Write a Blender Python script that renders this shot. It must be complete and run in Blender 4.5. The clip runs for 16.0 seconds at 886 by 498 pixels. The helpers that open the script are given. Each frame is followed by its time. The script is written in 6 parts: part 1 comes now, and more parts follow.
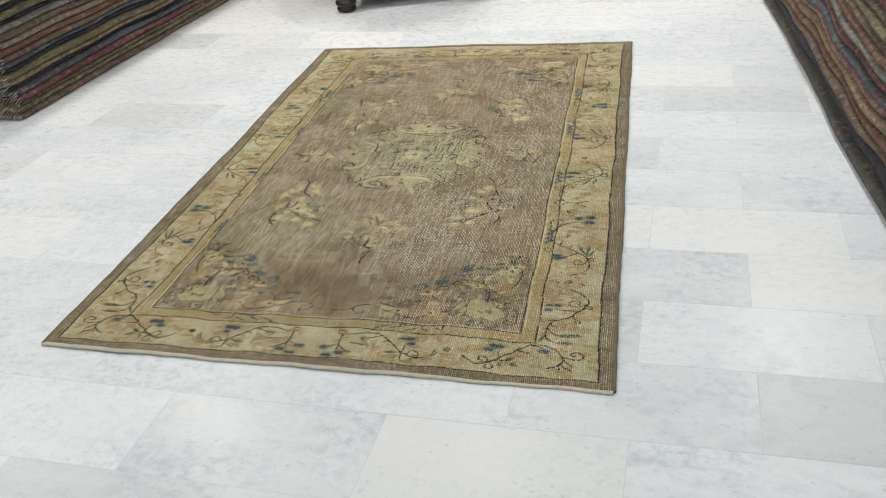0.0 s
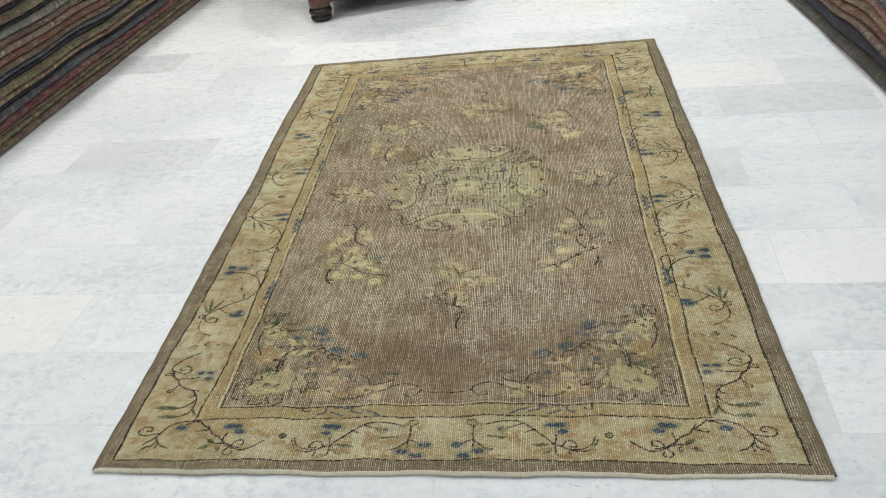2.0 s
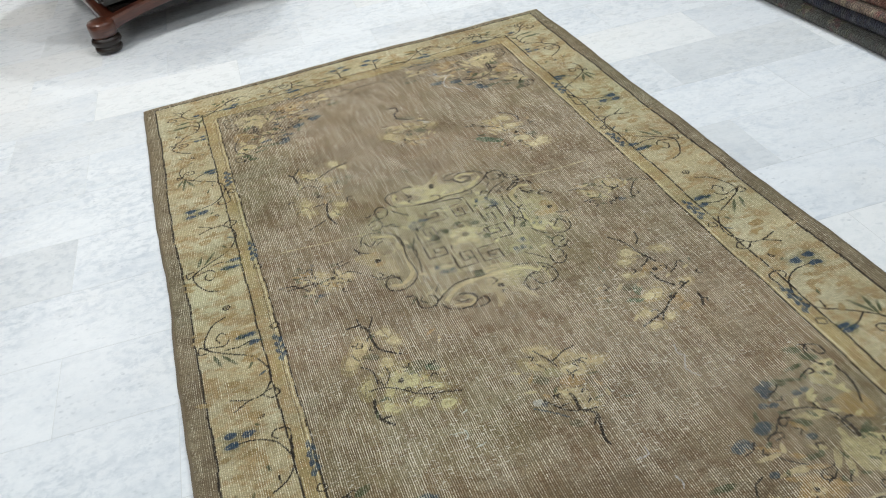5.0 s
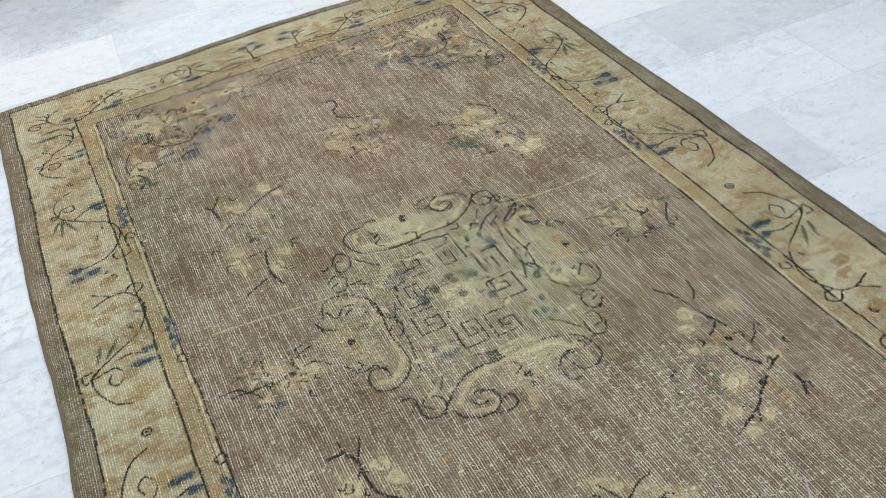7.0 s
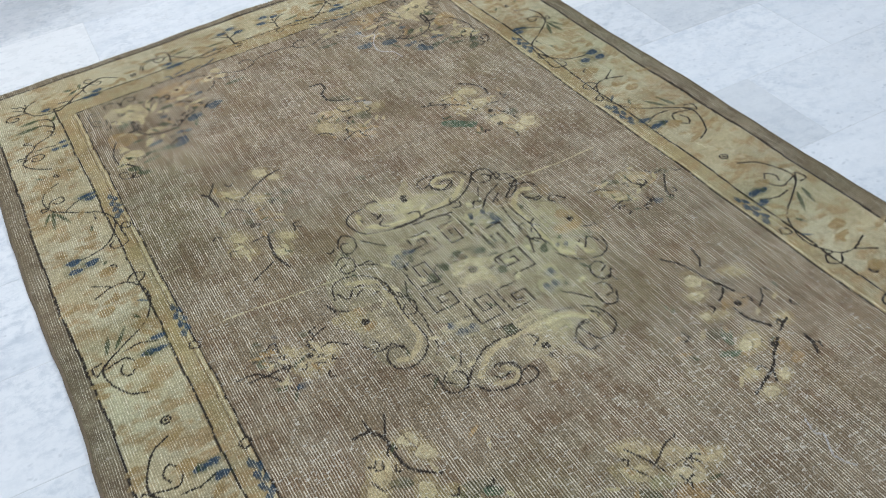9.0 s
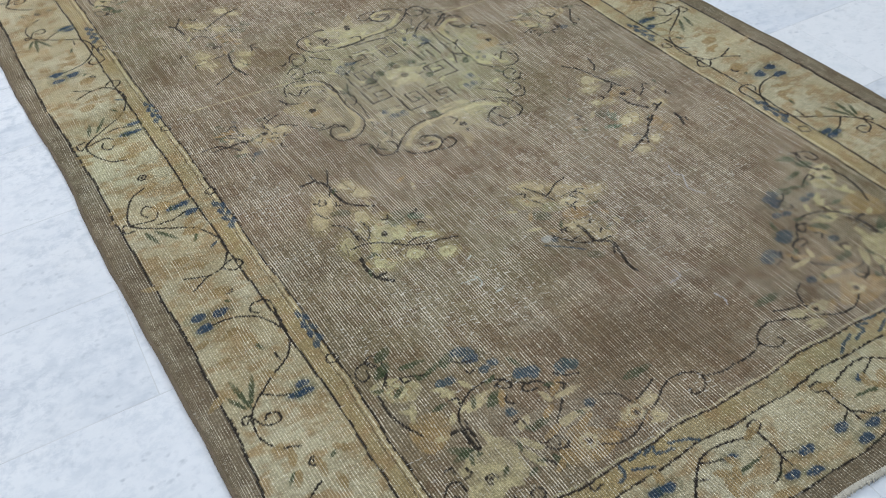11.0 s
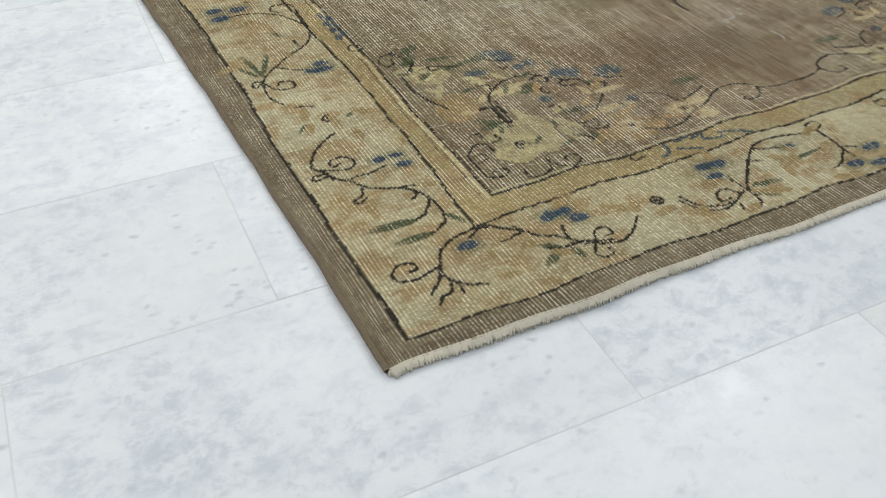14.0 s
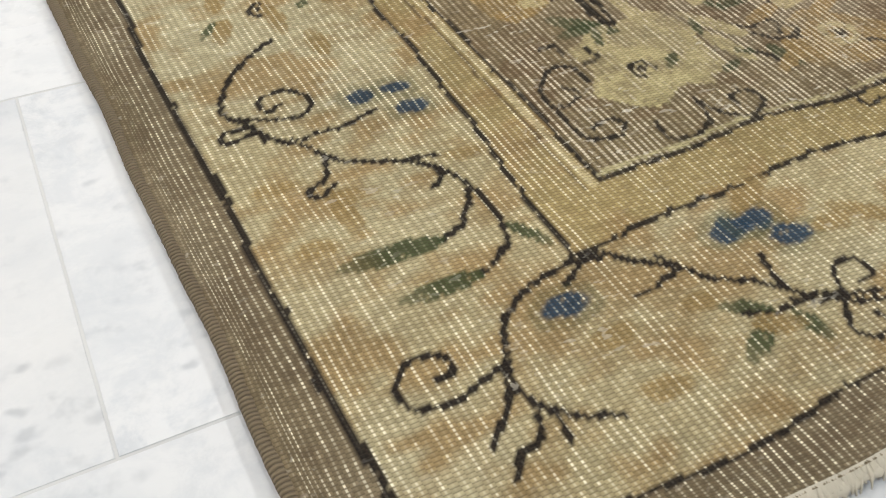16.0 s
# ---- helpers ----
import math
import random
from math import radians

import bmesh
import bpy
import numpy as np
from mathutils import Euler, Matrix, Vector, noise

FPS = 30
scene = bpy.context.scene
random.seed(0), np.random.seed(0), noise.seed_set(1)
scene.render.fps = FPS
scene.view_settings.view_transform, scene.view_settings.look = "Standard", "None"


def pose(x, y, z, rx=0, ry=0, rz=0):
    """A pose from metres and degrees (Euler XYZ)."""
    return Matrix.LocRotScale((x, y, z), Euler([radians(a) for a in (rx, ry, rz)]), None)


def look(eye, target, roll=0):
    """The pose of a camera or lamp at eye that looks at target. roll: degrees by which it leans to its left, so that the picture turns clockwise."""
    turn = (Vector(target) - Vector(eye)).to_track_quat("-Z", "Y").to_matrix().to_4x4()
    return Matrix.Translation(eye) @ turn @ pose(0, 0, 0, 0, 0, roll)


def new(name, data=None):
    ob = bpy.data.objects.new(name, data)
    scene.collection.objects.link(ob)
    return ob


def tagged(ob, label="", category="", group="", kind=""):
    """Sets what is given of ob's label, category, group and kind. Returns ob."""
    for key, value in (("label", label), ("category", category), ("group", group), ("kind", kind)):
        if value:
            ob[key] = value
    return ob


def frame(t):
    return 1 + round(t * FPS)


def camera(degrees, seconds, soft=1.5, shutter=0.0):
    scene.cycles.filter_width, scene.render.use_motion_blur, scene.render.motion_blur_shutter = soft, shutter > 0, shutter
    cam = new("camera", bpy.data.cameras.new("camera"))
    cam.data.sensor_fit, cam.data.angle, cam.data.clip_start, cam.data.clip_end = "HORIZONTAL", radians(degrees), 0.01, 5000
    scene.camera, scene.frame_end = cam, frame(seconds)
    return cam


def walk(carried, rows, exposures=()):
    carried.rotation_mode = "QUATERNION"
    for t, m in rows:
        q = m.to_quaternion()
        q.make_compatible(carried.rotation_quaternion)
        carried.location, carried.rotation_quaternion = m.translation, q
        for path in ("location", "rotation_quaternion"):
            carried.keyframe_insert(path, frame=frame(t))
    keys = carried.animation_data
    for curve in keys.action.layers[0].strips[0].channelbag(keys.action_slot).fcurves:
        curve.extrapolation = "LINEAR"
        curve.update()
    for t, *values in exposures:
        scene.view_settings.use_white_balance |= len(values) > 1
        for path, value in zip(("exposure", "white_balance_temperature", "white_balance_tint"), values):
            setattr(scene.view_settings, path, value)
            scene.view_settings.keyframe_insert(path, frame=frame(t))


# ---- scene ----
cam = camera(53.6, 16.0, soft=1.1, shutter=0.12)
PATH = [
    (0, (0.078, -1.597, 1.452), (-0.431, 0.062, 0.458), -5.5),
    (0.5, (-0.035, -1.485, 1.44), (-0.581, 0.161, 0.444), -5.7),
    (1, (-0.157, -1.342, 1.443), (-0.673, 0.313, 0.447), -5.6),
    (1.5, (-0.353, -1.297, 1.441), (-0.773, 0.379, 0.434), -5.9),
    (2, (-0.562, -1.248, 1.449), (-0.878, 0.438, 0.421), -6.8),
    (2.5, (-0.739, -1.112, 1.412), (-0.998, 0.563, 0.349), -7.3),
    (3, (-0.903, -0.966, 1.415), (-1.031, 0.702, 0.319), -6.9),
    (3.5, (-1.104, -0.914, 1.436), (-1.06, 0.76, 0.343), -7.0),
    (4, (-1.277, -0.854, 1.443), (-1.154, 0.807, 0.335), -7.5),
    (4.5, (-1.357, -0.666, 1.425), (-1.166, 0.985, 0.312), -8.2),
    (4.7, (-1.376, -0.583, 1.432), (-1.149, 1.054, 0.306), -8.8),
    (6.8, (-1.431, 0.221, 1.33), (-0.952, 1.642, 0.007), -8.2),
    (7, (-1.416, 0.293, 1.332), (-0.95, 1.712, 0.002), -8.1),
    (7.5, (-1.401, 0.401, 1.341), (-0.945, 1.821, 0.009), -7.6),
    (8, (-1.41, 0.454, 1.334), (-0.96, 1.869, -0.006), -7.4),
    (8.5, (-1.445, 0.425, 1.332), (-0.976, 1.821, -0.021), -7.3),
    (9, (-1.544, 0.328, 1.333), (-0.981, 1.682, -0.027), -7.1),
    (9.5, (-1.65, 0.18, 1.344), (-1.028, 1.474, -0.049), -7.5),
    (10, (-1.673, 0.076, 1.274), (-1.059, 1.34, -0.149), -6.2),
    (10.2, (-1.678, 0.024, 1.253), (-1.076, 1.29, -0.174), -5.6),
    (12.3, (-1.938, -0.509, 1.205), (-1.181, 0.872, -0.028), -1.9),
    (12.5, (-1.946, -0.549, 1.192), (-1.192, 0.853, -0.018), -1.2),
    (13, (-1.967, -0.602, 1.105), (-1.249, 0.846, -0.074), 0.8),
    (13.5, (-1.977, -0.563, 0.903), (-1.341, 0.87, -0.339), 0.2),
    (14, (-1.95, -0.432, 0.719), (-1.285, 0.914, -0.603), 1.0),
    (14.5, (-1.905, -0.276, 0.632), (-1.21, 1.0, -0.742), 0.5),
    (15, (-1.863, -0.143, 0.563), (-1.176, 1.117, -0.829), 0.5),
    (15.5, (-1.792, -0.045, 0.463), (-1.119, 1.196, -0.953), 2.4),
    (16, (-1.77, 0.052, 0.38), (-1.109, 1.232, -1.095), 3.6),
]
EXPOSURES = [(0, 0.30, 6500, 8.5), (4.5, 0.28, 6150, 6.5), (7, 0.25, 5830, 8.5), (10, 0.14, 5600, 8.5), (12.5, 0.28, 6030, 12), (14, 0.30, 6250, 8), (15, 0.25, 6350, 12), (16, 0.50, 6650, 11)]
walk(cam, [(t, look(eye, target, roll)) for t, eye, target, roll in PATH], EXPOSURES)

# ---- world and light ----
ROOM = (-5.4, 2.7, -3.3, 7.2)          # x0, x1, y0, y1
CEIL = 3.0
world = bpy.data.worlds.new("world")
scene.world = world
world.use_nodes = True
world.node_tree.nodes["Background"].inputs[0].default_value = (0.8, 0.85, 0.9, 1)
world.node_tree.nodes["Background"].inputs[1].default_value = 0.05
# lamps of the showroom ceiling: x, y, watts, warm (1) or cool (0)
LAMPS = [(-3.35, 3.05, 38, 1), (0.87, 1.70, 26, 0), (-1.1, 3.0, 17, 0.6), (-1.3, 5.7, 33, 0.8), (0.9, 4.3, 34, 0.5), (-3.4, 5.8, 24, 1), (-3.35, 0.4, 22, 0.2),
         (-1.3, -1.6, 18, 0), (0.9, -1.2, 15, 0), (-3.4, -1.9, 13, 0), (-4.8, 2.6, 12, 1)]


# ---- materials ----
def material(name):
    m = bpy.data.materials.new(name)
    m.use_nodes = True
    nt = m.node_tree
    return m, nt, nt.nodes["Principled BSDF"]


class G:
    """Short hand for building node trees."""

    def __init__(self, nt):
        self.nt = nt

    def node(self, kind, operation="", data_type="", blend_type="", attribute_name="", interpolation_type="", noise_dimensions=""):
        n = self.nt.nodes.new(kind)
        if operation:
            n.operation = operation
        if data_type:
            n.data_type, n.blend_type = data_type, blend_type
        if attribute_name:
            n.attribute_name = attribute_name
        if interpolation_type:
            n.interpolation_type = interpolation_type
        if noise_dimensions:
            n.noise_dimensions = noise_dimensions
        return n

    def put(self, sock, value):
        if isinstance(value, bpy.types.NodeSocket):
            self.nt.links.new(value, sock)
        elif isinstance(value, tuple) and len(value) == 3 and sock.type == "RGBA":
            sock.default_value = (*value, 1)
        else:
            sock.default_value = value

    def math(self, op, a, b=0.0, c=0.0):
        n = self.node("ShaderNodeMath", operation=op)
        for s, v in zip(n.inputs, (a, b, c)):
            self.put(s, v)
        return n.outputs[0]

    def mix(self, f, a, b, blend="MIX"):
        n = self.node("ShaderNodeMix", data_type="RGBA", blend_type=blend)
        self.put(n.inputs[0], f)
        self.put(n.inputs[6], a)
        self.put(n.inputs[7], b)
        return n.outputs[2]

    def noise(self, vec, scale, detail=3.0, rough=0.5, dist=0.0):
        n = self.node("ShaderNodeTexNoise")
        if vec is not None:
            self.put(n.inputs["Vector"], vec)
        self.put(n.inputs["Scale"], scale)
        self.put(n.inputs["Detail"], detail)
        self.put(n.inputs["Roughness"], rough)
        self.put(n.inputs["Distortion"], dist)
        return n.outputs[0]

    def noise_colour(self, vec, scale):
        n = self.node("ShaderNodeTexNoise")
        self.put(n.inputs["Vector"], vec)
        self.put(n.inputs["Scale"], scale)
        return n.outputs[1]

    def along(self, vec):
        n = self.node("ShaderNodeSeparateXYZ")
        self.put(n.inputs[0], vec)
        return n.outputs[1]

    def ramp(self, f, stops):
        n = self.node("ShaderNodeValToRGB")
        self.put(n.inputs[0], f)
        e = n.color_ramp.elements
        while len(e) < len(stops):
            e.new(0.5)
        for el, (p, c) in zip(e, stops):
            el.position = p
            el.color = (*c, 1) if isinstance(c, tuple) else (c, c, c, 1)
        return n.outputs[0]

    def span(self, v, a, b, lo=0.0, hi=1.0):
        n = self.node("ShaderNodeMapRange", interpolation_type="SMOOTHSTEP")
        for s, x in zip(n.inputs, (v, a, b, lo, hi)):
            self.put(s, x)
        return n.outputs[0]

    def vadd(self, a, b):
        n = self.node("ShaderNodeVectorMath", operation="ADD")
        self.put(n.inputs[0], a)
        self.put(n.inputs[1], b)
        return n.outputs[0]

    def vscale(self, a, s):
        n = self.node("ShaderNodeVectorMath", operation="MULTIPLY")
        self.put(n.inputs[0], a)
        self.put(n.inputs[1], s)
        return n.outputs[0]

    def bump(self, h, strength, dist, bsdf, normal=None):
        n = self.node("ShaderNodeBump")
        self.put(n.inputs["Strength"], strength)
        self.put(n.inputs["Distance"], dist)
        self.put(n.inputs["Height"], h)
        if normal is not None:
            self.put(n.inputs["Normal"], normal)
        self.put(bsdf.inputs["Normal"], n.outputs[0])
        return n.outputs[0]


def marble(name, base, cloud, amount):
    """Polished white marble: soft grey clouds, thin specks, each tile cut from another place of the slab."""
    m, nt, b = material(name)
    g = G(nt)
    geo = g.node("ShaderNodeNewGeometry").outputs["Position"]
    rnd = g.node("ShaderNodeObjectInfo").outputs["Random"]
    off = g.node("ShaderNodeCombineXYZ")
    g.put(off.inputs[0], g.math("MULTIPLY", rnd, 37.0))
    g.put(off.inputs[1], g.math("MULTIPLY", rnd, 71.0))
    p = g.vadd(geo, off.outputs[0])
    big = g.noise(g.vscale(p, (1.0, 2.2, 1.0)), 2.2, 4, 0.6, 0.6)
    fine = g.noise(g.vscale(p, (1.0, 1.6, 1.0)), 17, 5, 0.65, 0.3)
    speck = g.noise(g.vscale(p, (1.0, 1.15, 1.0)), 44, 3, 0.6)
    veil = g.math("MULTIPLY", g.span(big, 0.42, 0.72), g.span(fine, 0.3, 0.7))
    tint = g.span(rnd, 0.0, 1.0, 0.96, 1.03)
    c = g.mix(g.math("MULTIPLY", veil, amount), base, cloud)
    c = g.mix(g.math("MULTIPLY", g.span(fine, 0.52, 0.75), 0.10), c, cloud)
    pits = g.math("MULTIPLY", g.span(speck, 0.54, 0.76), g.span(big, 0.32, 0.6))
    c = g.mix(g.math("MULTIPLY", pits, 0.42), c, (0.36, 0.39, 0.43))
    # single grey grains, a few millimetres to a centimetre, in loose swarms
    grain = g.node("ShaderNodeTexVoronoi")
    g.put(grain.inputs["Vector"], g.vadd(g.vscale(p, (1.0, 1.5, 1.0)), g.vscale(g.noise_colour(p, 70.0), (0.016, 0.016, 0.0))))
    g.put(grain.inputs["Scale"], 36.0)
    swarm = g.span(g.noise(p, 6.0, 3, 0.6), 0.47, 0.64)
    c = g.mix(g.math("MULTIPLY", g.math("MULTIPLY", g.span(grain.outputs["Distance"], 0.05, 0.30, 1.0, 0.0), swarm), 0.50), c, (0.33, 0.36, 0.40))
    haze = g.noise(g.vscale(p, (1.0, 1.2, 1.0)), 24.0, 5, 0.75, 0.3)
    zone = g.span(g.noise(p, 2.4, 2), 0.40, 0.62, 0.25, 1.0)
    c = g.mix(g.math("MULTIPLY", g.math("MULTIPLY", g.span(haze, 0.42, 0.66), zone), 0.66), c, cloud)
    warm = g.noise(p, 1.6, 3, 0.6)
    c = g.mix(g.math("MULTIPLY", g.span(warm, 0.50, 0.72), 0.11), c, (0.74, 0.69, 0.60))
    mul = g.node("ShaderNodeCombineColor")
    for i in range(3):
        g.put(mul.inputs[i], tint)
    c = g.mix(1.0, c, mul.outputs[0], "MULTIPLY")
    g.put(b.inputs["Base Color"], c)
    g.put(b.inputs["Roughness"], g.span(fine, 0.3, 0.8, 0.24, 0.40))
    b.inputs["Specular IOR Level"].default_value = 0.08
    g.bump(fine, 0.06, 0.002, b)
    return m


MARBLE = [marble("marble_white", (0.675, 0.690, 0.710), (0.46, 0.50, 0.55), 0.5),
          marble("marble_veined", (0.66, 0.675, 0.695), (0.42, 0.46, 0.51), 0.65),
          marble("marble_grey", (0.585, 0.60, 0.615), (0.42, 0.45, 0.49), 0.8),
          marble("marble_cream", (0.690, 0.694, 0.698), (0.59, 0.61, 0.62), 0.4)]


def grout_material():
    m, nt, b = material("grout")
    g = G(nt)
    geo = g.node("ShaderNodeNewGeometry").outputs["Position"]
    n = g.noise(geo, 9, 4)
    g.put(b.inputs["Base Color"], g.mix(n, (0.44, 0.45, 0.46), (0.64, 0.65, 0.65)))
    b.inputs["Roughness"].default_value = 0.8
    return m


def plaster(name, col):
    m, nt, b = material(name)
    g = G(nt)
    geo = g.node("ShaderNodeNewGeometry").outputs["Position"]
    n = g.noise(geo, 3, 5, 0.6)
    g.put(b.inputs["Base Color"], g.mix(n, col, tuple(0.9 * c for c in col)))
    b.inputs["Roughness"].default_value = 0.85
    g.bump(g.noise(geo, 120, 3), 0.15, 0.002, b)
    return m


def wood_material():
    m, nt, b = material("red_brown_wood")
    g = G(nt)
    tc = g.node("ShaderNodeTexCoord").outputs["Object"]
    n = g.noise(g.vscale(tc, (3.0, 3.0, 30.0)), 4, 4, 0.6, 0.4)
    big = g.noise(tc, 6, 2)
    c = g.ramp(n, [(0.25, (0.030, 0.010, 0.006)), (0.55, (0.085, 0.026, 0.014)), (0.85, (0.14, 0.05, 0.026))])
    g.put(b.inputs["Base Color"], g.mix(g.span(big, 0.4, 0.8), c, (0.05, 0.016, 0.010)))
    b.inputs["Roughness"].default_value = 0.28
    b.inputs["Coat Weight"].default_value = 0.5
    b.inputs["Coat Roughness"].default_value = 0.15
    g.bump(n, 0.15, 0.002, b)
    return m


def plain(name, col, rough, metal=0.0):
    m, nt, b = material(name)
    g = G(nt)
    geo = g.node("ShaderNodeNewGeometry").outputs["Position"]
    n = g.noise(geo, 40, 4, 0.6)
    g.put(b.inputs["Base Color"], g.mix(n, tuple(c * 0.75 for c in col), tuple(min(1, c * 1.2) for c in col)))
    b.inputs["Roughness"].default_value = rough
    b.inputs["Metallic"].default_value = metal
    g.bump(n, 0.2, 0.002, b)
    return m


def wool(name, shades, scale=34.0):
    """Side of a folded pile rug: rows of small coloured motifs seen on the fold, with fuzzy pile."""
    m, nt, b = material(name)
    g = G(nt)
    tc = g.node("ShaderNodeTexCoord").outputs["Object"]
    rnd = g.node("ShaderNodeObjectInfo").outputs["Random"]
    off = g.node("ShaderNodeCombineXYZ")
    g.put(off.inputs[1], g.math("MULTIPLY", rnd, 19.0))
    p = g.vadd(tc, off.outputs[0])
    n = g.noise(g.vscale(p, (1.0, 1.0, 0.5)), scale, 3, 0.6, 0.8)
    mid = g.noise(g.vscale(p, (0.4, 1.0, 0.4)), scale * 0.13, 3, 0.55)
    far = g.noise(g.vscale(p, (0.3, 1.0, 0.3)), 2.6, 2, 0.5)
    k = len(shades)
    fine = g.ramp(n, [(0.40 + 0.2 * i / (k - 1), c) for i, c in enumerate(shades)])
    broad = g.ramp(mid, [(0.38 + 0.24 * i / (k - 1), c) for i, c in enumerate(shades[::-1])])
    c = g.mix(0.30, fine, broad)
    c = g.mix(g.span(far, 0.40, 0.60, 0.0, 0.55), c, shades[0])
    # small woven figures in other wools, in loose groups
    vor = g.node("ShaderNodeTexVoronoi")
    g.put(vor.inputs["Vector"], g.vadd(p, g.vscale(g.noise_colour(p, 60), (0.012, 0.012, 0.012))))
    g.put(vor.inputs["Scale"], 48.0)
    sp = g.node("ShaderNodeSeparateColor")
    g.put(sp.inputs[0], vor.outputs["Color"])
    k2 = [(0.0, shades[0]), (0.22, (0.20, 0.030, 0.040)), (0.34, (0.012, 0.016, 0.032)), (0.50, shades[1]), (0.64, (0.36, 0.31, 0.22)), (0.78, (0.16, 0.14, 0.04)), (0.88, shades[2])]
    fig = g.ramp(sp.outputs[0], k2)
    group = g.noise(g.vscale(p, (0.3, 1.0, 0.3)), 7.0, 3, 0.6)
    c = g.mix(g.span(group, 0.40, 0.56, 0.08, 0.48 if max(shades[1]) > 0.13 else 0.06), c, fig)
    # ribs of the weave across the fold, loose tufts
    fuzz = g.noise(g.vscale(p, (1.0, 1.6, 1.0)), 150, 3, 0.7)
    rib = g.math("ABSOLUTE", g.math("SUBTRACT", g.math("FRACT", g.math("ADD", g.math("MULTIPLY", g.along(p), 95.0), g.math("MULTIPLY", n, 3.0))), 0.5))
    c = g.mix(0.85, c, g.ramp(fuzz, [(0.34, 0.12), (0.66, 1.5)]), "MULTIPLY")
    c = g.mix(g.span(rib, 0.22, 0.5, 0.0, 0.55), c, (0.012, 0.010, 0.010))
    g.put(b.inputs["Base Color"], c)
    b.inputs["Roughness"].default_value = 0.95
    b.inputs["Specular IOR Level"].default_value = 0.15
    b.inputs["Sheen Weight"].default_value = 0.08
    g.bump(g.math("SUBTRACT", fuzz, g.math("MULTIPLY", rib, 0.7)), 0.9, 0.006, b)
    return m


RW_ALL = 1.69
WARP, KNOT = 0.0050, 0.0026            # pitch of the warps across and of the knot rows along the rug


def knotted(name, worn):
    """Worn knotted wool: dye colours come with the knots; pale warps show in dotted lines where the pile is gone."""
    m, nt, b = material(name)
    g = G(nt)
    col = g.node("ShaderNodeAttribute", attribute_name="dye").outputs["Color"]
    uv = g.node("ShaderNodeAttribute", attribute_name="weave").outputs["Vector"]
    sep = g.node("ShaderNodeSeparateXYZ")
    g.put(sep.inputs[0], uv)
    u, v = sep.outputs[0], sep.outputs[1]
    drift = g.noise(uv, 7, 2)
    sway = g.noise(g.vscale(uv, (1.0, 0.35, 1.0)), 26, 2)
    uu = g.math("ADD", g.math("DIVIDE", u, WARP), g.math("ADD", g.math("MULTIPLY", drift, 1.2), g.math("MULTIPLY", sway, 1.3)))
    fu = g.math("ABSOLUTE", g.math("SUBTRACT", g.math("FRACT", uu), 0.5))          # 0 in the gap, 0.5 on the knot's middle
    iu = g.math("FLOOR", uu)
    vv = g.math("ADD", g.math("DIVIDE", v, KNOT), g.math("MULTIPLY", iu, 0.37))
    fv = g.math("ABSOLUTE", g.math("SUBTRACT", g.math("FRACT", vv), 0.5))
    # one random number for each knot
    cell = g.node("ShaderNodeTexWhiteNoise", noise_dimensions="2D")
    cv = g.node("ShaderNodeCombineXYZ")
    g.put(cv.inputs[0], iu)
    g.put(cv.inputs[1], g.math("FLOOR", vv))
    g.put(cell.inputs["Vector"], cv.outputs[0])
    rnd = cell.outputs["Value"]
    patch = g.noise(g.vscale(uv, (1.0, 0.7, 1.0)), 8.0, 5, 0.65)
    streak = g.noise(g.vscale(uv, (1.0, 0.08, 1.0)), 55, 2, 0.5)
    row = g.noise(g.vscale(uv, (0.05, 1.0, 1.0)), 30, 2, 0.5)
    bareness = g.node("ShaderNodeAttribute", attribute_name="wear").outputs["Fac"]
    wear = g.math("ADD", g.math("MULTIPLY", g.span(patch, 0.30, 0.70), 0.65), g.math("MULTIPLY", g.span(streak, 0.3, 0.7), 0.35))
    wear = g.math("ADD", wear, bareness)
    gap = g.span(fu, 0.12, 0.27, 1.0, 0.0) if worn > 0.9 else g.span(fu, 0.07, 0.19, 1.0, 0.0)
    dot = g.math("MULTIPLY", gap, g.span(fv, 0.15, 0.45, 1.0, 0.5 if worn > 0.9 else 0.12))
    # the outermost wraps of the side edges keep their wool
    kept = g.math("MULTIPLY", g.span(u, 0.003, 0.013), g.span(u, RW_ALL - 0.013, RW_ALL - 0.003, 1.0, 0.0))
    amt = g.span(g.math("ADD", wear, g.math("MULTIPLY", g.math("SUBTRACT", rnd, 0.5), 0.75)), 0.58 - 0.50 * worn, 1.06 - 0.36 * worn, 0.32 * worn ** 2, 1.0)
    lum = g.node("ShaderNodeRGBToBW")
    g.put(lum.inputs[0], col)
    thick = g.span(lum.outputs[0], 0.012, 0.09, 0.10, 1.0)        # dark wool was packed more tightly
    if worn > 0.9:                                                 # and the pale petals keep their pile
        thick = g.math("MULTIPLY", thick, g.span(lum.outputs[0], 0.25, 0.38, 1.0, 0.25))
    # some warps lie deeper than others for a few centimetres, and some wefts too
    each = g.node("ShaderNodeTexWhiteNoise", noise_dimensions="2D")
    ev = g.node("ShaderNodeCombineXYZ")
    g.put(ev.inputs[0], iu)
    g.put(ev.inputs[1], g.math("FLOOR", g.math("ADD", g.math("MULTIPLY", v, 21.0), g.math("MULTIPLY", iu, 0.618))))
    g.put(each.inputs["Vector"], ev.outputs[0])
    thick = g.math("MULTIPLY", thick, g.span(each.outputs["Value"], 0.05, 0.95, 0.28, 1.0))
    weftline = g.noise(g.vscale(uv, (0.06, 1.0, 1.0)), 150, 2, 0.6)
    thick = g.math("MULTIPLY", thick, g.span(weftline, 0.36, 0.62, 0.66, 1.0))
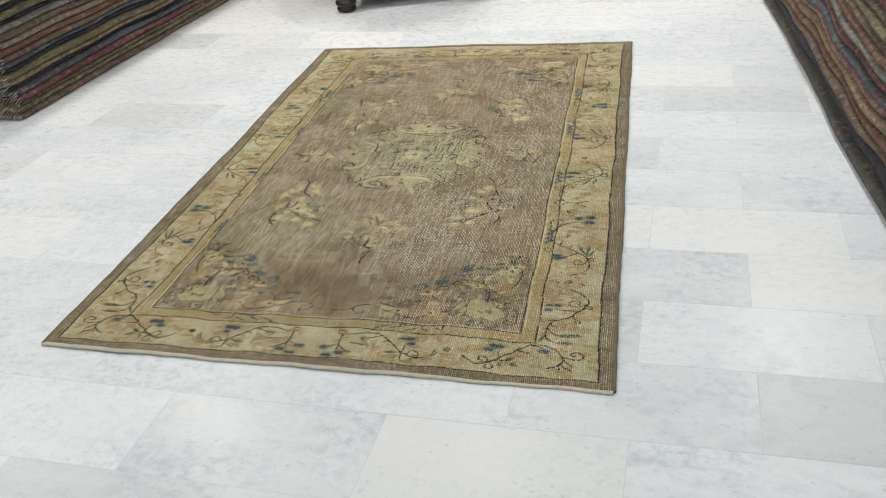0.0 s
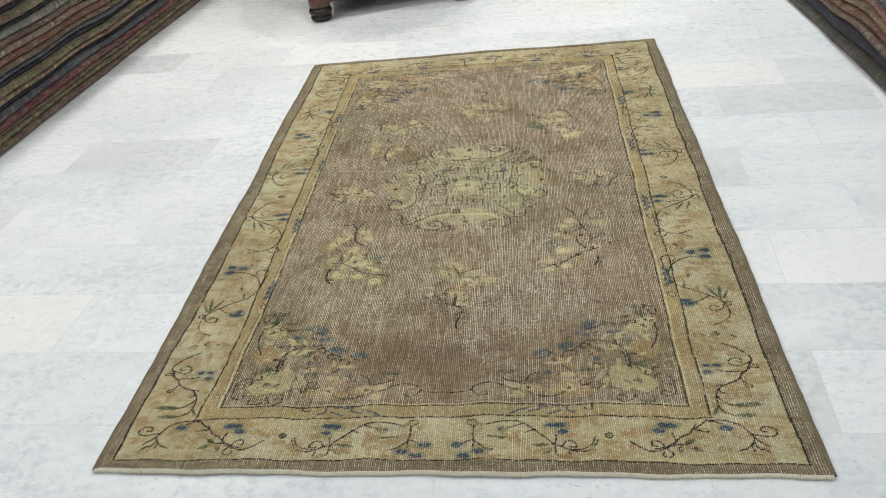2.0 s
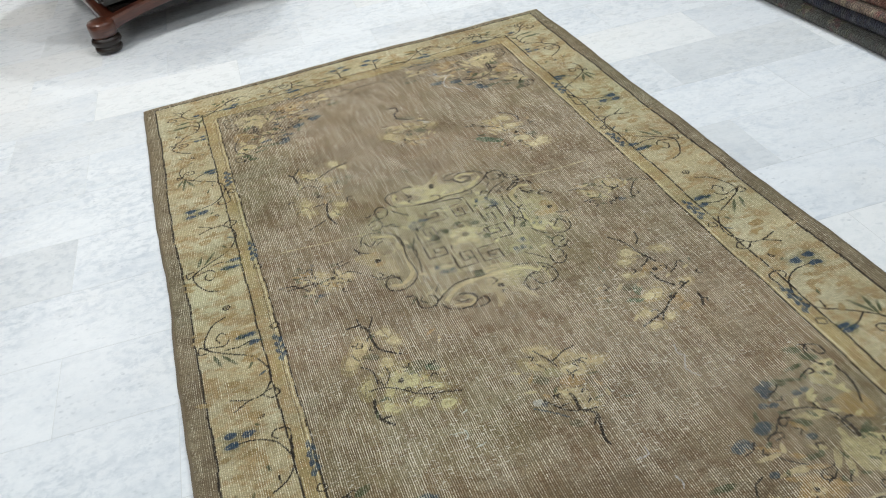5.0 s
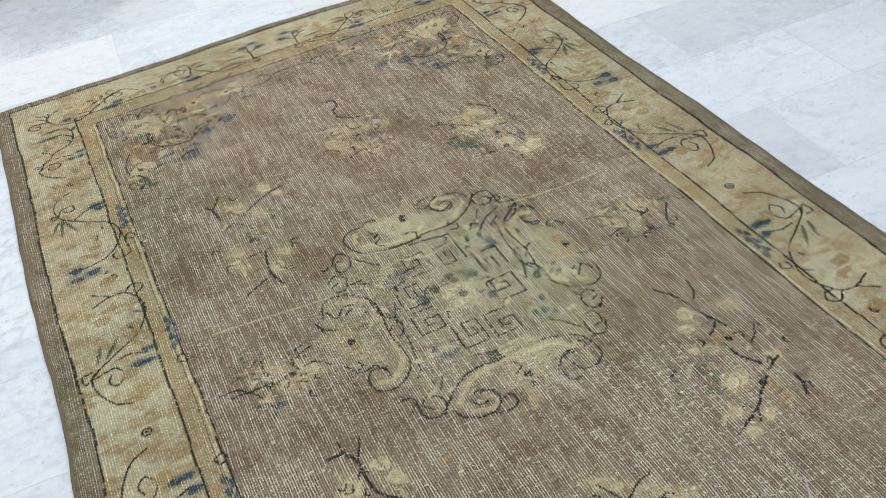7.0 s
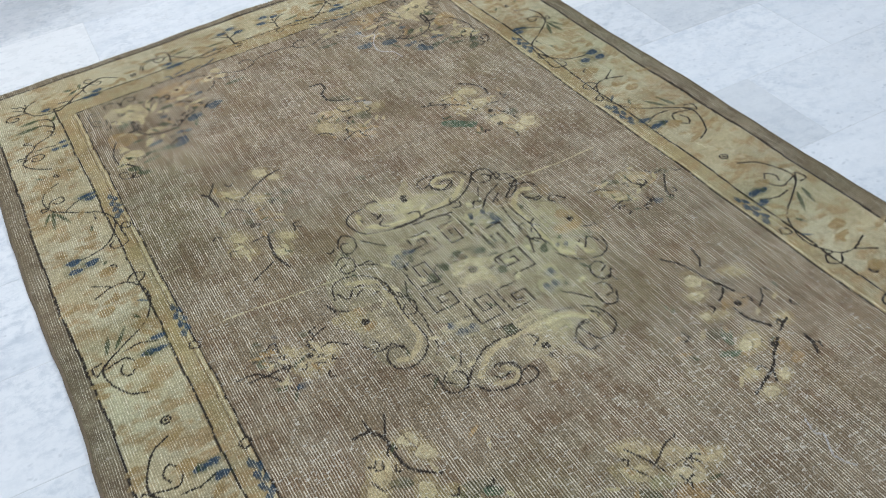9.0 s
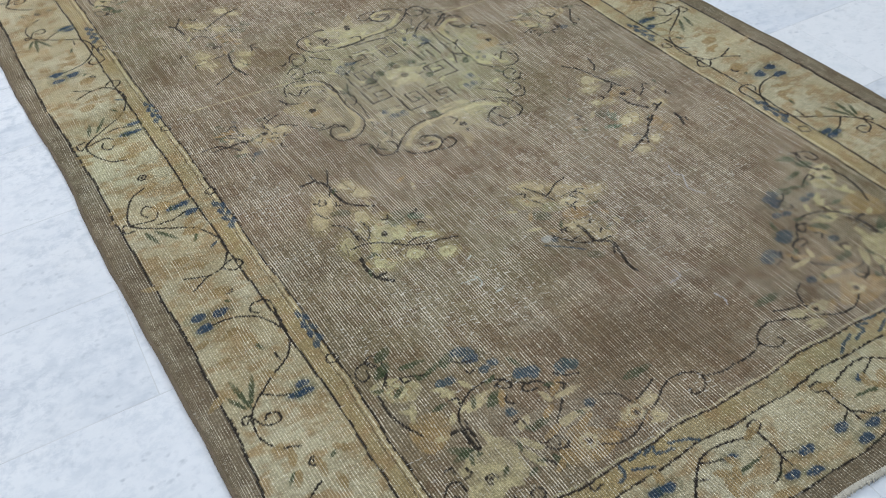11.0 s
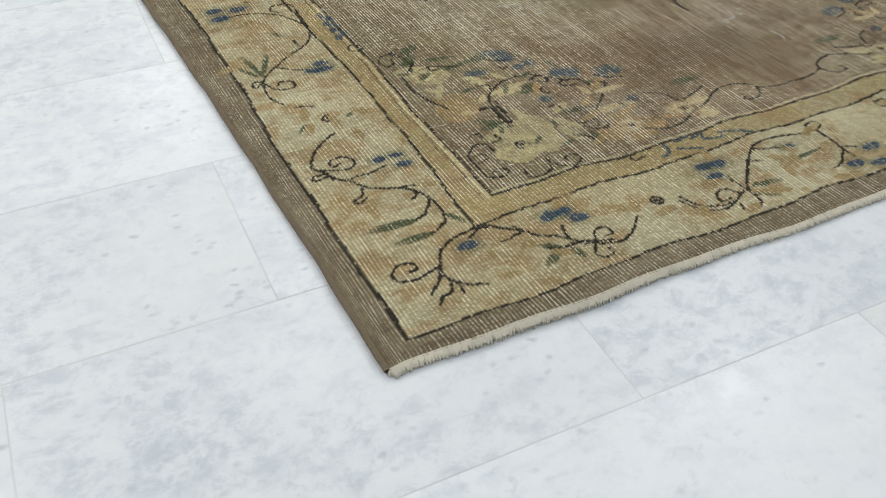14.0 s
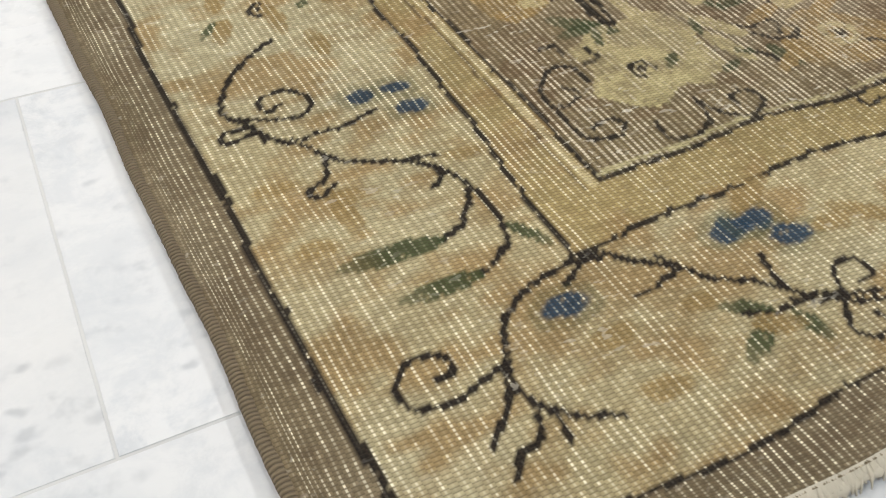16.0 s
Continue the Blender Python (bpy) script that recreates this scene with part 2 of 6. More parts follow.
    show = g.math("MULTIPLY", g.math("MULTIPLY", g.math("MULTIPLY", dot, amt), kept), thick)
    # uneven dye: broad bands woven from another batch, and a knot by knot flicker
    tone = g.noise(g.vscale(uv, (0.8, 1.6, 1.0)), 3.2, 4, 0.6)
    fle = g.math("ADD", g.span(tone, 0.25, 0.75, 0.78, 1.10), g.math("MULTIPLY", g.math("SUBTRACT", rnd, 0.5), 0.30))
    fle = g.math("MULTIPLY", fle, g.span(row, 0.3, 0.7, 0.94, 1.06))
    gre = g.node("ShaderNodeCombineColor")
    for i in range(3):
        g.put(gre.inputs[i], fle)
    c = g.mix(1.0, col, gre.outputs[0], "MULTIPLY")
    # each rib of knots is rounded; crease shade is painted along its ridge, in patches
    shade_patches = g.noise(g.vscale(uv, (1.0, 0.5, 1.0)), 48, 4, 0.7)
    rib_shade = g.math("MULTIPLY", g.span(fu, 0.22, 0.5), g.span(shade_patches, 0.32, 0.66, 0.05, 0.46 if worn > 0.9 else 0.25))
    if worn > 0.9:
        rib_shade = g.math("MULTIPLY", rib_shade, g.span(lum.outputs[0], 0.22, 0.36, 1.0, 0.3))
    c = g.mix(rib_shade, c, (0.060, 0.043, 0.027))
    # cracks between rows where pile stands, their shade mixed into the colour
    c = g.mix(g.math("MULTIPLY", g.span(fv, 0.28, 0.5), 0.45), c, (0.05, 0.04, 0.03))
    c = g.mix(show, c, (0.74, 0.665, 0.52) if worn > 0.9 else (0.86, 0.80, 0.62))
    # bare patches and lint
    lint = g.noise(g.vscale(uv, (1.0, 1.6, 1.0)), 95, 3, 0.7, 0.6)
    bare = g.math("MULTIPLY", g.span(lint, 0.60, 0.66), g.span(g.math("ADD", patch, g.math("MULTIPLY", bareness, 0.5)), 0.50, 0.70))
    c = g.mix(g.math("MULTIPLY", bare, 0.75 * worn ** 2), c, (0.66, 0.61, 0.51))
    # broken wefts: short pale dashes across the warps where the pile has gone
    weft = g.noise(g.vscale(uv, (0.42, 1.0, 1.0)), 185, 2, 0.5)
    torn = g.noise(uv, 11.0, 3, 0.6)
    dash = g.math("MULTIPLY", g.span(weft, 0.615, 0.665), g.span(g.math("ADD", torn, g.math("MULTIPLY", bareness, 0.45)), 0.46, 0.66))
    c = g.mix(g.math("MULTIPLY", dash, 0.5 * worn ** 3), c, (0.72, 0.69, 0.60))
    g.put(b.inputs["Base Color"], c)
    b.inputs["Roughness"].default_value = 0.92
    b.inputs["Specular IOR Level"].default_value = 0.05
    h = g.math("ADD", g.math("MULTIPLY", g.span(fu, 0.0, 0.4), 0.6), g.math("MULTIPLY", g.span(fv, 0.0, 0.5, 1.0, 0.0), 0.4))
    h = g.math("ADD", h, g.math("MULTIPLY", rnd, 0.25))
    g.bump(h, 0.55, 0.0016, b)
    return m


GROUT = grout_material()
WALL_PAINT = plaster("wall_paint", (0.72, 0.70, 0.66))
CEIL_PAINT = plaster("ceiling_paint", (0.80, 0.79, 0.77))
WOOD = wood_material()
DARK_WOOD = plain("dark_lacquer", (0.016, 0.010, 0.008), 0.25)
CREAM = plain("cream_cotton", (0.54, 0.50, 0.41), 0.95)
GREY_YARN = plain("grey_yarn", (0.36, 0.34, 0.31), 0.95)
FIELD_WOOL = knotted("worn_field_wool", 1.0)
BORDER_WOOL = knotted("worn_border_wool", 0.78)
EDGE_WOOL = knotted("worn_edge_wool", 0.80)


# ---- helpers for meshes ----
def part(name, bm, mat, parent, label=""):
    me = bpy.data.meshes.new(name)
    bm.to_mesh(me)
    bm.free()
    me.materials.append(mat)
    ob = new(name, me)
    ob.parent = parent
    if label:
        ob["label"] = label
    return ob


def box(bm, x0, x1, y0, y1, z0, z1, bevel=0.0):
    r = bmesh.ops.create_cube(bm, size=1.0)
    vs = r["verts"]
    bmesh.ops.scale(bm, vec=(x1 - x0, y1 - y0, z1 - z0), verts=vs)
    bmesh.ops.translate(bm, vec=((x0 + x1) / 2, (y0 + y1) / 2, (z0 + z1) / 2), verts=vs)
    if bevel:
        es = list({e for v in vs for e in v.link_edges})
        bmesh.ops.bevel(bm, geom=es, offset=bevel, segments=2, affect="EDGES")
    return bm


def smooth(ob):
    ob.data.polygons.foreach_set("use_smooth", np.ones(len(ob.data.polygons), dtype=bool))
    return ob


def raw_mesh(name, verts, quads, mat, parent=None):
    me = bpy.data.meshes.new(name)
    me.vertices.add(len(verts))
    me.vertices.foreach_set("co", np.asarray(verts, dtype=np.float32).ravel())
    q = np.asarray(quads, dtype=np.int32)
    me.loops.add(q.size)
    me.loops.foreach_set("vertex_index", q.ravel())
    me.polygons.add(len(q))
    me.polygons.foreach_set("loop_start", np.arange(0, q.size, 4, dtype=np.int32))
    me.update(calc_edges=True)
    me.validate()
    me.materials.append(mat)
    ob = new(name, me)
    if parent:
        ob.parent = parent
    return ob


# ---- room ----
x0, x1, y0, y1 = ROOM
floor = tagged(raw_mesh("floor", [(x0 - .2, y0 - .2, -0.0004), (x1 + .2, y0 - .2, -0.0004), (x1 + .2, y1 + .2, -0.0004), (x0 - .2, y1 + .2, -0.0004)],
                        [(0, 1, 2, 3)], GROUT), "polished white marble floor tiles laid in half bond", "floor", kind="structure")
for nm, a in (("wall_north", (x0 - .2, x1 + .2, y1, y1 + .2)), ("wall_south", (x0 - .2, x1 + .2, y0 - .2, y0)),
              ("wall_east", (x1, x1 + .2, y0, y1)), ("wall_west", (x0 - .2, x0, y0, y1))):
    w = part(nm, box(bmesh.new(), *a, -0.003, CEIL), WALL_PAINT, None)
    tagged(w, "plain painted showroom wall", "wall", kind="structure")
c = part("ceiling", box(bmesh.new(), x0 - .2, x1 + .2, y0 - .2, y1 + .2, CEIL, CEIL + 0.2), CEIL_PAINT, None)
tagged(c, "plain pale painted showroom ceiling", "ceiling", kind="structure")


def ceiling_lamp(x, y, watts, warm):
    e = tagged(new("ceiling_light"), "round recessed ceiling light with a pale ring", "ceiling light", "showroom ceiling lights")
    e.location = (x, y, CEIL)
    bm = bmesh.new()
    bmesh.ops.create_cone(bm, segments=32, radius1=0.16, radius2=0.14, depth=0.03, cap_ends=True)
    bmesh.ops.translate(bm, vec=(0, 0, -0.016), verts=bm.verts)
    part("ring", bm, CEIL_PAINT, e)
    d = bpy.data.lights.new("lamp", "AREA")
    d.shape, d.size, d.energy, d.color = "DISK", 0.20, watts, (0.95 + 0.05 * warm, 0.985 - 0.035 * warm, 1.0 - 0.12 * warm)
    o = new("lamp", d)
    o.parent = e
    o.location = (0, 0, -0.035)


for l in LAMPS:
    ceiling_lamp(*l)

# ---- rug ----
RW, RL = 1.69, 2.87
BROWN, GUARD_O, GUARD_I = 0.051, 0.218, 0.275       # lines of the left side
NEAR_B, NEAR_O, NEAR_I = 0.043, 0.189, 0.232
FAR_B, FAR_O, FAR_I = RL - 0.026, RL - 0.178, RL - 0.245
RIGHT_B, RIGHT_O, RIGHT_I = RW - 0.040, RW - 0.212, RW - 0.258


def along(v, *knots):
    """A smooth wandering line: pairs of metres along the rug and an offset."""
    k = np.array(knots, dtype=float).reshape(-1, 2)
    i = np.clip(np.searchsorted(k[:, 0], v) - 1, 0, len(k) - 2)
    slope = np.gradient(k[:, 1], k[:, 0])
    h = k[i + 1, 0] - k[i, 0]
    f = np.clip((v - k[i, 0]) / h, 0, 1)
    return ((1 + 2 * f) * (1 - f) ** 2 * k[i, 1] + f * (1 - f) ** 2 * h * slope[i] + f * f * (3 - 2 * f) * k[i + 1, 1] + f * f * (f - 1) * h * slope[i + 1])


def lay(u, v):
    """Where the point u across, v along the rug lies on the floor: the rug is slightly skewed and its edges wander."""
    s, t = u / 1.68, v / RL
    x = (-1.742 * (1 - s) - 0.065 * s) * (1 - t) + (-1.895 * (1 - s) - 0.212 * s) * t
    y = (0.123 * (1 - s) + 0.148 * s) * (1 - t) + (2.951 * (1 - s) + 3.056 * s) * t
    le = np.exp(-(u / 0.022) ** 2)
    x = x + le * (along(v, 0, 0.012, 0.15, 0.015, 0.4, 0.016, 0.62, 0.016, 0.95, 0.011, 1.25, 0.006, 1.55, 0.012, 1.75, 0.004, 1.95, -0.002, 2.4, 0.0, 2.87, -0.003)
                  + 0.0007 * np.sin(v * 31 + 0.5) + 0.0004 * np.sin(v * 57 + 2.0))
    re = np.exp(-((RW - u) / 0.03) ** 2)
    x = x + re * (0.005 + 0.0018 * np.sin(v * 8.0 + 1) + 0.0007 * np.sin(v * 27) + 0.0005 * np.sin(v * 51 + 1.5))
    y = y + np.exp(-(v / 0.028) ** 2) * (0.0155 + 0.0022 * np.sin(u * 17 + 0.6) + 0.0012 * np.sin(u * 41))
    y = y + np.exp(-((RL - v) / 0.03) ** 2) * (0.010 * np.sin(np.clip(u / RW, 0, 1) * np.pi) + 0.004 * np.sin(u * 9.0 + 0.4) + 0.002 * np.sin(u * 31))
    return x, y


def lift(u, v):
    """Gentle ripples, stronger along the edges."""
    d = np.minimum(np.minimum(u, RW - u), np.minimum(v, RL - v))
    edge = np.exp(-(np.clip(d, 0, 9) / 0.05) ** 2)
    body = 0.0012 * np.sin(v * 9 + 2 * np.sin(u * 3)) + 0.0012 * np.sin(u * 7 + v * 3)
    return 0.0075 + body + edge * 0.0010 * (1 + np.sin(v * 11.0 + 1.3) * np.sin(u * 8.0 + v * 4))


DYES = {"field": (0.158, 0.116, 0.066), "gold": (0.262, 0.203, 0.092), "beige": (0.310, 0.264, 0.152), "edge": (0.142, 0.112, 0.068),
        "ink": (0.014, 0.012, 0.011), "blue": (0.012, 0.035, 0.064), "teal": (0.026, 0.048, 0.066), "green": (0.030, 0.045, 0.018),
        "sand": (0.400, 0.330, 0.185), "straw": (0.475, 0.408, 0.245), "amber": (0.260, 0.165, 0.062), "rust": (0.225, 0.158, 0.066),
        "emerald": (0.020, 0.070, 0.034), "umber": (0.075, 0.052, 0.030), "white": (0.62, 0.63, 0.64), "olive": (0.20, 0.185, 0.085), "moss": (0.275, 0.245, 0.145)}
DYES = {k: np.array(v) for k, v in DYES.items()}
MID_U, MID_V = 0.847, 1.430


def cloud(shape, cells, seed):
    """Smooth random field between 0 and 1: a coarse random grid, blended up."""
    r = np.random.RandomState(seed).rand(cells[0] + 2, cells[1] + 2)
    y = np.linspace(0, cells[0], shape[0])
    x = np.linspace(0, cells[1], shape[1])
    iy, ix = np.minimum(y.astype(int), cells[0]), np.minimum(x.astype(int), cells[1])
    fy, fx = y - iy, x - ix
    fy, fx = (fy * fy * (3 - 2 * fy))[:, None], (fx * fx * (3 - 2 * fx))[None]
    a, b = r[iy][:, ix], r[iy][:, ix + 1]
    c, d = r[iy + 1][:, ix], r[iy + 1][:, ix + 1]
    return (a * (1 - fx) + b * fx) * (1 - fy) + (c * (1 - fx) + d * fx) * fy


def near_wave(u):
    return 0.010 * np.sin(np.clip(u / RW, 0, 1) * np.pi) + 0.003 * np.sin(u * 21) + 0.002 * np.sin(u * 47 + 1)


def side_wave(v):
    return 0.0025 * np.sin(v * 9 + 1) + 0.0015 * np.sin(v * 23)


def left_lines(v):
    """The three lines of the left side: edge band, outer and inner guard line."""
    w = 0.0012 * np.sin(v * 23) + 0.0008 * np.sin(v * 61 + 1)
    brown = along(v, 0, 0.051, 0.3, 0.053, 0.5, 0.056, 0.65, 0.064, 0.85, 0.067, 1.2, 0.059, 1.55, 0.057, 1.75, 0.046, 1.95, 0.042, 2.4, 0.046, 2.87, 0.038)
    outer = along(v, 0, 0.213, 0.2, 0.216, 0.42, 0.230, 0.85, 0.229, 1.1, 0.225, 1.6, 0.222, 2.0, 0.217, 2.87, 0.211)
    inner = along(v, 0, 0.270, 0.4, 0.270, 0.7, 0.277, 1.05, 0.275, 1.6, 0.270, 2.0, 0.265, 2.87, 0.264)
    return brown + w, outer + w, inner + w


def zones(u, v):
    """0 field, 1 guard stripe, 2 border, 3 edge band."""
    n, s = near_wave(u), side_wave(v)
    brown, outer, inner = left_lines(v)
    z = np.zeros(u.shape, dtype=int)
    z[(u < inner) | (u > RIGHT_I + s) | (v < NEAR_I + n) | (v > FAR_I + n * 0.5)] = 1
    z[(u < outer) | (u > RIGHT_O + s) | (v < NEAR_O + n) | (v > FAR_O + n * 0.5)] = 2
    z[(u < brown) | (u > RIGHT_B + s) | (v < NEAR_B + n) | (v > FAR_B)] = 3
    return z


NU, NV = int(round(RW / WARP * 2)), int(round(RL / KNOT))
cell_u, cell_v = np.arange(NU + 1) * RW / NU, np.arange(NV + 1) * RL / NV
CU, CV = np.meshgrid(cell_u, cell_v)
# knots are never set quite in line
HU = CU + 0.0005 * (cloud(CU.shape, (400, 90), 1) - 0.5) * 2
HV = CV + 0.0013 * (cloud(CU.shape, (90, 330), 2) - 0.5) * 2
keep = np.random.RandomState(9).rand(NV + 1, NU + 1)
ZONE = zones(CU, CV)
DYE = np.zeros((NV + 1, NU + 1, 3))
blot, mott, fine, blot2 = cloud(CU.shape, (34, 22), 3), cloud(CU.shape, (150, 60), 4), cloud(CU.shape, (380, 130), 5), cloud(CU.shape, (60, 34), 6)
for k, (c, c2, c3) in enumerate((("field", (0.190, 0.148, 0.096), (0.130, 0.084, 0.046)), ("gold", (0.27, 0.225, 0.125), (0.24, 0.165, 0.075)),
                                 ("beige", (0.345, 0.308, 0.195), (0.245, 0.170, 0.078)), ("edge", (0.172, 0.140, 0.090), (0.116, 0.088, 0.054)))):
    m = ZONE == k
    f = np.clip((blot - 0.35) * 2.2, 0, 1)[..., None]
    g_ = np.clip((0.40 * mott + 0.32 * fine + 0.3 * blot2 - 0.47) * 4.6, 0, 1)[..., None]
    base = DYES[c] * (1 - f) + np.array(c2) * f
    base = base * (1 - 0.85 * g_) + np.array(c3) * 0.85 * g_
    DYE[m] = base[m]


def places(sym, u, v):
    """The places of a motif: 1 once, 4 mirrored both ways, 2 mirrored across, m mirrored across, r turned by half a turn."""
    yield u, v
    if sym in "42m":
        yield 2 * MID_U - u, v
    if sym == "4":
        yield u, 2 * MID_V - v
        yield 2 * MID_U - u, 2 * MID_V - v
    if sym == "r":
        yield 2 * MID_U - u, 2 * MID_V - v


def window(u, v, pad):
    i0, i1 = np.searchsorted(cell_u, (u.min() - pad, u.max() + pad))
    j0, j1 = np.searchsorted(cell_v, (v.min() - pad, v.max() + pad))
    return slice(j0, max(j1, j0)), slice(i0, max(i1, i0))


def tint(win, mask, dye, strength):
    """Dye the knots under the mask; worn knots drop out, more of them in the bare field."""
    w = np.where(ZONE[win] == 0, 0.92, 0.95) * strength
    if dye == "ink":                   # dark lines wear through in the field
        w = np.where(ZONE[win] == 0, np.clip(0.62 + 0.6 * fine[win] + 0.3 * mott[win], 0, 1), 1.0) * strength ** 0.3
    a = mask * w * np.where(keep[win] < np.where(ZONE[win] == 0, 0.08, 0.04), 0.5, 1.0)
    DYE[win] = DYE[win] * (1 - a[..., None]) + DYES[dye] * a[..., None]


def curve(p, closed=False):
    """A smooth line through the points."""
    q = np.concatenate([p[-1:], p, p[:2]]) if closed else np.concatenate([2 * p[:1] - p[1:2], p, 2 * p[-1:] - p[-2:-1]])
    out = []
    for a, b, c, d in zip(q[:-3], q[1:-2], q[2:-1], q[3:]):
        n = max(3, int(np.hypot(*(c - b)) / 0.0012))
        t = np.linspace(0, 1, n, endpoint=False)[:, None]
        out.append(0.5 * (2 * b + (c - a) * t + (2 * a - 5 * b + 4 * c - d) * t ** 2 + (3 * b - a - 3 * c + d) * t ** 3))
    return np.concatenate(out + [q[-2:-1]])


LINE = 1.0                            # the woven lines spread a little


def draw(sym, dye, width, *mm, strength=0.96):
    """A woven line through points given in millimetres across and along the rug."""
    p = curve(np.array(mm, dtype=float).reshape(-1, 2) / 1000)
    for u, v in places(sym, p[:, 0], p[:, 1]):
        win = window(u, v, 0.012)
        d = np.full(HU[win].shape, 9.0)
        for a, b in zip(u, v):
            d = np.minimum(d, (HU[win] - a) ** 2 + (HV[win] - b) ** 2)
        tint(win, (d < (width * LINE / 2000) ** 2).astype(float), dye, strength)


def dab(sym, dye, ru, rv, *mm):
    """Oval petals with ragged rims."""
    for a, b in np.array(mm, dtype=float).reshape(-1, 2) / 1000:
        for u, v in places(sym, np.array([a]), np.array([b])):
            win = window(u, v, max(ru, rv) / 450)
            d = np.hypot((HU[win] - u) / ru, (HV[win] - v) / rv) * 1000 + (fine[win] - 0.5) * 0.7
            big = ru > 15
            d = d * (1.0 if big else 0.64)
            tint(win, np.clip((1.0 - d) * (2.5 if big else 5), 0, 0.9 if big else 1), dye, 1.0)
            if dye == "blue" and not big:
                tint(win, np.clip((1.75 - d) * 3, 0, 1) * (d > 1.0), "green", 0.35)


def leaf(sym, dye, width, *mm):
    """A pointed leaf from its stem to its tip, fading towards the tip."""
    a, b = np.array(mm, dtype=float).reshape(2, 2) / 1000
    for (u, v) in places(sym, np.array([a[0], b[0]]), np.array([a[1], b[1]])):
        win = window(u, v, width / 1000)
        L = math.hypot(u[1] - u[0], v[1] - v[0])
        tx, ty = (u[1] - u[0]) / L, (v[1] - v[0]) / L
        s = ((HU[win] - u[0]) * tx + (HV[win] - v[0]) * ty) / L
        w = np.abs(-(HU[win] - u[0]) * ty + (HV[win] - v[0]) * tx)
        half = width / 2000 * np.sqrt(np.clip(s, 0, 1)) * np.clip(1 - s, 0, 1) ** 0.6 * 1.75
        tint(win, ((w < half) & (s > 0) & (s < 1)) * np.clip(1.55 - s, 0.55, 1), dye, 0.95)


def patch(sym, dye, strength, *mm):
    """A woven patch with a rounded outline."""
    p = curve(np.array(mm, dtype=float).reshape(-1, 2) / 1000, closed=True)
    for u, v in places(sym, p[:, 0], p[:, 1]):
        win = window(u, v, 0.01)
        x, y = HU[win], HV[win]
        inside = np.zeros(x.shape, dtype=bool)
        for a, b, c, d in zip(u, v, np.roll(u, -1), np.roll(v, -1)):
            if b != d:
                inside ^= ((b > y) != (d > y)) & (x < (c - a) * (y - b) / (d - b) + a)
        tint(win, inside * (0.74 + 0.7 * (mott[win] - 0.4) + 0.6 * (fine[win] - 0.5)).clip(0.1, 1), dye, min(1.0, strength * 1.3))


def ring(sym, dye, r, *mm):
    t = np.linspace(0, 2 * math.pi, 9)
    pts = np.stack([mm[0] + r * np.cos(t), mm[1] + r * np.sin(t)], -1)
    draw(sym, dye, 4.2, *pts.ravel())
    dab(sym, "ink", 3.0, 3.0, mm[0], mm[1])


def fret(u, v, hu, hv, turn):
    """A square key of the fretwork: an open square that winds inwards."""
    p = [(-1, -1), (1, -1), (1, 1), (-1, 1), (-1, -0.15), (0.2, -0.15), (0.2, 0.45), (-0.4, 0.45)]
    for _ in range(turn):
        p = [(-b, a) for a, b in p]
    for (a, b), (c, d) in zip(p[:-1], p[1:]):
        n = 6
        draw("1", "ink", 4.6, *[w for i in range(n + 1) for w in (u + hu * (a + (c - a) * i / n), v + hv * (b + (d - b) * i / n))], strength=0.9)


def bloom(sym, u, v, r):
    """The heart of a blossom and the thin rims between its petals."""
    dab(sym, "straw", r * 1.3, r * 1.2, u, v)
    for k in range(5):
        t = 0.4 + k * 1.2566
        a, b = u + r * 0.75 * math.cos(t), v + r * 0.75 * math.sin(t)
        c, d = u + r * 1.35 * math.cos(t + 0.25), v + r * 1.35 * math.sin(t + 0.25)
        draw(sym, "umber", 2.6, a, b, (a + c) / 2, (b + d) / 2, c, d, strength=0.7)
        e, f = u + r * 1.7 * math.cos(t + 0.63), v + r * 1.7 * math.sin(t + 0.63)
        draw(sym, "amber", 4.0, c, d, e, f, u + r * 1.35 * math.cos(t + 1.0), v + r * 1.35 * math.sin(t + 1.0), strength=0.6)
    dab(sym, "amber", r * 0.5, r * 0.45, u, v)
    ring(sym, "umber", r * 0.34, u, v)


def sprig(u, v, turn):
    """A chain of small blue-green leaves in the side guard stripe, with a loop past its end."""
    for k, (a, b) in enumerate(((-11, -42), (9, -30), (-8, -14), (11, 0), (-9, 14), (9, 30), (-6, 44))):
        leaf("1", "blue" if k % 3 else "teal", 15, u + a, v + turn * b, u + a * 0.2, v + turn * (b + 24))
    draw("1", "teal", 3.6, u - 6, v - turn * 44, u + 5, v - turn * 18, u - 4, v + turn * 12, u + 3, v + turn * 46)
    draw("1", "ink", 4.0, u - 10, v - turn * 84, u + 8, v - turn * 92, u + 12, v - turn * 76, u - 2, v - turn * 68, u - 10, v - turn * 80)


def scatter(sym, dye, size, count, u0, u1, v0, v1, seed):
    """Small hooks, buds and leaf tips strewn over a bouquet."""
    r = np.random.RandomState(seed)
    for _ in range(count):
        a, b = u0 + (u1 - u0) * r.rand(), v0 + (v1 - v0) * r.rand()
        t, k = r.rand() * 6.28, 1 + r.rand()
        if dye == "ink":
            draw(sym, dye, 4.4, a, b, a + k * size * math.cos(t), b + k * size * math.sin(t), a + k * size * 1.5 * math.cos(t + 0.8), b + k * size * 1.5 * math.sin(t + 0.8))
        else:
            leaf(sym, dye, size * 0.6, a, b, a + k * size * math.cos(t), b + k * size * math.sin(t))


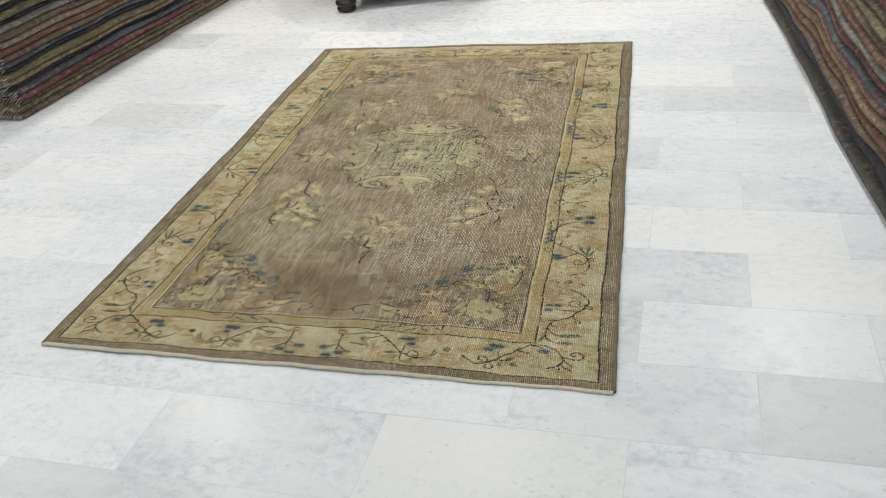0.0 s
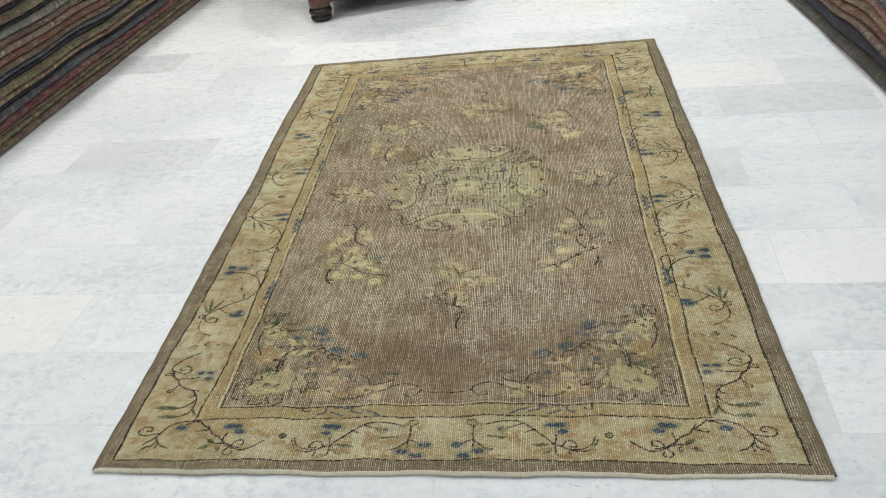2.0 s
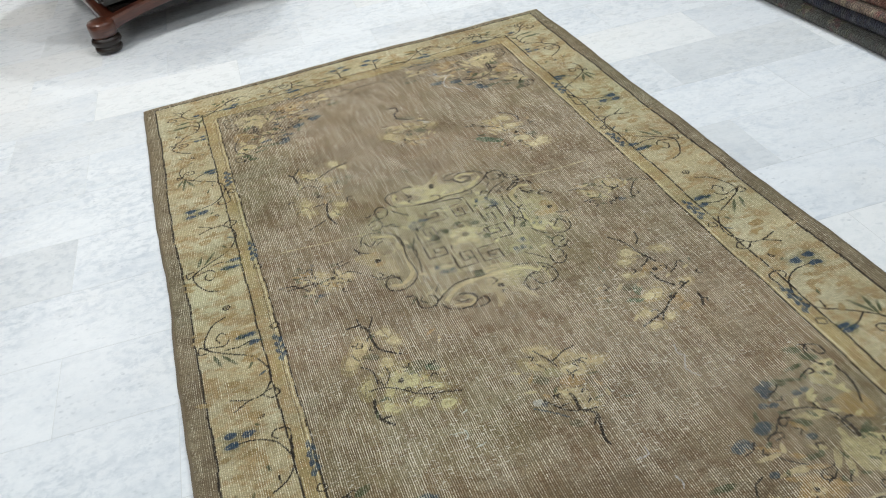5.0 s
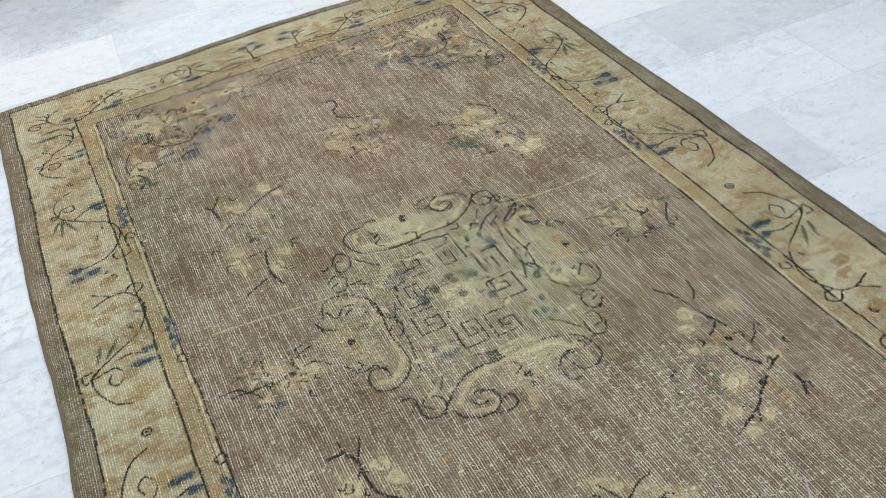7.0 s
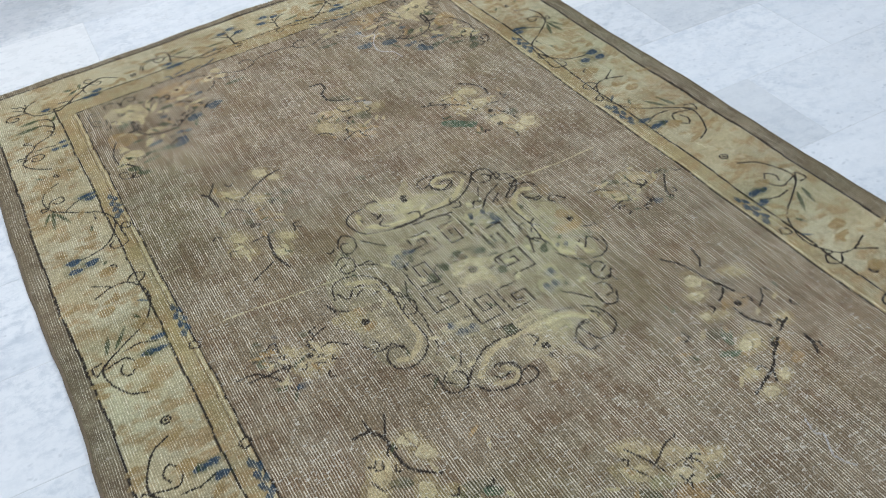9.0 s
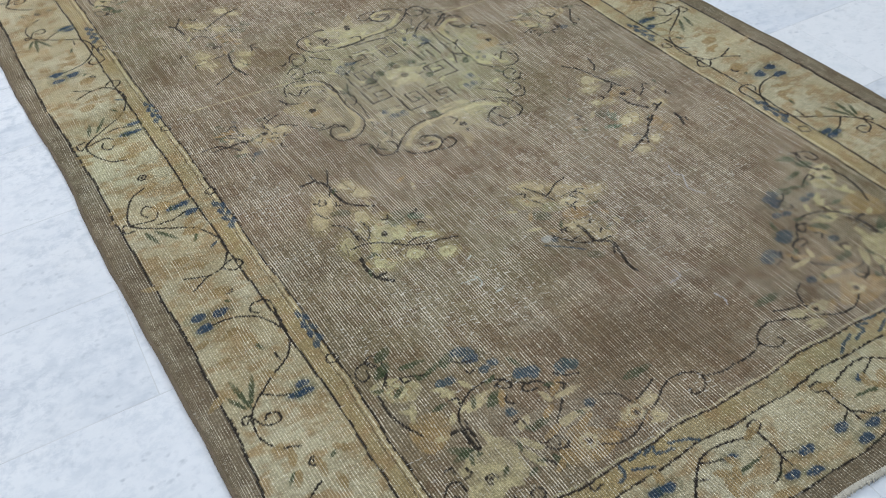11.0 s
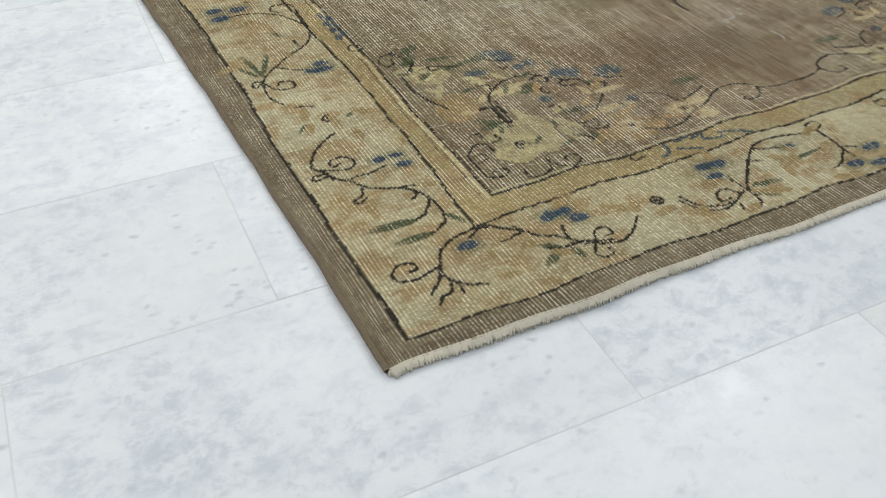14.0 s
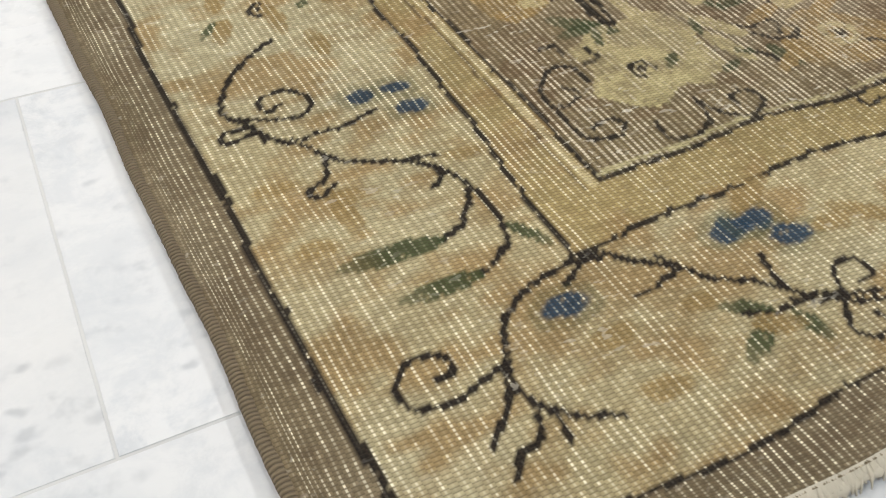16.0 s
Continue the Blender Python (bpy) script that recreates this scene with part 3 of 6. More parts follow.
# dark lines between the bands
left_brown, left_outer, left_inner = left_lines(HV)
for left, b, c, d, half in ((left_outer, NEAR_O, RIGHT_O, FAR_O, 0.0023), (left_inner, NEAR_I, RIGHT_I, FAR_I, 0.0021), (left_brown, NEAR_B, RIGHT_B, FAR_B, 0.0027)):
    n, s = near_wave(HU), side_wave(HV)
    rows = (HV > b + n - 0.002) & (HV < d + n * 0.5 + 0.002)
    cols = (HU > left - 0.002) & (HU < c + s + 0.002)
    line = ((np.abs(HU - left) < half) | (np.abs(HU - c - s) < half)) & rows
    line |= ((np.abs(HV - b - n) < 0.0021) | (np.abs(HV - d - n * 0.5) < 0.0021)) & cols
    tint((slice(None), slice(None)), line.astype(float), "ink", 0.92)
    if b == NEAR_I:
        # a pale line and a second thin dark one run beside the inner guard line
        pale = ((np.abs(HU - left + 0.007) < 0.002) | (np.abs(HU - c - s - 0.007) < 0.002)) & (HV > b) & (HV < d)
        pale |= (np.abs(HV - b - n - 0.0055) < 0.0019) & (HU > left) & (HU < c)
        tint((slice(None), slice(None)), pale.astype(float), "straw", 0.7)
        thin = (np.abs(HU - left + 0.0135) < 0.0013) & (HV > b) & (HV < d)
        tint((slice(None), slice(None)), thin.astype(float), "umber", 0.8)


# corner vine along the left border
draw("4", "ink", 4.6, 142, 467, 120, 453, 99, 434, 84, 410, 83, 393, 92, 380, 102, 359, 117, 345, 130, 324, 149, 313, 168, 304, 183, 290, 192, 268, 194, 245, 191, 225, 184, 213, 171, 204, 160, 199)
draw("4", "ink", 4.2, 83, 393, 98, 384, 115, 377, 131, 378, 139, 389, 134, 402, 119, 407, 107, 401, 109, 388, 118, 393)
draw("4", "ink", 4.2, 96, 360, 93, 377, 81, 379, 72, 375, 74, 367, 83, 369, 93, 371)
draw("4", "ink", 4.2, 105, 353, 128, 354, 153, 355, 174, 361)
draw("4", "ink", 4.2, 122, 338, 122, 325, 115, 311, 101, 303, 107, 296, 118, 304)
draw("4", "ink", 4.2, 168, 304, 179, 305, 188, 301)
draw("4", "ink", 4.2, 181, 290, 180, 280, 172, 276)
draw("4", "ink", 4.6, 190, 266, 183, 253, 168, 238, 153, 233)
dab("4", "blue", 8, 5, 171, 379, 197, 379, 197, 355)
leaf("4", "green", 20, 155, 234, 88, 237)
leaf("4", "green", 16, 162, 200, 108, 201)
leaf("4", "green", 12, 194, 230, 211, 200)
dab("4", "rust", 16, 8, 86, 314, 123, 290, 205, 297, 86, 256)

# corner vine along the near border
draw("4", "ink", 4.6, 104, 147, 112, 147, 115, 152, 113, 159, 103, 163, 91, 161, 82, 151, 83, 140, 92, 133, 107, 132, 120, 134, 139, 141, 147, 153, 154, 165, 169, 175, 186, 182, 206, 185, 229, 184, 239, 175, 251, 165, 264, 155, 276, 140, 292, 131, 304, 120, 315, 109, 337, 97, 357, 91)
draw("4", "ink", 4.6, 142, 144, 136, 130, 137, 120, 142, 110, 152, 99, 163, 92, 175, 88)
draw("4", "ink", 4.6, 134, 128, 124, 114, 108, 101)
draw("4", "ink", 4.6, 137, 120, 137, 107, 131, 95, 118, 90, 109, 81)
draw("4", "ink", 4.2, 140, 112, 145, 101, 143, 86)
draw("4", "ink", 4.2, 229, 181, 215, 181, 197, 172)
dab("4", "blue", 10, 6, 189, 159)
draw("4", "ink", 4.2, 263, 155, 247, 150, 229, 147)
draw("4", "ink", 4.2, 258, 169, 264, 155)
dab("4", "blue", 10, 6, 311, 167, 332, 168, 343, 148)
leaf("4", "green", 13, 291, 107, 263, 123)
leaf("4", "green", 16, 285, 102, 252, 84)
leaf("4", "green", 14, 299, 102, 307, 76)
draw("4", "ink", 4.2, 274, 111, 289, 105, 312, 106)
draw("4", "ink", 4.2, 313, 142, 309, 127, 308, 116)
draw("4", "ink", 4.2, 306, 108, 327, 97, 348, 87, 370, 85, 390, 97, 411, 116)
draw("4", "ink", 4.2, 334, 96, 345, 115, 361, 116, 363, 103, 351, 101)
draw("4", "ink", 4.2, 330, 93, 320, 77, 328, 67, 342, 71, 340, 81)
ring("4", "ink", 8, 456, 133)
draw("4", "ink", 4.2, 488, 128, 495, 108, 512, 91, 547, 87, 570, 98)
dab("4", "rust", 18, 8, 201, 130, 205, 92, 377, 146, 257, 129)

# next vine along the near border
draw("4", "ink", 4.4, 581, 101, 593, 115, 613, 136, 656, 175, 694, 182, 731, 174, 764, 167, 786, 173, 785, 186, 768, 185, 763, 173)
draw("4", "ink", 4.0, 654, 172, 677, 162, 694, 156)
dab("4", "blue", 8, 5, 702, 154)
draw("4", "ink", 4.0, 626, 153, 648, 142)
draw("4", "ink", 4.4, 771, 163, 772, 140, 769, 115, 770, 95)
draw("4", "ink", 4.0, 771, 120, 795, 107)
draw("4", "ink", 4.0, 766, 113, 742, 91, 724, 86)
dab("4", "blue", 11, 6, 808, 101, 757, 81, 792, 67)
draw("4", "ink", 4.2, 585, 102, 565, 99, 554, 114, 536, 111, 532, 95, 547, 95)
draw("4", "ink", 4.2, 581, 101, 578, 72, 561, 61, 547, 67, 550, 80)
draw("4", "ink", 4.2, 581, 101, 577, 122, 577, 134)
dab("4", "blue", 10, 6, 565, 168, 588, 166, 562, 144)
leaf("4", "green", 13, 591, 103, 641, 99)
leaf("4", "green", 13, 587, 89, 613, 70)
draw("4", "ink", 4.0, 482, 119, 496, 92, 521, 80, 548, 86)
leaf("4", "green", 9, 746, 131, 662, 122)

# second vine of the left border
draw("4", "ink", 4.4, 99, 645, 113, 666, 161, 705, 210, 740, 229, 788, 211, 843, 183, 872, 148, 884, 112, 885)
draw("4", "ink", 4.2, 231, 792, 234, 838, 236, 887, 206, 896, 196, 878, 207, 865)
dab("4", "blue", 12, 8, 104, 917, 146, 910, 107, 884)
leaf("4", "green", 12, 106, 661, 96, 739)
leaf("4", "green", 12, 110, 672, 137, 735)
leaf("4", "green", 10, 98, 665, 77, 709)
draw("4", "ink", 4.2, 99, 645, 111, 617, 137, 611, 141, 630, 126, 636, 116, 626)
draw("4", "ink", 4.2, 99, 645, 83, 635, 84, 650, 100, 648)
draw("4", "ink", 4.2, 97, 640, 93, 599, 111, 564, 143, 547)
draw("4", "ink", 4.0, 133, 681, 155, 664, 178, 653)
dab("4", "blue", 10, 6, 184, 648, 201, 663, 201, 645)
draw("4", "ink", 4.0, 193, 733, 191, 756)
ring("4", "ink", 8, 149, 508)
dab("4", "rust", 16, 10, 110, 561, 109, 787, 162, 822)

# third vine of the left border
draw("4", "ink", 4.4, 147, 1368, 109, 1344, 82, 1282, 92, 1246, 145, 1207, 192, 1175, 218, 1130, 227, 1091, 217, 1054, 195, 1025, 162, 1020, 120, 1036)
draw("4", "ink", 4.2, 87, 1259, 130, 1250, 146, 1277, 128, 1303, 113, 1285, 121, 1265)
draw("4", "ink", 4.2, 91, 1243, 70, 1268, 64, 1243, 84, 1237)
draw("4", "ink", 4.2, 195, 1025, 214, 1005, 237, 1017, 226, 1037, 208, 1034)
draw("4", "ink", 4.0, 164, 1019, 124, 992)
draw("4", "ink", 4.0, 131, 1231, 167, 1227, 204, 1241)
dab("4", "blue", 11, 6, 177, 1264, 200, 1265, 206, 1230)
leaf("4", "green", 12, 99, 1222, 116, 1165)
leaf("4", "green", 12, 119, 1215, 156, 1157)
leaf("4", "teal", 9, 218, 1110, 197, 1094)
ring("4", "ink", 8, 181, 956)
ring("2", "ink", 9, 155, 1406)
dab("4", "rust", 14, 10, 133, 1092, 167, 964, 157, 1283)

# corner bouquet of the field
patch("4", "amber", 0.75, 315, 487, 370, 480, 365, 436, 322, 413, 301, 441)
patch("4", "amber", 0.85, 492, 313, 534, 336, 570, 309, 591, 282, 545, 262, 499, 268, 482, 285)
patch("4", "sand", 1.0, 386, 381, 422, 385, 436, 361, 432, 329, 429, 303, 398, 296, 379, 295, 351, 283, 330, 299, 319, 313, 334, 338, 332, 366, 365, 372)
patch("4", "sand", 0.95, 291, 585, 320, 591, 353, 577, 372, 546, 351, 526, 324, 530, 302, 556)
leaf("4", "green", 22, 382, 371, 338, 410)
leaf("4", "green", 16, 375, 388, 334, 382)
leaf("4", "sand", 17, 397, 461, 468, 473)
leaf("4", "sand", 15, 400, 506, 410, 459)
leaf("4", "sand", 13, 430, 517, 443, 491)
ring("4", "ink", 9, 369, 324)
draw("4", "ink", 4.2, 324, 328, 323, 346, 308, 351, 290, 338, 283, 317, 294, 310, 310, 321, 302, 330)
draw("4", "ink", 4.2, 285, 310, 283, 292, 287, 274, 306, 269, 318, 277, 309, 287, 295, 282)
draw("4", "ink", 4.2, 380, 279, 384, 265, 392, 255, 408, 248, 424, 259, 421, 272, 405, 271, 403, 259)
draw("4", "ink", 4.2, 338, 270, 336, 252, 353, 247, 370, 253, 377, 265, 380, 279)
draw("4", "ink", 4.4, 386, 381, 391, 415, 384, 436, 393, 458, 413, 477, 442, 490, 478, 490, 501, 473, 500, 459, 484, 465, 481, 478)
draw("4", "ink", 8, 362, 431, 380, 429, 379, 403, 381, 383)
draw("4", "ink", 5, 389, 412, 394, 440)
draw("4", "ink", 4.2, 310, 572, 336, 603, 339, 634, 331, 652, 314, 644, 321, 626)
draw("4", "ink", 4.2, 334, 576, 357, 577, 387, 562)
draw("4", "ink", 4.2, 319, 573, 328, 598, 326, 630, 311, 645, 290, 634, 289, 610, 305, 610, 308, 627)
draw("4", "ink", 5, 299, 565, 296, 525, 305, 486, 320, 454)
leaf("4", "green", 16, 355, 598, 406, 591)
leaf("4", "green", 12, 382, 557, 435, 576)
dab("4", "blue", 12, 8, 476, 550, 538, 469)
dab("4", "teal", 8, 6, 399, 530, 482, 517, 588, 440, 588, 359, 466, 414, 503, 522, 418, 527)
draw("4", "ink", 4.4, 503, 342, 531, 368, 554, 390, 552, 419, 548, 439, 533, 448, 513, 447, 515, 435, 533, 432)
leaf("4", "sand", 14, 545, 399, 601, 398)
leaf("4", "sand", 15, 521, 356, 585, 350)
leaf("4", "sand", 14, 539, 396, 530, 426)
draw("4", "ink", 4.6, 459, 351, 478, 335, 499, 336, 513, 318, 494, 311, 476, 326)
draw("4", "ink", 4.6, 443, 332, 453, 313, 468, 298, 470, 279)
leaf("4", "green", 18, 475, 367, 520, 373)
leaf("4", "green", 15, 475, 310, 483, 276)
leaf("4", "green", 12, 467, 386, 481, 361)
dab("4", "sand", 20, 15, 625, 305, 674, 311, 666, 275)
draw("4", "ink", 4.4, 613, 364, 635, 350, 647, 326, 648, 307, 644, 289, 613, 271, 580, 269, 548, 285)
draw("4", "ink", 4.4, 649, 293, 680, 300, 715, 320, 746, 325, 777, 310, 778, 290, 760, 276, 742, 280, 745, 291)
draw("4", "ink", 4.6, 780, 298, 812, 289, 843, 288)
draw("4", "ink", 4.4, 648, 320, 685, 331, 706, 340)
leaf("4", "green", 20, 666, 368, 728, 366)

# scrolls of the near guard stripe
draw("4", "teal", 6, 568, 235, 593, 239)
draw("4", "teal", 6, 595, 231, 615, 236, 612, 223, 641, 215)
draw("4", "teal", 6, 641, 227, 665, 220, 686, 206)
draw("4", "teal", 6, 548, 235, 545, 217, 530, 212)
draw("4", "teal", 6, 561, 219, 593, 206)
draw("4", "ink", 4, 488, 242, 488, 223, 507, 224)

# medallion
patch("1", "moss", 0.55, 562, 1562, 675, 1673, 773, 1675, 850, 1716, 968, 1687, 1004, 1571, 1108, 1550, 1119, 1392, 1090, 1273, 1010, 1181, 918, 1140, 818, 1138, 722, 1136, 654, 1161, 621, 1254, 566, 1287, 555, 1423)
patch("1", "moss", 0.42, 699, 1477, 803, 1591, 921, 1602, 1027, 1513, 1021, 1393, 968, 1312, 899, 1265, 762, 1248, 708, 1330)
draw("r", "sand", 13, 603, 1537, 654, 1505, 664, 1444, 662, 1375, 656, 1312, 620, 1278, 594, 1283)
draw("r", "sand", 13, 706, 1160, 745, 1197, 801, 1210, 865, 1211, 934, 1202, 976, 1169, 974, 1130)
draw("r", "sand", 11, 719, 1130, 752, 1118, 774, 1135, 751, 1155)
patch("r", "sand", 0.45, 844, 1248, 861, 1206, 897, 1203, 900, 1142, 924, 1061, 877, 1115, 816, 1074, 826, 1131, 775, 1176, 825, 1188)
patch("r", "sand", 0.36, 579, 1479, 618, 1454, 631, 1376, 623, 1332, 585, 1355, 559, 1404)
patch("1", "sand", 0.6, 816, 1461, 867, 1479, 874, 1445, 918, 1427, 878, 1404, 869, 1345, 842, 1389, 802, 1387, 826, 1418)
ring("1", "ink", 8, 847, 1416)
ring("r", "ink", 7, 583, 1410)
ring("r", "ink", 6, 852, 1130)
draw("r", "ink", 4.6, 559, 1508, 571, 1546, 600, 1558, 638, 1544, 667, 1506, 671, 1458, 663, 1391, 668, 1338, 666, 1298, 647, 1270, 615, 1254, 584, 1264, 576, 1296, 592, 1319, 618, 1311, 617, 1290)
draw("r", "ink", 4.4, 680, 1452, 696, 1406, 685, 1378, 662, 1388, 676, 1412)
draw("r", "ink", 5, 611, 1222, 634, 1210, 633, 1166, 654, 1150, 679, 1161, 681, 1189, 658, 1202, 642, 1189, 656, 1169)
draw("r", "ink", 5, 670, 1149, 701, 1184, 742, 1213, 783, 1220, 830, 1216, 884, 1224, 933, 1219, 974, 1204, 997, 1181, 1004, 1136, 980, 1112, 950, 1114, 940, 1139, 938, 1166, 967, 1166, 974, 1145)
draw("r", "ink", 4.6, 687, 1148, 702, 1122, 740, 1108, 773, 1121, 775, 1147, 753, 1169, 727, 1155, 739, 1135, 759, 1140)
draw("r", "ink", 4.6, 750, 1105, 781, 1098, 803, 1111, 798, 1131, 774, 1126)
draw("r", "ink", 8, 846, 1222, 884, 1224, 920, 1220)
draw("r", "ink", 6, 911, 1129, 916, 1102, 944, 1103)
draw("r", "ink", 4, 709, 1472, 688, 1411, 690, 1358, 676, 1268)
draw("r", "straw", 6, 887, 1207, 932, 1198, 972, 1164)
draw("r", "ink", 4.2, 547, 1462, 538, 1503, 550, 1475, 576, 1459)
draw("r", "ink", 4, 706, 1235, 689, 1207)
draw("r", "ink", 4, 691, 1275, 662, 1254)
dab("1", "blue", 11, 8, 730, 1522, 733, 1549, 762, 1551, 721, 1303, 736, 1277, 759, 1274, 944, 1280, 970, 1282, 978, 1318, 942, 1554, 967, 1551, 972, 1526)
dab("r", "amber", 18, 14, 1108, 1414, 1109, 1461)
draw("r", "ink", 4.4, 547, 1361, 564, 1335, 580, 1342, 574, 1358)

# more of the medallion
draw("r", "ink", 4.6, 634, 1656, 654, 1686, 676, 1676, 675, 1641, 653, 1623, 639, 1636, 645, 1660, 662, 1659)
draw("r", "ink", 4.6, 605, 1603, 626, 1621, 645, 1604, 639, 1573, 616, 1567, 609, 1587, 626, 1596)
draw("r", "ink", 5, 571, 1519, 585, 1493, 607, 1516, 629, 1512, 602, 1491)
draw("r", "ink", 5, 664, 1500, 666, 1461, 678, 1435, 694, 1429)
draw("r", "ink", 5, 561, 1329, 583, 1324, 603, 1328, 616, 1305)
draw("r", "ink", 6, 788, 1249, 831, 1240, 884, 1233)
draw("1", "ink", 4.6, 642, 1581, 678, 1559, 698, 1539)
draw("r", "ink", 4.6, 966, 1259, 985, 1239, 1005, 1211)
draw("r", "ink", 5, 906, 1132, 933, 1162, 968, 1158)
draw("r", "ink", 5, 731, 1152, 755, 1163, 775, 1156, 782, 1137)
draw("1", "ink", 4.4, 1043, 1674, 1078, 1669, 1089, 1627, 1060, 1603)
draw("1", "ink", 4.4, 973, 1580, 1008, 1615, 1049, 1634)
draw("1", "ink", 4.4, 1014, 1564, 1065, 1588, 1092, 1618)
dab("1", "amber", 20, 16, 1109, 1419, 1079, 1417)
dab("1", "green", 12, 10, 1016, 1386, 844, 1463, 767, 1444, 820, 1230)
draw("1", "straw", 3, 1085, 1629, 1166, 1618, 1247, 1614, 1315, 1614)
draw("1", "straw", 3, 337, 1592, 430, 1582, 511, 1571, 593, 1562)
for a_, b_ in ((803, 1556), (880, 1552), (879, 1306)):
    dab("1", "field", 26, 30, a_, b_)
# fretwork round the star in the middle
for fu_, fv_, turn in ((803, 1556, 0), (880, 1552, 1), (747, 1468, 3), (746, 1386, 2), (949, 1483, 1), (939, 1391, 0), (806, 1308, 3), (879, 1306, 2)):
    fret(fu_, fv_, 27, 33, turn)
dab("1", "green", 9, 8, 800, 1462, 892, 1462, 842, 1482, 900, 1385)
for n_ in range(5):
    t_ = 0.5 + n_ * 1.2566
    dab("1", "straw", 17, 15, 845 + 24 * math.cos(t_), 1424 + 24 * math.sin(t_))
ring("1", "umber", 8, 845, 1424)

# hearts of the corner blossoms
for a_, b_ in ((330, 556), (640, 302), (540, 300)):
    bloom("4", a_, b_, 14)
for a_, b_ in ((330, 632), (443, 443), (312, 600), (420, 560)):
    leaf("4", "green", 26, a_, b_, a_ + 38, b_ + 22)
for a_, b_ in ((463, 574), (531, 475), (600, 450)):
    dab("4", "teal", 11, 9, a_, b_, a_ + 14, b_ - 9)
    draw("4", "ink", 4.2, a_ - 24, b_ - 6, a_ - 10, b_ - 22, a_ + 12, b_ - 30)

for a_, b_, s_ in ((246, 2115, 1), (262, 1640, 1), (264, 1190, -1), (270, 766, 1), (1460, 776, 1), (1455, 1215, 1), (1458, 1696, -1), (1462, 2122, 1)):
    sprig(a_, b_, s_)
scatter("4", "sand", 30, 9, 320, 620, 290, 420, 31)
scatter("4", "amber", 26, 7, 330, 620, 290, 430, 32)
scatter("4", "sand", 24, 7, 310, 420, 420, 600, 33)
scatter("4", "green", 20, 8, 310, 560, 420, 580, 34)
scatter("4", "ink", 10, 5, 310, 520, 430, 580, 35)

# small leaves and hooks between the larger forms
scatter("4", "green", 16, 6, 320, 600, 300, 420, 2)
scatter("4", "ink", 9, 5, 320, 600, 290, 420, 3)
scatter("1", "ink", 12, 26, 600, 1100, 1150, 1700, 12)
scatter("1", "green", 16, 16, 620, 1080, 1170, 1690, 13)
scatter("1", "field", 40, 22, 600, 1100, 1140, 1720, 14)
scatter("1", "straw", 20, 16, 620, 1080, 1170, 1690, 15)
scatter("4", "rust", 30, 20, 70, 210, 250, 1400, 16)
scatter("4", "rust", 30, 16, 250, 820, 60, 180, 17)
scatter("4", "green", 14, 6, 80, 210, 480, 1380, 18)

# golden ground under the blossoms
patch("1", "gold", 0.5, 468, 1046, 443, 1028, 410, 1029, 420, 1081, 446, 1126, 465, 1119, 488, 1096)
patch("1", "gold", 0.5, 437, 1009, 405, 991, 386, 1009, 393, 1043, 404, 1069, 432, 1072, 445, 1038)
patch("1", "gold", 0.5, 513, 976, 488, 972, 477, 980, 475, 1007, 492, 1035, 514, 1027, 526, 1012)
patch("1", "gold", 0.5, 441, 897, 420, 889, 408, 909, 405, 938, 428, 965, 455, 976, 458, 941)
patch("1", "gold", 0.5, 491, 880, 457, 839, 442, 841, 466, 911, 494, 961, 518, 980, 516, 945)
patch("1", "gold", 0.5, 540, 1082, 517, 1084, 497, 1102, 487, 1118, 504, 1134, 535, 1132, 547, 1104)
patch("1", "gold", 0.5, 562, 1041, 536, 1043, 512, 1054, 500, 1076, 518, 1095, 546, 1094, 562, 1064)
patch("1", "gold", 0.5, 561, 885, 530, 872, 486, 880, 469, 956, 501, 988, 544, 987, 577, 919)
patch("1", "gold", 0.5, 609, 851, 577, 858, 550, 879, 539, 899, 547, 908, 591, 889, 606, 876)
patch("1", "gold", 0.5, 604, 788, 585, 784, 562, 797, 564, 819, 576, 835, 610, 829, 620, 804)
patch("1", "gold", 0.5, 560, 819, 531, 815, 512, 827, 503, 847, 528, 867, 542, 859, 557, 838)
patch("1", "gold", 0.5, 495, 823, 473, 819, 443, 841, 437, 856, 450, 878, 484, 871, 506, 839)
patch("1", "gold", 0.5, 875, 841, 853, 842, 817, 865, 802, 899, 816, 905, 861, 891, 883, 864)
patch("1", "gold", 0.5, 845, 798, 821, 800, 781, 827, 776, 858, 783, 870, 833, 855, 857, 823)
patch("1", "gold", 0.5, 916, 794, 894, 791, 858, 814, 853, 836, 871, 858, 904, 855, 930, 830)
patch("1", "gold", 0.5, 964, 768, 949, 762, 909, 785, 904, 812, 928, 826, 969, 810, 979, 794)
patch("1", "gold", 0.5, 889, 651, 867, 639, 842, 657, 847, 686, 876, 700, 890, 699, 909, 683)
patch("1", "gold", 0.5, 895, 688, 864, 673, 821, 699, 813, 737, 832, 749, 876, 751, 902, 710)
patch("1", "gold", 0.5, 926, 757, 886, 756, 849, 779, 844, 812, 876, 819, 907, 800, 928, 781)
patch("1", "gold", 0.5, 943, 798, 924, 797, 907, 808, 901, 826, 909, 830, 931, 826, 943, 808)
patch("1", "gold", 0.5, 1311, 1079, 1287, 1082, 1266, 1095, 1253, 1128, 1271, 1133, 1304, 1128, 1317, 1099)
patch("1", "gold", 0.5, 1193, 921, 1160, 921, 1144, 927, 1149, 959, 1188, 984, 1209, 990, 1221, 960)
patch("1", "gold", 0.5, 1145, 876, 1117, 872, 1101, 881, 1099, 895, 1125, 916, 1139, 909, 1150, 896)
patch("1", "gold", 0.5, 1287, 942, 1269, 940, 1251, 952, 1250, 975, 1265, 979, 1290, 976, 1298, 965)
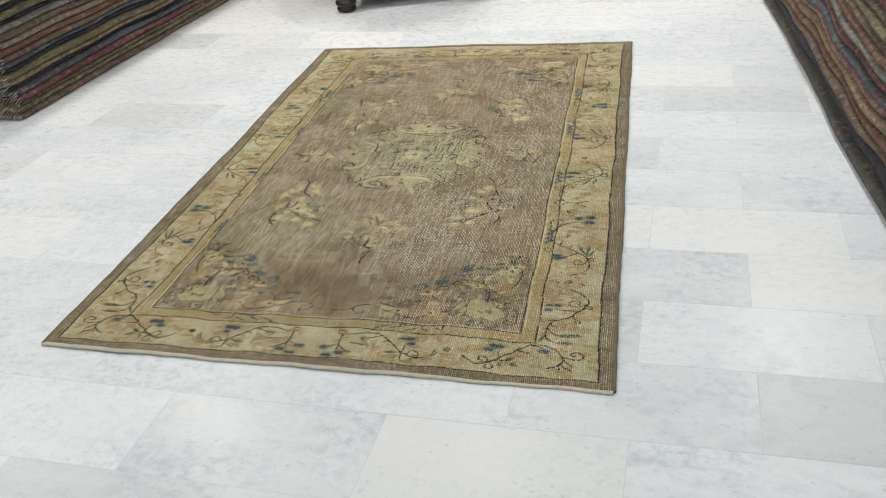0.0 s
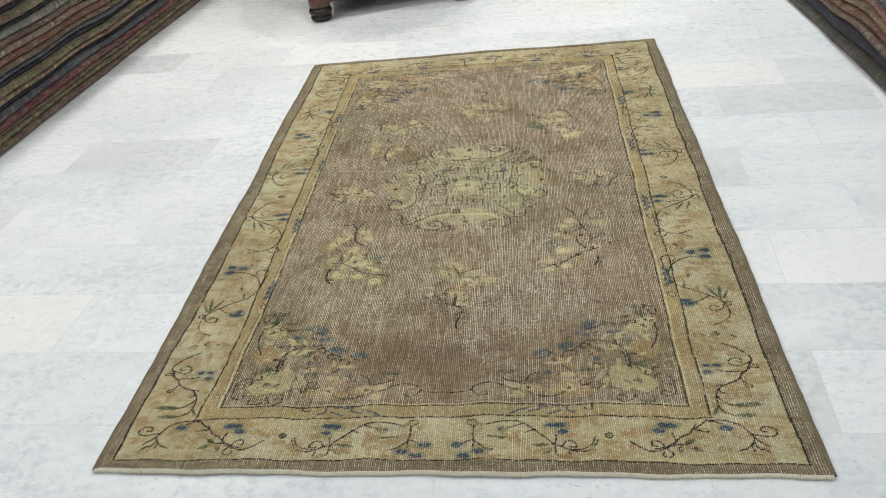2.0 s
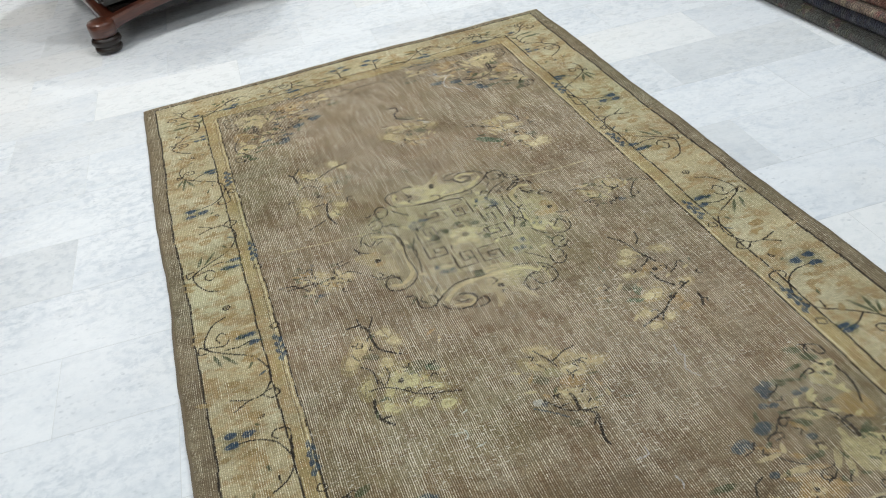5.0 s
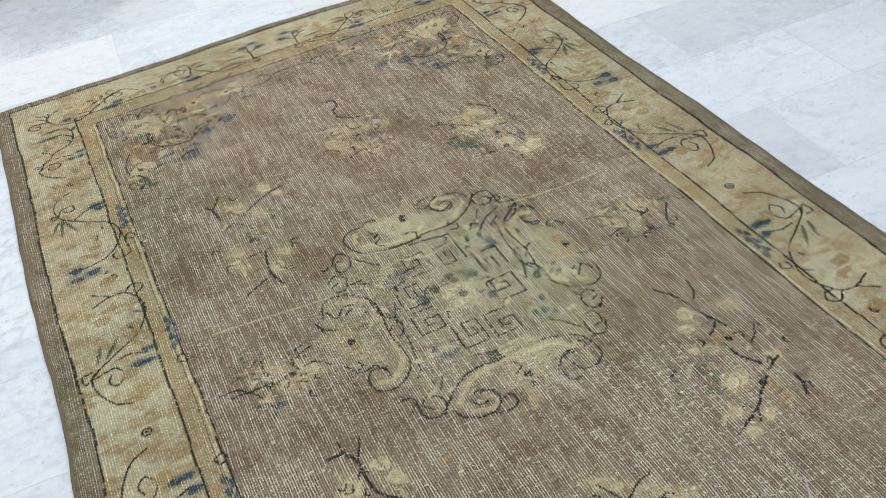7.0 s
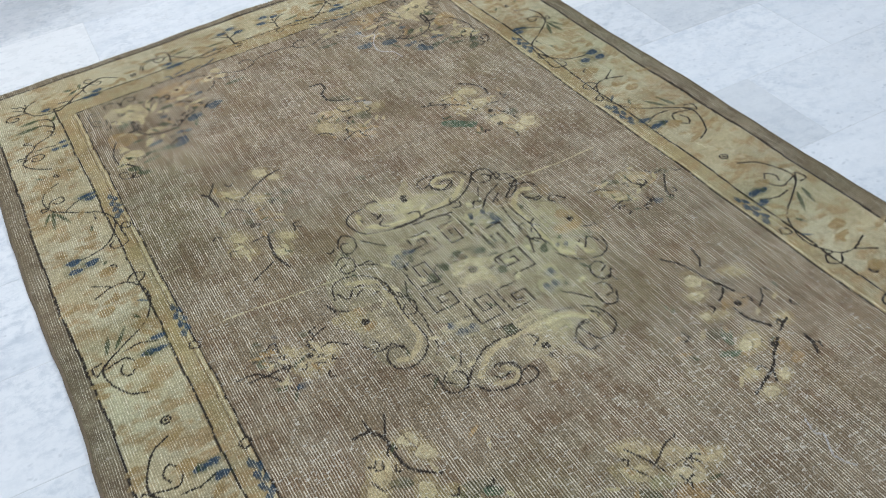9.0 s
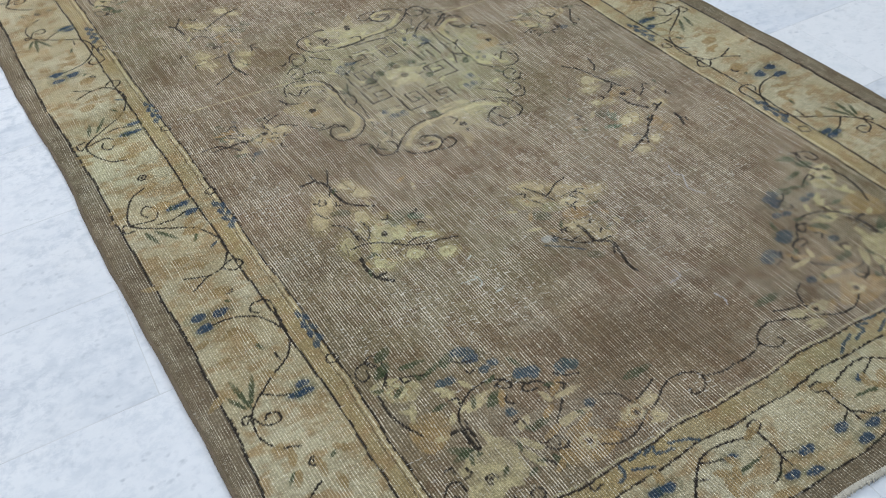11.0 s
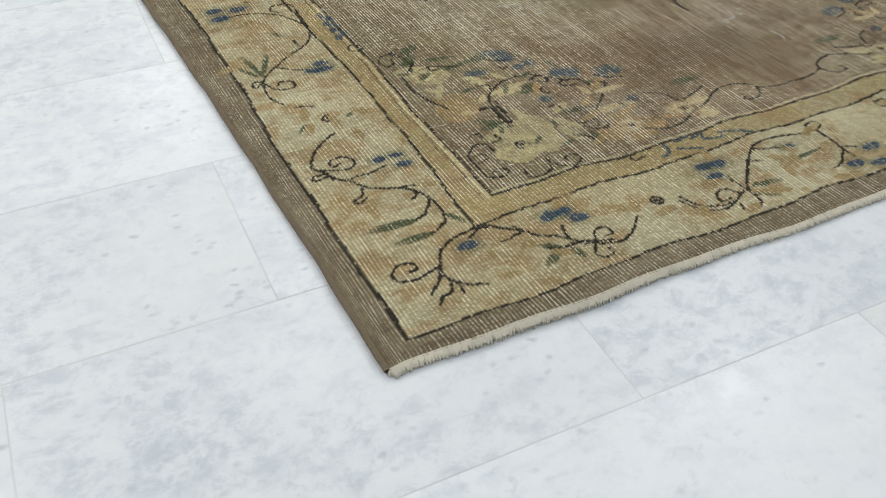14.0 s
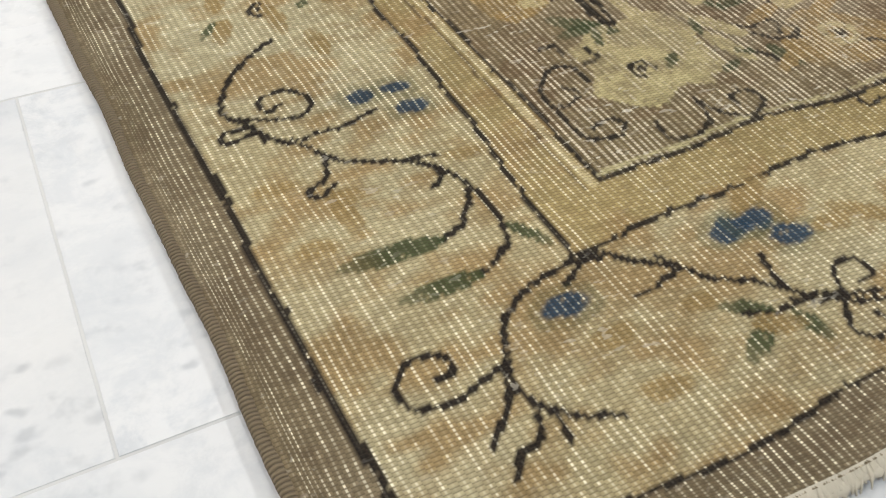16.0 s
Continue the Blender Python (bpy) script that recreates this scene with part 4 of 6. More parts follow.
patch("1", "gold", 0.5, 1199, 1012, 1175, 1016, 1156, 1029, 1155, 1042, 1170, 1052, 1200, 1043, 1208, 1029)
patch("1", "gold", 0.5, 1216, 1108, 1196, 1104, 1173, 1121, 1177, 1147, 1191, 1163, 1219, 1155, 1229, 1131)
patch("1", "gold", 0.5, 1193, 1078, 1166, 1076, 1155, 1084, 1150, 1108, 1163, 1119, 1197, 1110, 1204, 1087)
patch("1", "gold", 0.5, 1185, 847, 1161, 839, 1152, 846, 1159, 869, 1177, 878, 1196, 875, 1199, 868)
patch("1", "gold", 0.5, 1142, 822, 1115, 823, 1099, 828, 1104, 853, 1116, 862, 1139, 854, 1149, 840)
patch("1", "gold", 0.5, 1173, 926, 1148, 925, 1137, 938, 1140, 952, 1163, 966, 1177, 965, 1191, 952)
patch("1", "gold", 0.5, 1168, 1025, 1144, 1025, 1140, 1035, 1135, 1056, 1144, 1058, 1163, 1059, 1171, 1041)
patch("1", "gold", 0.5, 857, 2060, 833, 2050, 784, 2083, 773, 2126, 788, 2151, 846, 2128, 870, 2091)
patch("1", "gold", 0.5, 984, 2097, 959, 2082, 927, 2108, 924, 2127, 936, 2155, 970, 2143, 996, 2122)
patch("1", "gold", 0.5, 1230, 1987, 1195, 1990, 1171, 2018, 1163, 2036, 1184, 2054, 1212, 2048, 1235, 2014)
patch("1", "gold", 0.5, 1216, 1919, 1167, 1912, 1141, 1937, 1115, 1974, 1143, 1991, 1191, 1973, 1225, 1934)
patch("1", "gold", 0.5, 1182, 1987, 1156, 1985, 1120, 2011, 1113, 2039, 1132, 2047, 1165, 2033, 1180, 2017)
patch("1", "gold", 0.5, 1229, 1830, 1192, 1827, 1174, 1841, 1165, 1867, 1177, 1891, 1224, 1879, 1237, 1851)
patch("1", "gold", 0.5, 1276, 1785, 1256, 1767, 1222, 1792, 1224, 1822, 1251, 1845, 1272, 1835, 1290, 1818)
patch("1", "gold", 0.5, 1240, 1930, 1204, 1936, 1178, 1951, 1179, 1976, 1192, 1982, 1225, 1969, 1240, 1949)
patch("1", "gold", 0.5, 1234, 1773, 1204, 1773, 1193, 1789, 1182, 1816, 1200, 1824, 1228, 1820, 1238, 1801)
patch("1", "gold", 0.5, 538, 1954, 504, 1952, 482, 1965, 465, 2016, 489, 2016, 523, 2005, 544, 1980)
patch("1", "gold", 0.5, 567, 1907, 559, 1900, 530, 1920, 521, 1954, 536, 1963, 559, 1955, 581, 1933)
patch("1", "gold", 0.5, 487, 1799, 455, 1794, 434, 1813, 425, 1843, 443, 1861, 464, 1861, 487, 1820)
patch("1", "gold", 0.5, 575, 1743, 555, 1744, 534, 1762, 532, 1780, 544, 1799, 568, 1787, 581, 1765)
patch("1", "gold", 0.5, 613, 1998, 590, 2002, 572, 2010, 563, 2043, 574, 2060, 607, 2050, 615, 2025)
patch("1", "gold", 0.5, 480, 1741, 466, 1744, 431, 1761, 418, 1788, 438, 1806, 460, 1803, 482, 1772)
patch("1", "gold", 0.5, 546, 1701, 522, 1691, 501, 1715, 508, 1743, 520, 1756, 539, 1759, 556, 1733)
patch("1", "gold", 0.5, 632, 1969, 617, 1972, 598, 1989, 598, 2005, 607, 2010, 622, 2012, 639, 1994)
patch("1", "gold", 0.5, 488, 1352, 440, 1332, 410, 1364, 403, 1403, 419, 1418, 453, 1423, 486, 1382)
patch("1", "gold", 0.5, 509, 1366, 480, 1360, 458, 1377, 456, 1395, 464, 1419, 499, 1409, 513, 1391)
patch("1", "gold", 0.5, 444, 1408, 423, 1403, 404, 1417, 390, 1435, 409, 1447, 425, 1445, 446, 1424)
patch("1", "gold", 0.5, 1329, 1424, 1296, 1427, 1273, 1451, 1276, 1480, 1299, 1502, 1340, 1480, 1357, 1455)
patch("1", "gold", 0.5, 1270, 1427, 1242, 1431, 1214, 1452, 1215, 1470, 1217, 1478, 1248, 1468, 1272, 1436)
patch("1", "gold", 0.5, 1286, 1394, 1263, 1396, 1234, 1417, 1236, 1427, 1253, 1437, 1278, 1426, 1287, 1407)

# spray below the medallion, over the long vine
patch("1", "sand", 0.75, 461, 1056, 445, 1045, 424, 1045, 431, 1078, 447, 1106, 459, 1102, 473, 1088)
draw("1", "umber", 2.8, 473, 1088, 461, 1056, 445, 1045, 424, 1045, strength=0.6)
draw("1", "rust", 3.2, 438, 1076, 452, 1081, 453, 1062, strength=0.6)
patch("1", "sand", 0.75, 429, 1018, 409, 1007, 397, 1018, 402, 1039, 409, 1056, 426, 1058, 434, 1037)
draw("1", "umber", 2.8, 409, 1007, 397, 1018, 402, 1039, 409, 1056, strength=0.6)
patch("1", "sand", 0.75, 507, 985, 491, 982, 484, 988, 483, 1004, 494, 1022, 507, 1017, 515, 1007)
draw("1", "umber", 2.8, 483, 1004, 494, 1022, 507, 1017, 515, 1007, strength=0.6)
patch("1", "sand", 0.75, 438, 909, 424, 904, 417, 917, 415, 935, 430, 952, 446, 959, 448, 937)
draw("1", "umber", 2.8, 438, 909, 424, 904, 417, 917, 415, 935, strength=0.6)
patch("1", "sand", 0.75, 487, 890, 466, 864, 457, 865, 472, 909, 489, 940, 504, 952, 503, 930)
draw("1", "umber", 2.8, 503, 930, 487, 890, 466, 864, 457, 865, strength=0.6)
patch("1", "straw", 0.8, 532, 1092, 518, 1093, 506, 1105, 499, 1115, 510, 1124, 529, 1123, 537, 1106)
draw("1", "umber", 2.8, 537, 1106, 532, 1092, 518, 1093, 506, 1105, strength=0.6)
draw("1", "rust", 3.2, 511, 1112, 522, 1112, 526, 1101, strength=0.6)
patch("1", "straw", 0.8, 551, 1051, 535, 1052, 520, 1059, 512, 1073, 524, 1085, 541, 1084, 551, 1065)
draw("1", "umber", 2.8, 535, 1052, 520, 1059, 512, 1073, 524, 1085, strength=0.6)
draw("1", "rust", 3.2, 524, 1072, 536, 1071, 541, 1060, strength=0.6)
patch("1", "straw", 0.8, 548, 900, 529, 892, 501, 897, 490, 944, 510, 964, 537, 963, 558, 921)
draw("1", "umber", 2.8, 501, 897, 490, 944, 510, 964, 537, 963, strength=0.6)
draw("1", "rust", 3.2, 510, 932, 531, 934, 536, 911, strength=0.6)
patch("1", "straw", 0.8, 597, 862, 577, 866, 560, 879, 553, 892, 558, 897, 585, 885, 595, 877)
draw("1", "umber", 2.8, 553, 892, 558, 897, 585, 885, 595, 877, strength=0.6)
draw("1", "rust", 3.2, 565, 885, 578, 882, 586, 870, strength=0.6)
patch("1", "straw", 0.8, 598, 796, 586, 793, 572, 801, 573, 814, 581, 825, 602, 821, 608, 805)
draw("1", "umber", 2.8, 572, 801, 573, 814, 581, 825, 602, 821, strength=0.6)
draw("1", "rust", 3.2, 580, 811, 591, 811, 594, 800, strength=0.6)
patch("1", "straw", 0.8, 550, 826, 532, 823, 520, 831, 515, 843, 530, 856, 539, 851, 548, 838)
draw("1", "umber", 2.8, 539, 851, 548, 838, 550, 826, 532, 823, strength=0.6)
draw("1", "rust", 3.2, 525, 841, 536, 841, 539, 830, strength=0.6)
patch("1", "straw", 0.8, 486, 833, 472, 830, 453, 844, 449, 853, 457, 867, 479, 862, 493, 842)
draw("1", "umber", 2.8, 453, 844, 449, 853, 457, 867, 479, 862, strength=0.6)
draw("1", "rust", 3.2, 460, 852, 472, 851, 477, 840, strength=0.6)
patch("1", "green", 0.6, 604, 931, 580, 940, 562, 952, 552, 974, 562, 976, 587, 968, 602, 954)
patch("1", "green", 0.6, 562, 934, 547, 933, 533, 944, 530, 956, 540, 969, 550, 966, 568, 946)
patch("1", "green", 0.6, 484, 1023, 472, 1022, 453, 1033, 450, 1048, 462, 1049, 475, 1047, 486, 1031)
patch("1", "emerald", 0.7, 605, 924, 596, 924, 579, 934, 577, 941, 581, 951, 598, 942, 610, 934)
draw("1", "ink", 7, 437, 1165, 467, 1162, 485, 1134, 486, 1086, 498, 1048, 536, 1017)
draw("1", "ink", 5, 508, 1182, 486, 1133)
draw("1", "ink", 6, 468, 1191, 471, 1150)
draw("1", "ink", 4.4, 435, 1013, 458, 984, 458, 938)
draw("1", "ink", 4.4, 490, 987, 492, 956, 473, 928, 463, 952)
draw("1", "ink", 5, 434, 923, 470, 919, 504, 897, 544, 861, 595, 845, 629, 834)
draw("1", "ink", 9, 437, 888, 432, 849, 440, 817, 459, 797)
draw("1", "ink", 6, 435, 823, 458, 824)
draw("1", "umber", 3, 517, 951, 549, 948, 558, 914)
draw("1", "umber", 3, 431, 944, 421, 909)
draw("1", "umber", 3, 504, 884, 509, 847, 526, 856)
draw("1", "umber", 3, 515, 1131, 525, 1086)
ring("1", "ink", 6, 512, 926)
draw("1", "ink", 4, 530, 869, 553, 877, 574, 872)
draw("1", "ink", 3.6, 425, 1064, 434, 1040, 454, 1036)

# spray in the middle below the medallion
patch("1", "sand", 0.75, 861, 854, 848, 854, 825, 869, 816, 890, 824, 894, 853, 885, 867, 868)
draw("1", "umber", 2.8, 853, 885, 867, 868, 861, 854, 848, 854, strength=0.6)
draw("1", "rust", 3.2, 824, 883, 841, 878, 850, 864, strength=0.6)
patch("1", "sand", 0.75, 834, 810, 819, 811, 795, 828, 791, 848, 796, 855, 827, 846, 842, 826)
draw("1", "umber", 2.8, 795, 828, 791, 848, 796, 855, 827, 846, strength=0.6)
draw("1", "rust", 3.2, 804, 837, 820, 835, 827, 821, strength=0.6)
patch("1", "sand", 0.75, 906, 807, 892, 805, 870, 819, 867, 833, 878, 846, 899, 845, 915, 829)
draw("1", "umber", 2.8, 906, 807, 892, 805, 870, 819, 867, 833, strength=0.6)
draw("1", "rust", 3.2, 877, 833, 893, 831, 898, 817, strength=0.6)
patch("1", "sand", 0.75, 956, 778, 947, 774, 921, 788, 918, 805, 934, 814, 959, 804, 965, 794)
draw("1", "umber", 2.8, 965, 794, 956, 778, 947, 774, 921, 788, strength=0.6)
draw("1", "rust", 3.2, 931, 799, 945, 797, 950, 785, strength=0.6)
patch("1", "sand", 0.75, 884, 659, 870, 651, 854, 663, 857, 681, 876, 690, 885, 689, 896, 679)
draw("1", "umber", 2.8, 896, 679, 884, 659, 870, 651, 854, 663, strength=0.6)
draw("1", "rust", 3.2, 866, 676, 879, 677, 880, 665, strength=0.6)
patch("1", "straw", 0.7, 881, 698, 861, 688, 834, 705, 830, 728, 842, 736, 869, 737, 885, 712)
draw("1", "umber", 2.8, 885, 712, 881, 698, 861, 688, 834, 705, strength=0.6)
draw("1", "rust", 3.2, 843, 721, 861, 719, 867, 703, strength=0.6)
patch("1", "straw", 0.7, 911, 768, 885, 767, 862, 781, 859, 802, 879, 806, 899, 794, 911, 782)
draw("1", "umber", 2.8, 879, 806, 899, 794, 911, 782, 911, 768, strength=0.6)
draw("1", "rust", 3.2, 872, 791, 887, 788, 893, 775, strength=0.6)
patch("1", "straw", 0.7, 935, 803, 923, 803, 912, 810, 909, 821, 914, 823, 928, 821, 935, 810)
draw("1", "umber", 2.8, 928, 821, 935, 810, 935, 803, 923, 803, strength=0.6)
patch("1", "amber", 0.7, 884, 730, 858, 733, 842, 745, 842, 767, 863, 774, 878, 770, 893, 752)
patch("1", "green", 0.7, 820, 774, 809, 768, 787, 783, 786, 797, 795, 805, 810, 798, 821, 781)
patch("1", "green", 0.5, 834, 622, 824, 621, 806, 633, 807, 643, 815, 648, 831, 642, 842, 629)
patch("1", "olive", 0.8, 854, 781, 840, 779, 819, 790, 814, 803, 830, 813, 848, 808, 858, 790)
draw("1", "ink", 5, 825, 884, 841, 853, 855, 813)
draw("1", "ink", 4.6, 853, 832, 888, 853, 917, 860)
draw("1", "ink", 7, 844, 729, 848, 701, 846, 666, 871, 645, 865, 614, 855, 573, 859, 555)
draw("1", "ink", 5, 784, 725, 799, 701, 820, 675, 858, 661, 881, 658)
draw("1", "teal", 5, 757, 709, 786, 683, 815, 656)
draw("1", "ink", 5, 871, 642, 854, 616)
draw("1", "ink", 4, 806, 689, 831, 695)
draw("1", "umber", 3, 887, 754, 908, 726, 907, 692)
draw("1", "umber", 3, 844, 752, 862, 732, 893, 735)
patch("1", "white", 0.3, 777, 716, 767, 712, 760, 717, 758, 725, 765, 732, 776, 733, 782, 725)
patch("1", "blue", 0.9, 787, 707, 782, 703, 774, 707, 774, 716, 780, 721, 785, 720, 791, 714)
draw("1", "ink", 3.4, 811, 847, 829, 812)
draw("1", "ink", 3.4, 872, 814, 905, 812, 918, 791)

# its fellow on the other side
patch("1", "sand", 0.72, 1302, 1089, 1287, 1091, 1274, 1099, 1266, 1120, 1277, 1123, 1297, 1119, 1305, 1102)
draw("1", "umber", 2.8, 1297, 1119, 1305, 1102, 1302, 1089, 1287, 1091, strength=0.6)
draw("1", "rust", 3.2, 1276, 1111, 1289, 1108, 1292, 1098, strength=0.6)
patch("1", "sand", 0.72, 1189, 933, 1168, 932, 1158, 936, 1161, 956, 1186, 972, 1199, 976, 1207, 957)
draw("1", "umber", 2.8, 1168, 932, 1158, 936, 1161, 956, 1186, 972, strength=0.6)
draw("1", "rust", 3.2, 1171, 956, 1188, 957, 1187, 942, strength=0.6)
patch("1", "sand", 0.72, 1137, 882, 1119, 879, 1110, 885, 1108, 894, 1124, 906, 1133, 902, 1140, 894)
draw("1", "umber", 2.8, 1124, 906, 1133, 902, 1140, 894, 1137, 882, strength=0.6)
draw("1", "rust", 3.2, 1117, 894, 1126, 894, 1127, 885, strength=0.6)
patch("1", "sand", 0.72, 1281, 949, 1270, 948, 1259, 955, 1259, 970, 1268, 973, 1283, 971, 1288, 964)
draw("1", "umber", 2.8, 1259, 955, 1259, 970, 1268, 973, 1283, 971, strength=0.6)
draw("1", "rust", 3.2, 1265, 965, 1275, 964, 1276, 956, strength=0.6)
patch("1", "sand", 0.72, 1192, 1020, 1177, 1022, 1165, 1030, 1165, 1039, 1174, 1045, 1193, 1039, 1198, 1030)
draw("1", "umber", 2.8, 1165, 1039, 1174, 1045, 1193, 1039, 1198, 1030, strength=0.6)
draw("1", "rust", 3.2, 1173, 1037, 1183, 1035, 1185, 1027, strength=0.6)
patch("1", "straw", 0.8, 1209, 1117, 1197, 1115, 1182, 1126, 1185, 1141, 1193, 1151, 1211, 1146, 1217, 1131)
draw("1", "umber", 2.8, 1185, 1141, 1193, 1151, 1211, 1146, 1217, 1131, strength=0.6)
draw("1", "rust", 3.2, 1189, 1136, 1201, 1136, 1202, 1125, strength=0.6)
patch("1", "straw", 0.8, 1186, 1084, 1169, 1083, 1162, 1088, 1159, 1103, 1167, 1110, 1188, 1104, 1193, 1090)
draw("1", "umber", 2.8, 1193, 1090, 1186, 1084, 1169, 1083, 1162, 1088, strength=0.6)
draw("1", "rust", 3.2, 1166, 1098, 1176, 1097, 1178, 1088, strength=0.6)
patch("1", "straw", 0.8, 1181, 851, 1166, 846, 1160, 850, 1165, 865, 1176, 871, 1188, 869, 1189, 864)
draw("1", "umber", 2.8, 1176, 871, 1188, 869, 1189, 864, 1181, 851, strength=0.6)
patch("1", "straw", 0.8, 1136, 829, 1119, 829, 1108, 833, 1112, 848, 1119, 854, 1134, 848, 1140, 840)
draw("1", "umber", 2.8, 1140, 840, 1136, 829, 1119, 829, 1108, 833, strength=0.6)
draw("1", "rust", 3.2, 1118, 843, 1128, 842, 1129, 834, strength=0.6)
patch("1", "straw", 0.8, 1169, 934, 1154, 933, 1147, 941, 1149, 950, 1164, 959, 1172, 958, 1181, 950)
draw("1", "umber", 2.8, 1172, 958, 1181, 950, 1169, 934, 1154, 933, strength=0.6)
patch("1", "straw", 0.8, 1162, 1032, 1148, 1032, 1145, 1038, 1142, 1051, 1148, 1052, 1160, 1052, 1164, 1041)
draw("1", "umber", 2.8, 1162, 1032, 1148, 1032, 1145, 1038, 1142, 1051, strength=0.6)
patch("1", "amber", 0.6, 1246, 1025, 1224, 1025, 1201, 1042, 1209, 1061, 1225, 1070, 1241, 1065, 1259, 1041)
patch("1", "amber", 0.6, 1228, 895, 1211, 892, 1189, 905, 1195, 915, 1216, 929, 1232, 923, 1238, 911)
patch("1", "amber", 0.6, 1230, 867, 1217, 858, 1206, 867, 1208, 877, 1224, 886, 1232, 885, 1237, 873)
patch("1", "emerald", 0.75, 1141, 962, 1138, 967, 1144, 992, 1159, 1006, 1165, 1004, 1165, 986, 1148, 961)
patch("1", "emerald", 0.75, 1141, 935, 1131, 935, 1107, 949, 1106, 956, 1118, 959, 1134, 952, 1149, 939)
patch("1", "green", 0.5, 1142, 989, 1134, 983, 1121, 993, 1122, 1007, 1133, 1013, 1148, 1011, 1154, 1000)
patch("1", "green", 0.5, 1242, 1094, 1229, 1094, 1222, 1101, 1217, 1108, 1224, 1115, 1241, 1111, 1247, 1101)
draw("1", "ink", 6, 1188, 1220, 1210, 1189, 1222, 1151, 1228, 1116, 1239, 1088, 1246, 1064)
draw("1", "ink", 5, 1263, 1210, 1256, 1179, 1242, 1157)
draw("1", "ink", 5, 1239, 1088, 1219, 1069, 1203, 1061)
draw("1", "ink", 7, 1214, 1029, 1215, 1000, 1227, 975, 1239, 956)
draw("1", "ink", 6, 1225, 927, 1191, 903, 1165, 880, 1121, 861, 1096, 851)
draw("1", "ink", 5, 1285, 1024, 1259, 1008)
draw("1", "ink", 5, 1276, 956, 1241, 938)
draw("1", "ink", 7, 1274, 907, 1271, 884, 1260, 862)
draw("1", "ink", 5, 1165, 880, 1150, 854)
draw("1", "umber", 3, 1175, 974, 1207, 962, 1195, 935)
draw("1", "umber", 3, 1227, 1067, 1242, 1028, 1268, 1039)
ring("1", "ink", 6, 1210, 919)
ring("1", "ink", 6, 1229, 1037)

# spray in the middle above the medallion
patch("1", "gold", 0.8, 924, 2111, 903, 2105, 868, 2132, 859, 2152, 876, 2176, 907, 2164, 920, 2143)
patch("1", "gold", 0.8, 863, 2116, 840, 2104, 816, 2126, 810, 2154, 828, 2180, 857, 2169, 869, 2155)
patch("1", "gold", 0.8, 902, 2025, 885, 2015, 858, 2029, 847, 2064, 855, 2074, 883, 2076, 903, 2049)
patch("1", "sand", 0.7, 844, 2074, 829, 2068, 797, 2088, 791, 2116, 800, 2131, 836, 2117, 851, 2094)
draw("1", "umber", 2.8, 791, 2116, 800, 2131, 836, 2117, 851, 2094, strength=0.6)
draw("1", "rust", 3.2, 803, 2106, 823, 2104, 833, 2084, strength=0.6)
patch("1", "sand", 0.7, 974, 2105, 958, 2096, 938, 2113, 936, 2124, 943, 2142, 965, 2134, 981, 2121)
draw("1", "umber", 2.8, 938, 2113, 936, 2124, 943, 2142, 965, 2134, strength=0.6)
draw("1", "rust", 3.2, 944, 2125, 958, 2124, 965, 2109, strength=0.6)
patch("1", "amber", 0.6, 913, 2004, 886, 2000, 857, 2017, 849, 2044, 869, 2055, 896, 2045, 909, 2017)
patch("1", "green", 0.6, 934, 2075, 919, 2075, 903, 2089, 897, 2112, 914, 2115, 926, 2115, 938, 2096)
patch("1", "green", 0.45, 927, 2184, 911, 2182, 878, 2198, 873, 2224, 884, 2229, 917, 2217, 929, 2204)
draw("1", "ink", 7, 861, 2318, 889, 2313, 891, 2285, 871, 2260, 870, 2224)
draw("1", "ink", 4.4, 874, 2173, 883, 2144, 910, 2143)
draw("1", "ink", 4.4, 779, 2091, 806, 2080, 817, 2051)
draw("1", "ink", 4.4, 829, 2024, 875, 2041, 879, 2016, 894, 1996)
draw("1", "teal", 5, 928, 2167, 953, 2157)
draw("1", "ink", 5, 870, 2224, 894, 2202, 922, 2190)
patch("1", "white", 0.3, 965, 2130, 956, 2127, 947, 2136, 945, 2147, 950, 2154, 958, 2149, 967, 2141)
draw("1", "umber", 3, 821, 2140, 840, 2108, 870, 2112)
patch("1", "sand", 0.75, 1219, 1999, 1197, 2001, 1182, 2018, 1177, 2030, 1190, 2041, 1208, 2037, 1222, 2016)
draw("1", "umber", 2.8, 1222, 2016, 1219, 1999, 1197, 2001, 1182, 2018, strength=0.6)
draw("1", "rust", 3.2, 1188, 2026, 1203, 2023, 1210, 2009, strength=0.6)
patch("1", "sand", 0.75, 1199, 1931, 1169, 1926, 1153, 1942, 1136, 1965, 1154, 1976, 1184, 1964, 1205, 1941)
draw("1", "umber", 2.8, 1205, 1941, 1199, 1931, 1169, 1926, 1153, 1942, strength=0.6)
draw("1", "rust", 3.2, 1156, 1958, 1174, 1956, 1182, 1939, strength=0.6)
patch("1", "sand", 0.75, 1169, 1997, 1153, 1996, 1131, 2012, 1126, 2030, 1138, 2035, 1159, 2026, 1169, 2016)
draw("1", "umber", 2.8, 1153, 1996, 1131, 2012, 1126, 2030, 1138, 2035, strength=0.6)
draw("1", "rust", 3.2, 1139, 2020, 1151, 2018, 1156, 2006, strength=0.6)
patch("1", "straw", 0.75, 1217, 1840, 1194, 1838, 1183, 1847, 1177, 1863, 1185, 1878, 1215, 1871, 1223, 1853)
draw("1", "umber", 2.8, 1183, 1847, 1177, 1863, 1185, 1878, 1215, 1871, strength=0.6)
draw("1", "rust", 3.2, 1187, 1861, 1201, 1861, 1206, 1847, strength=0.6)
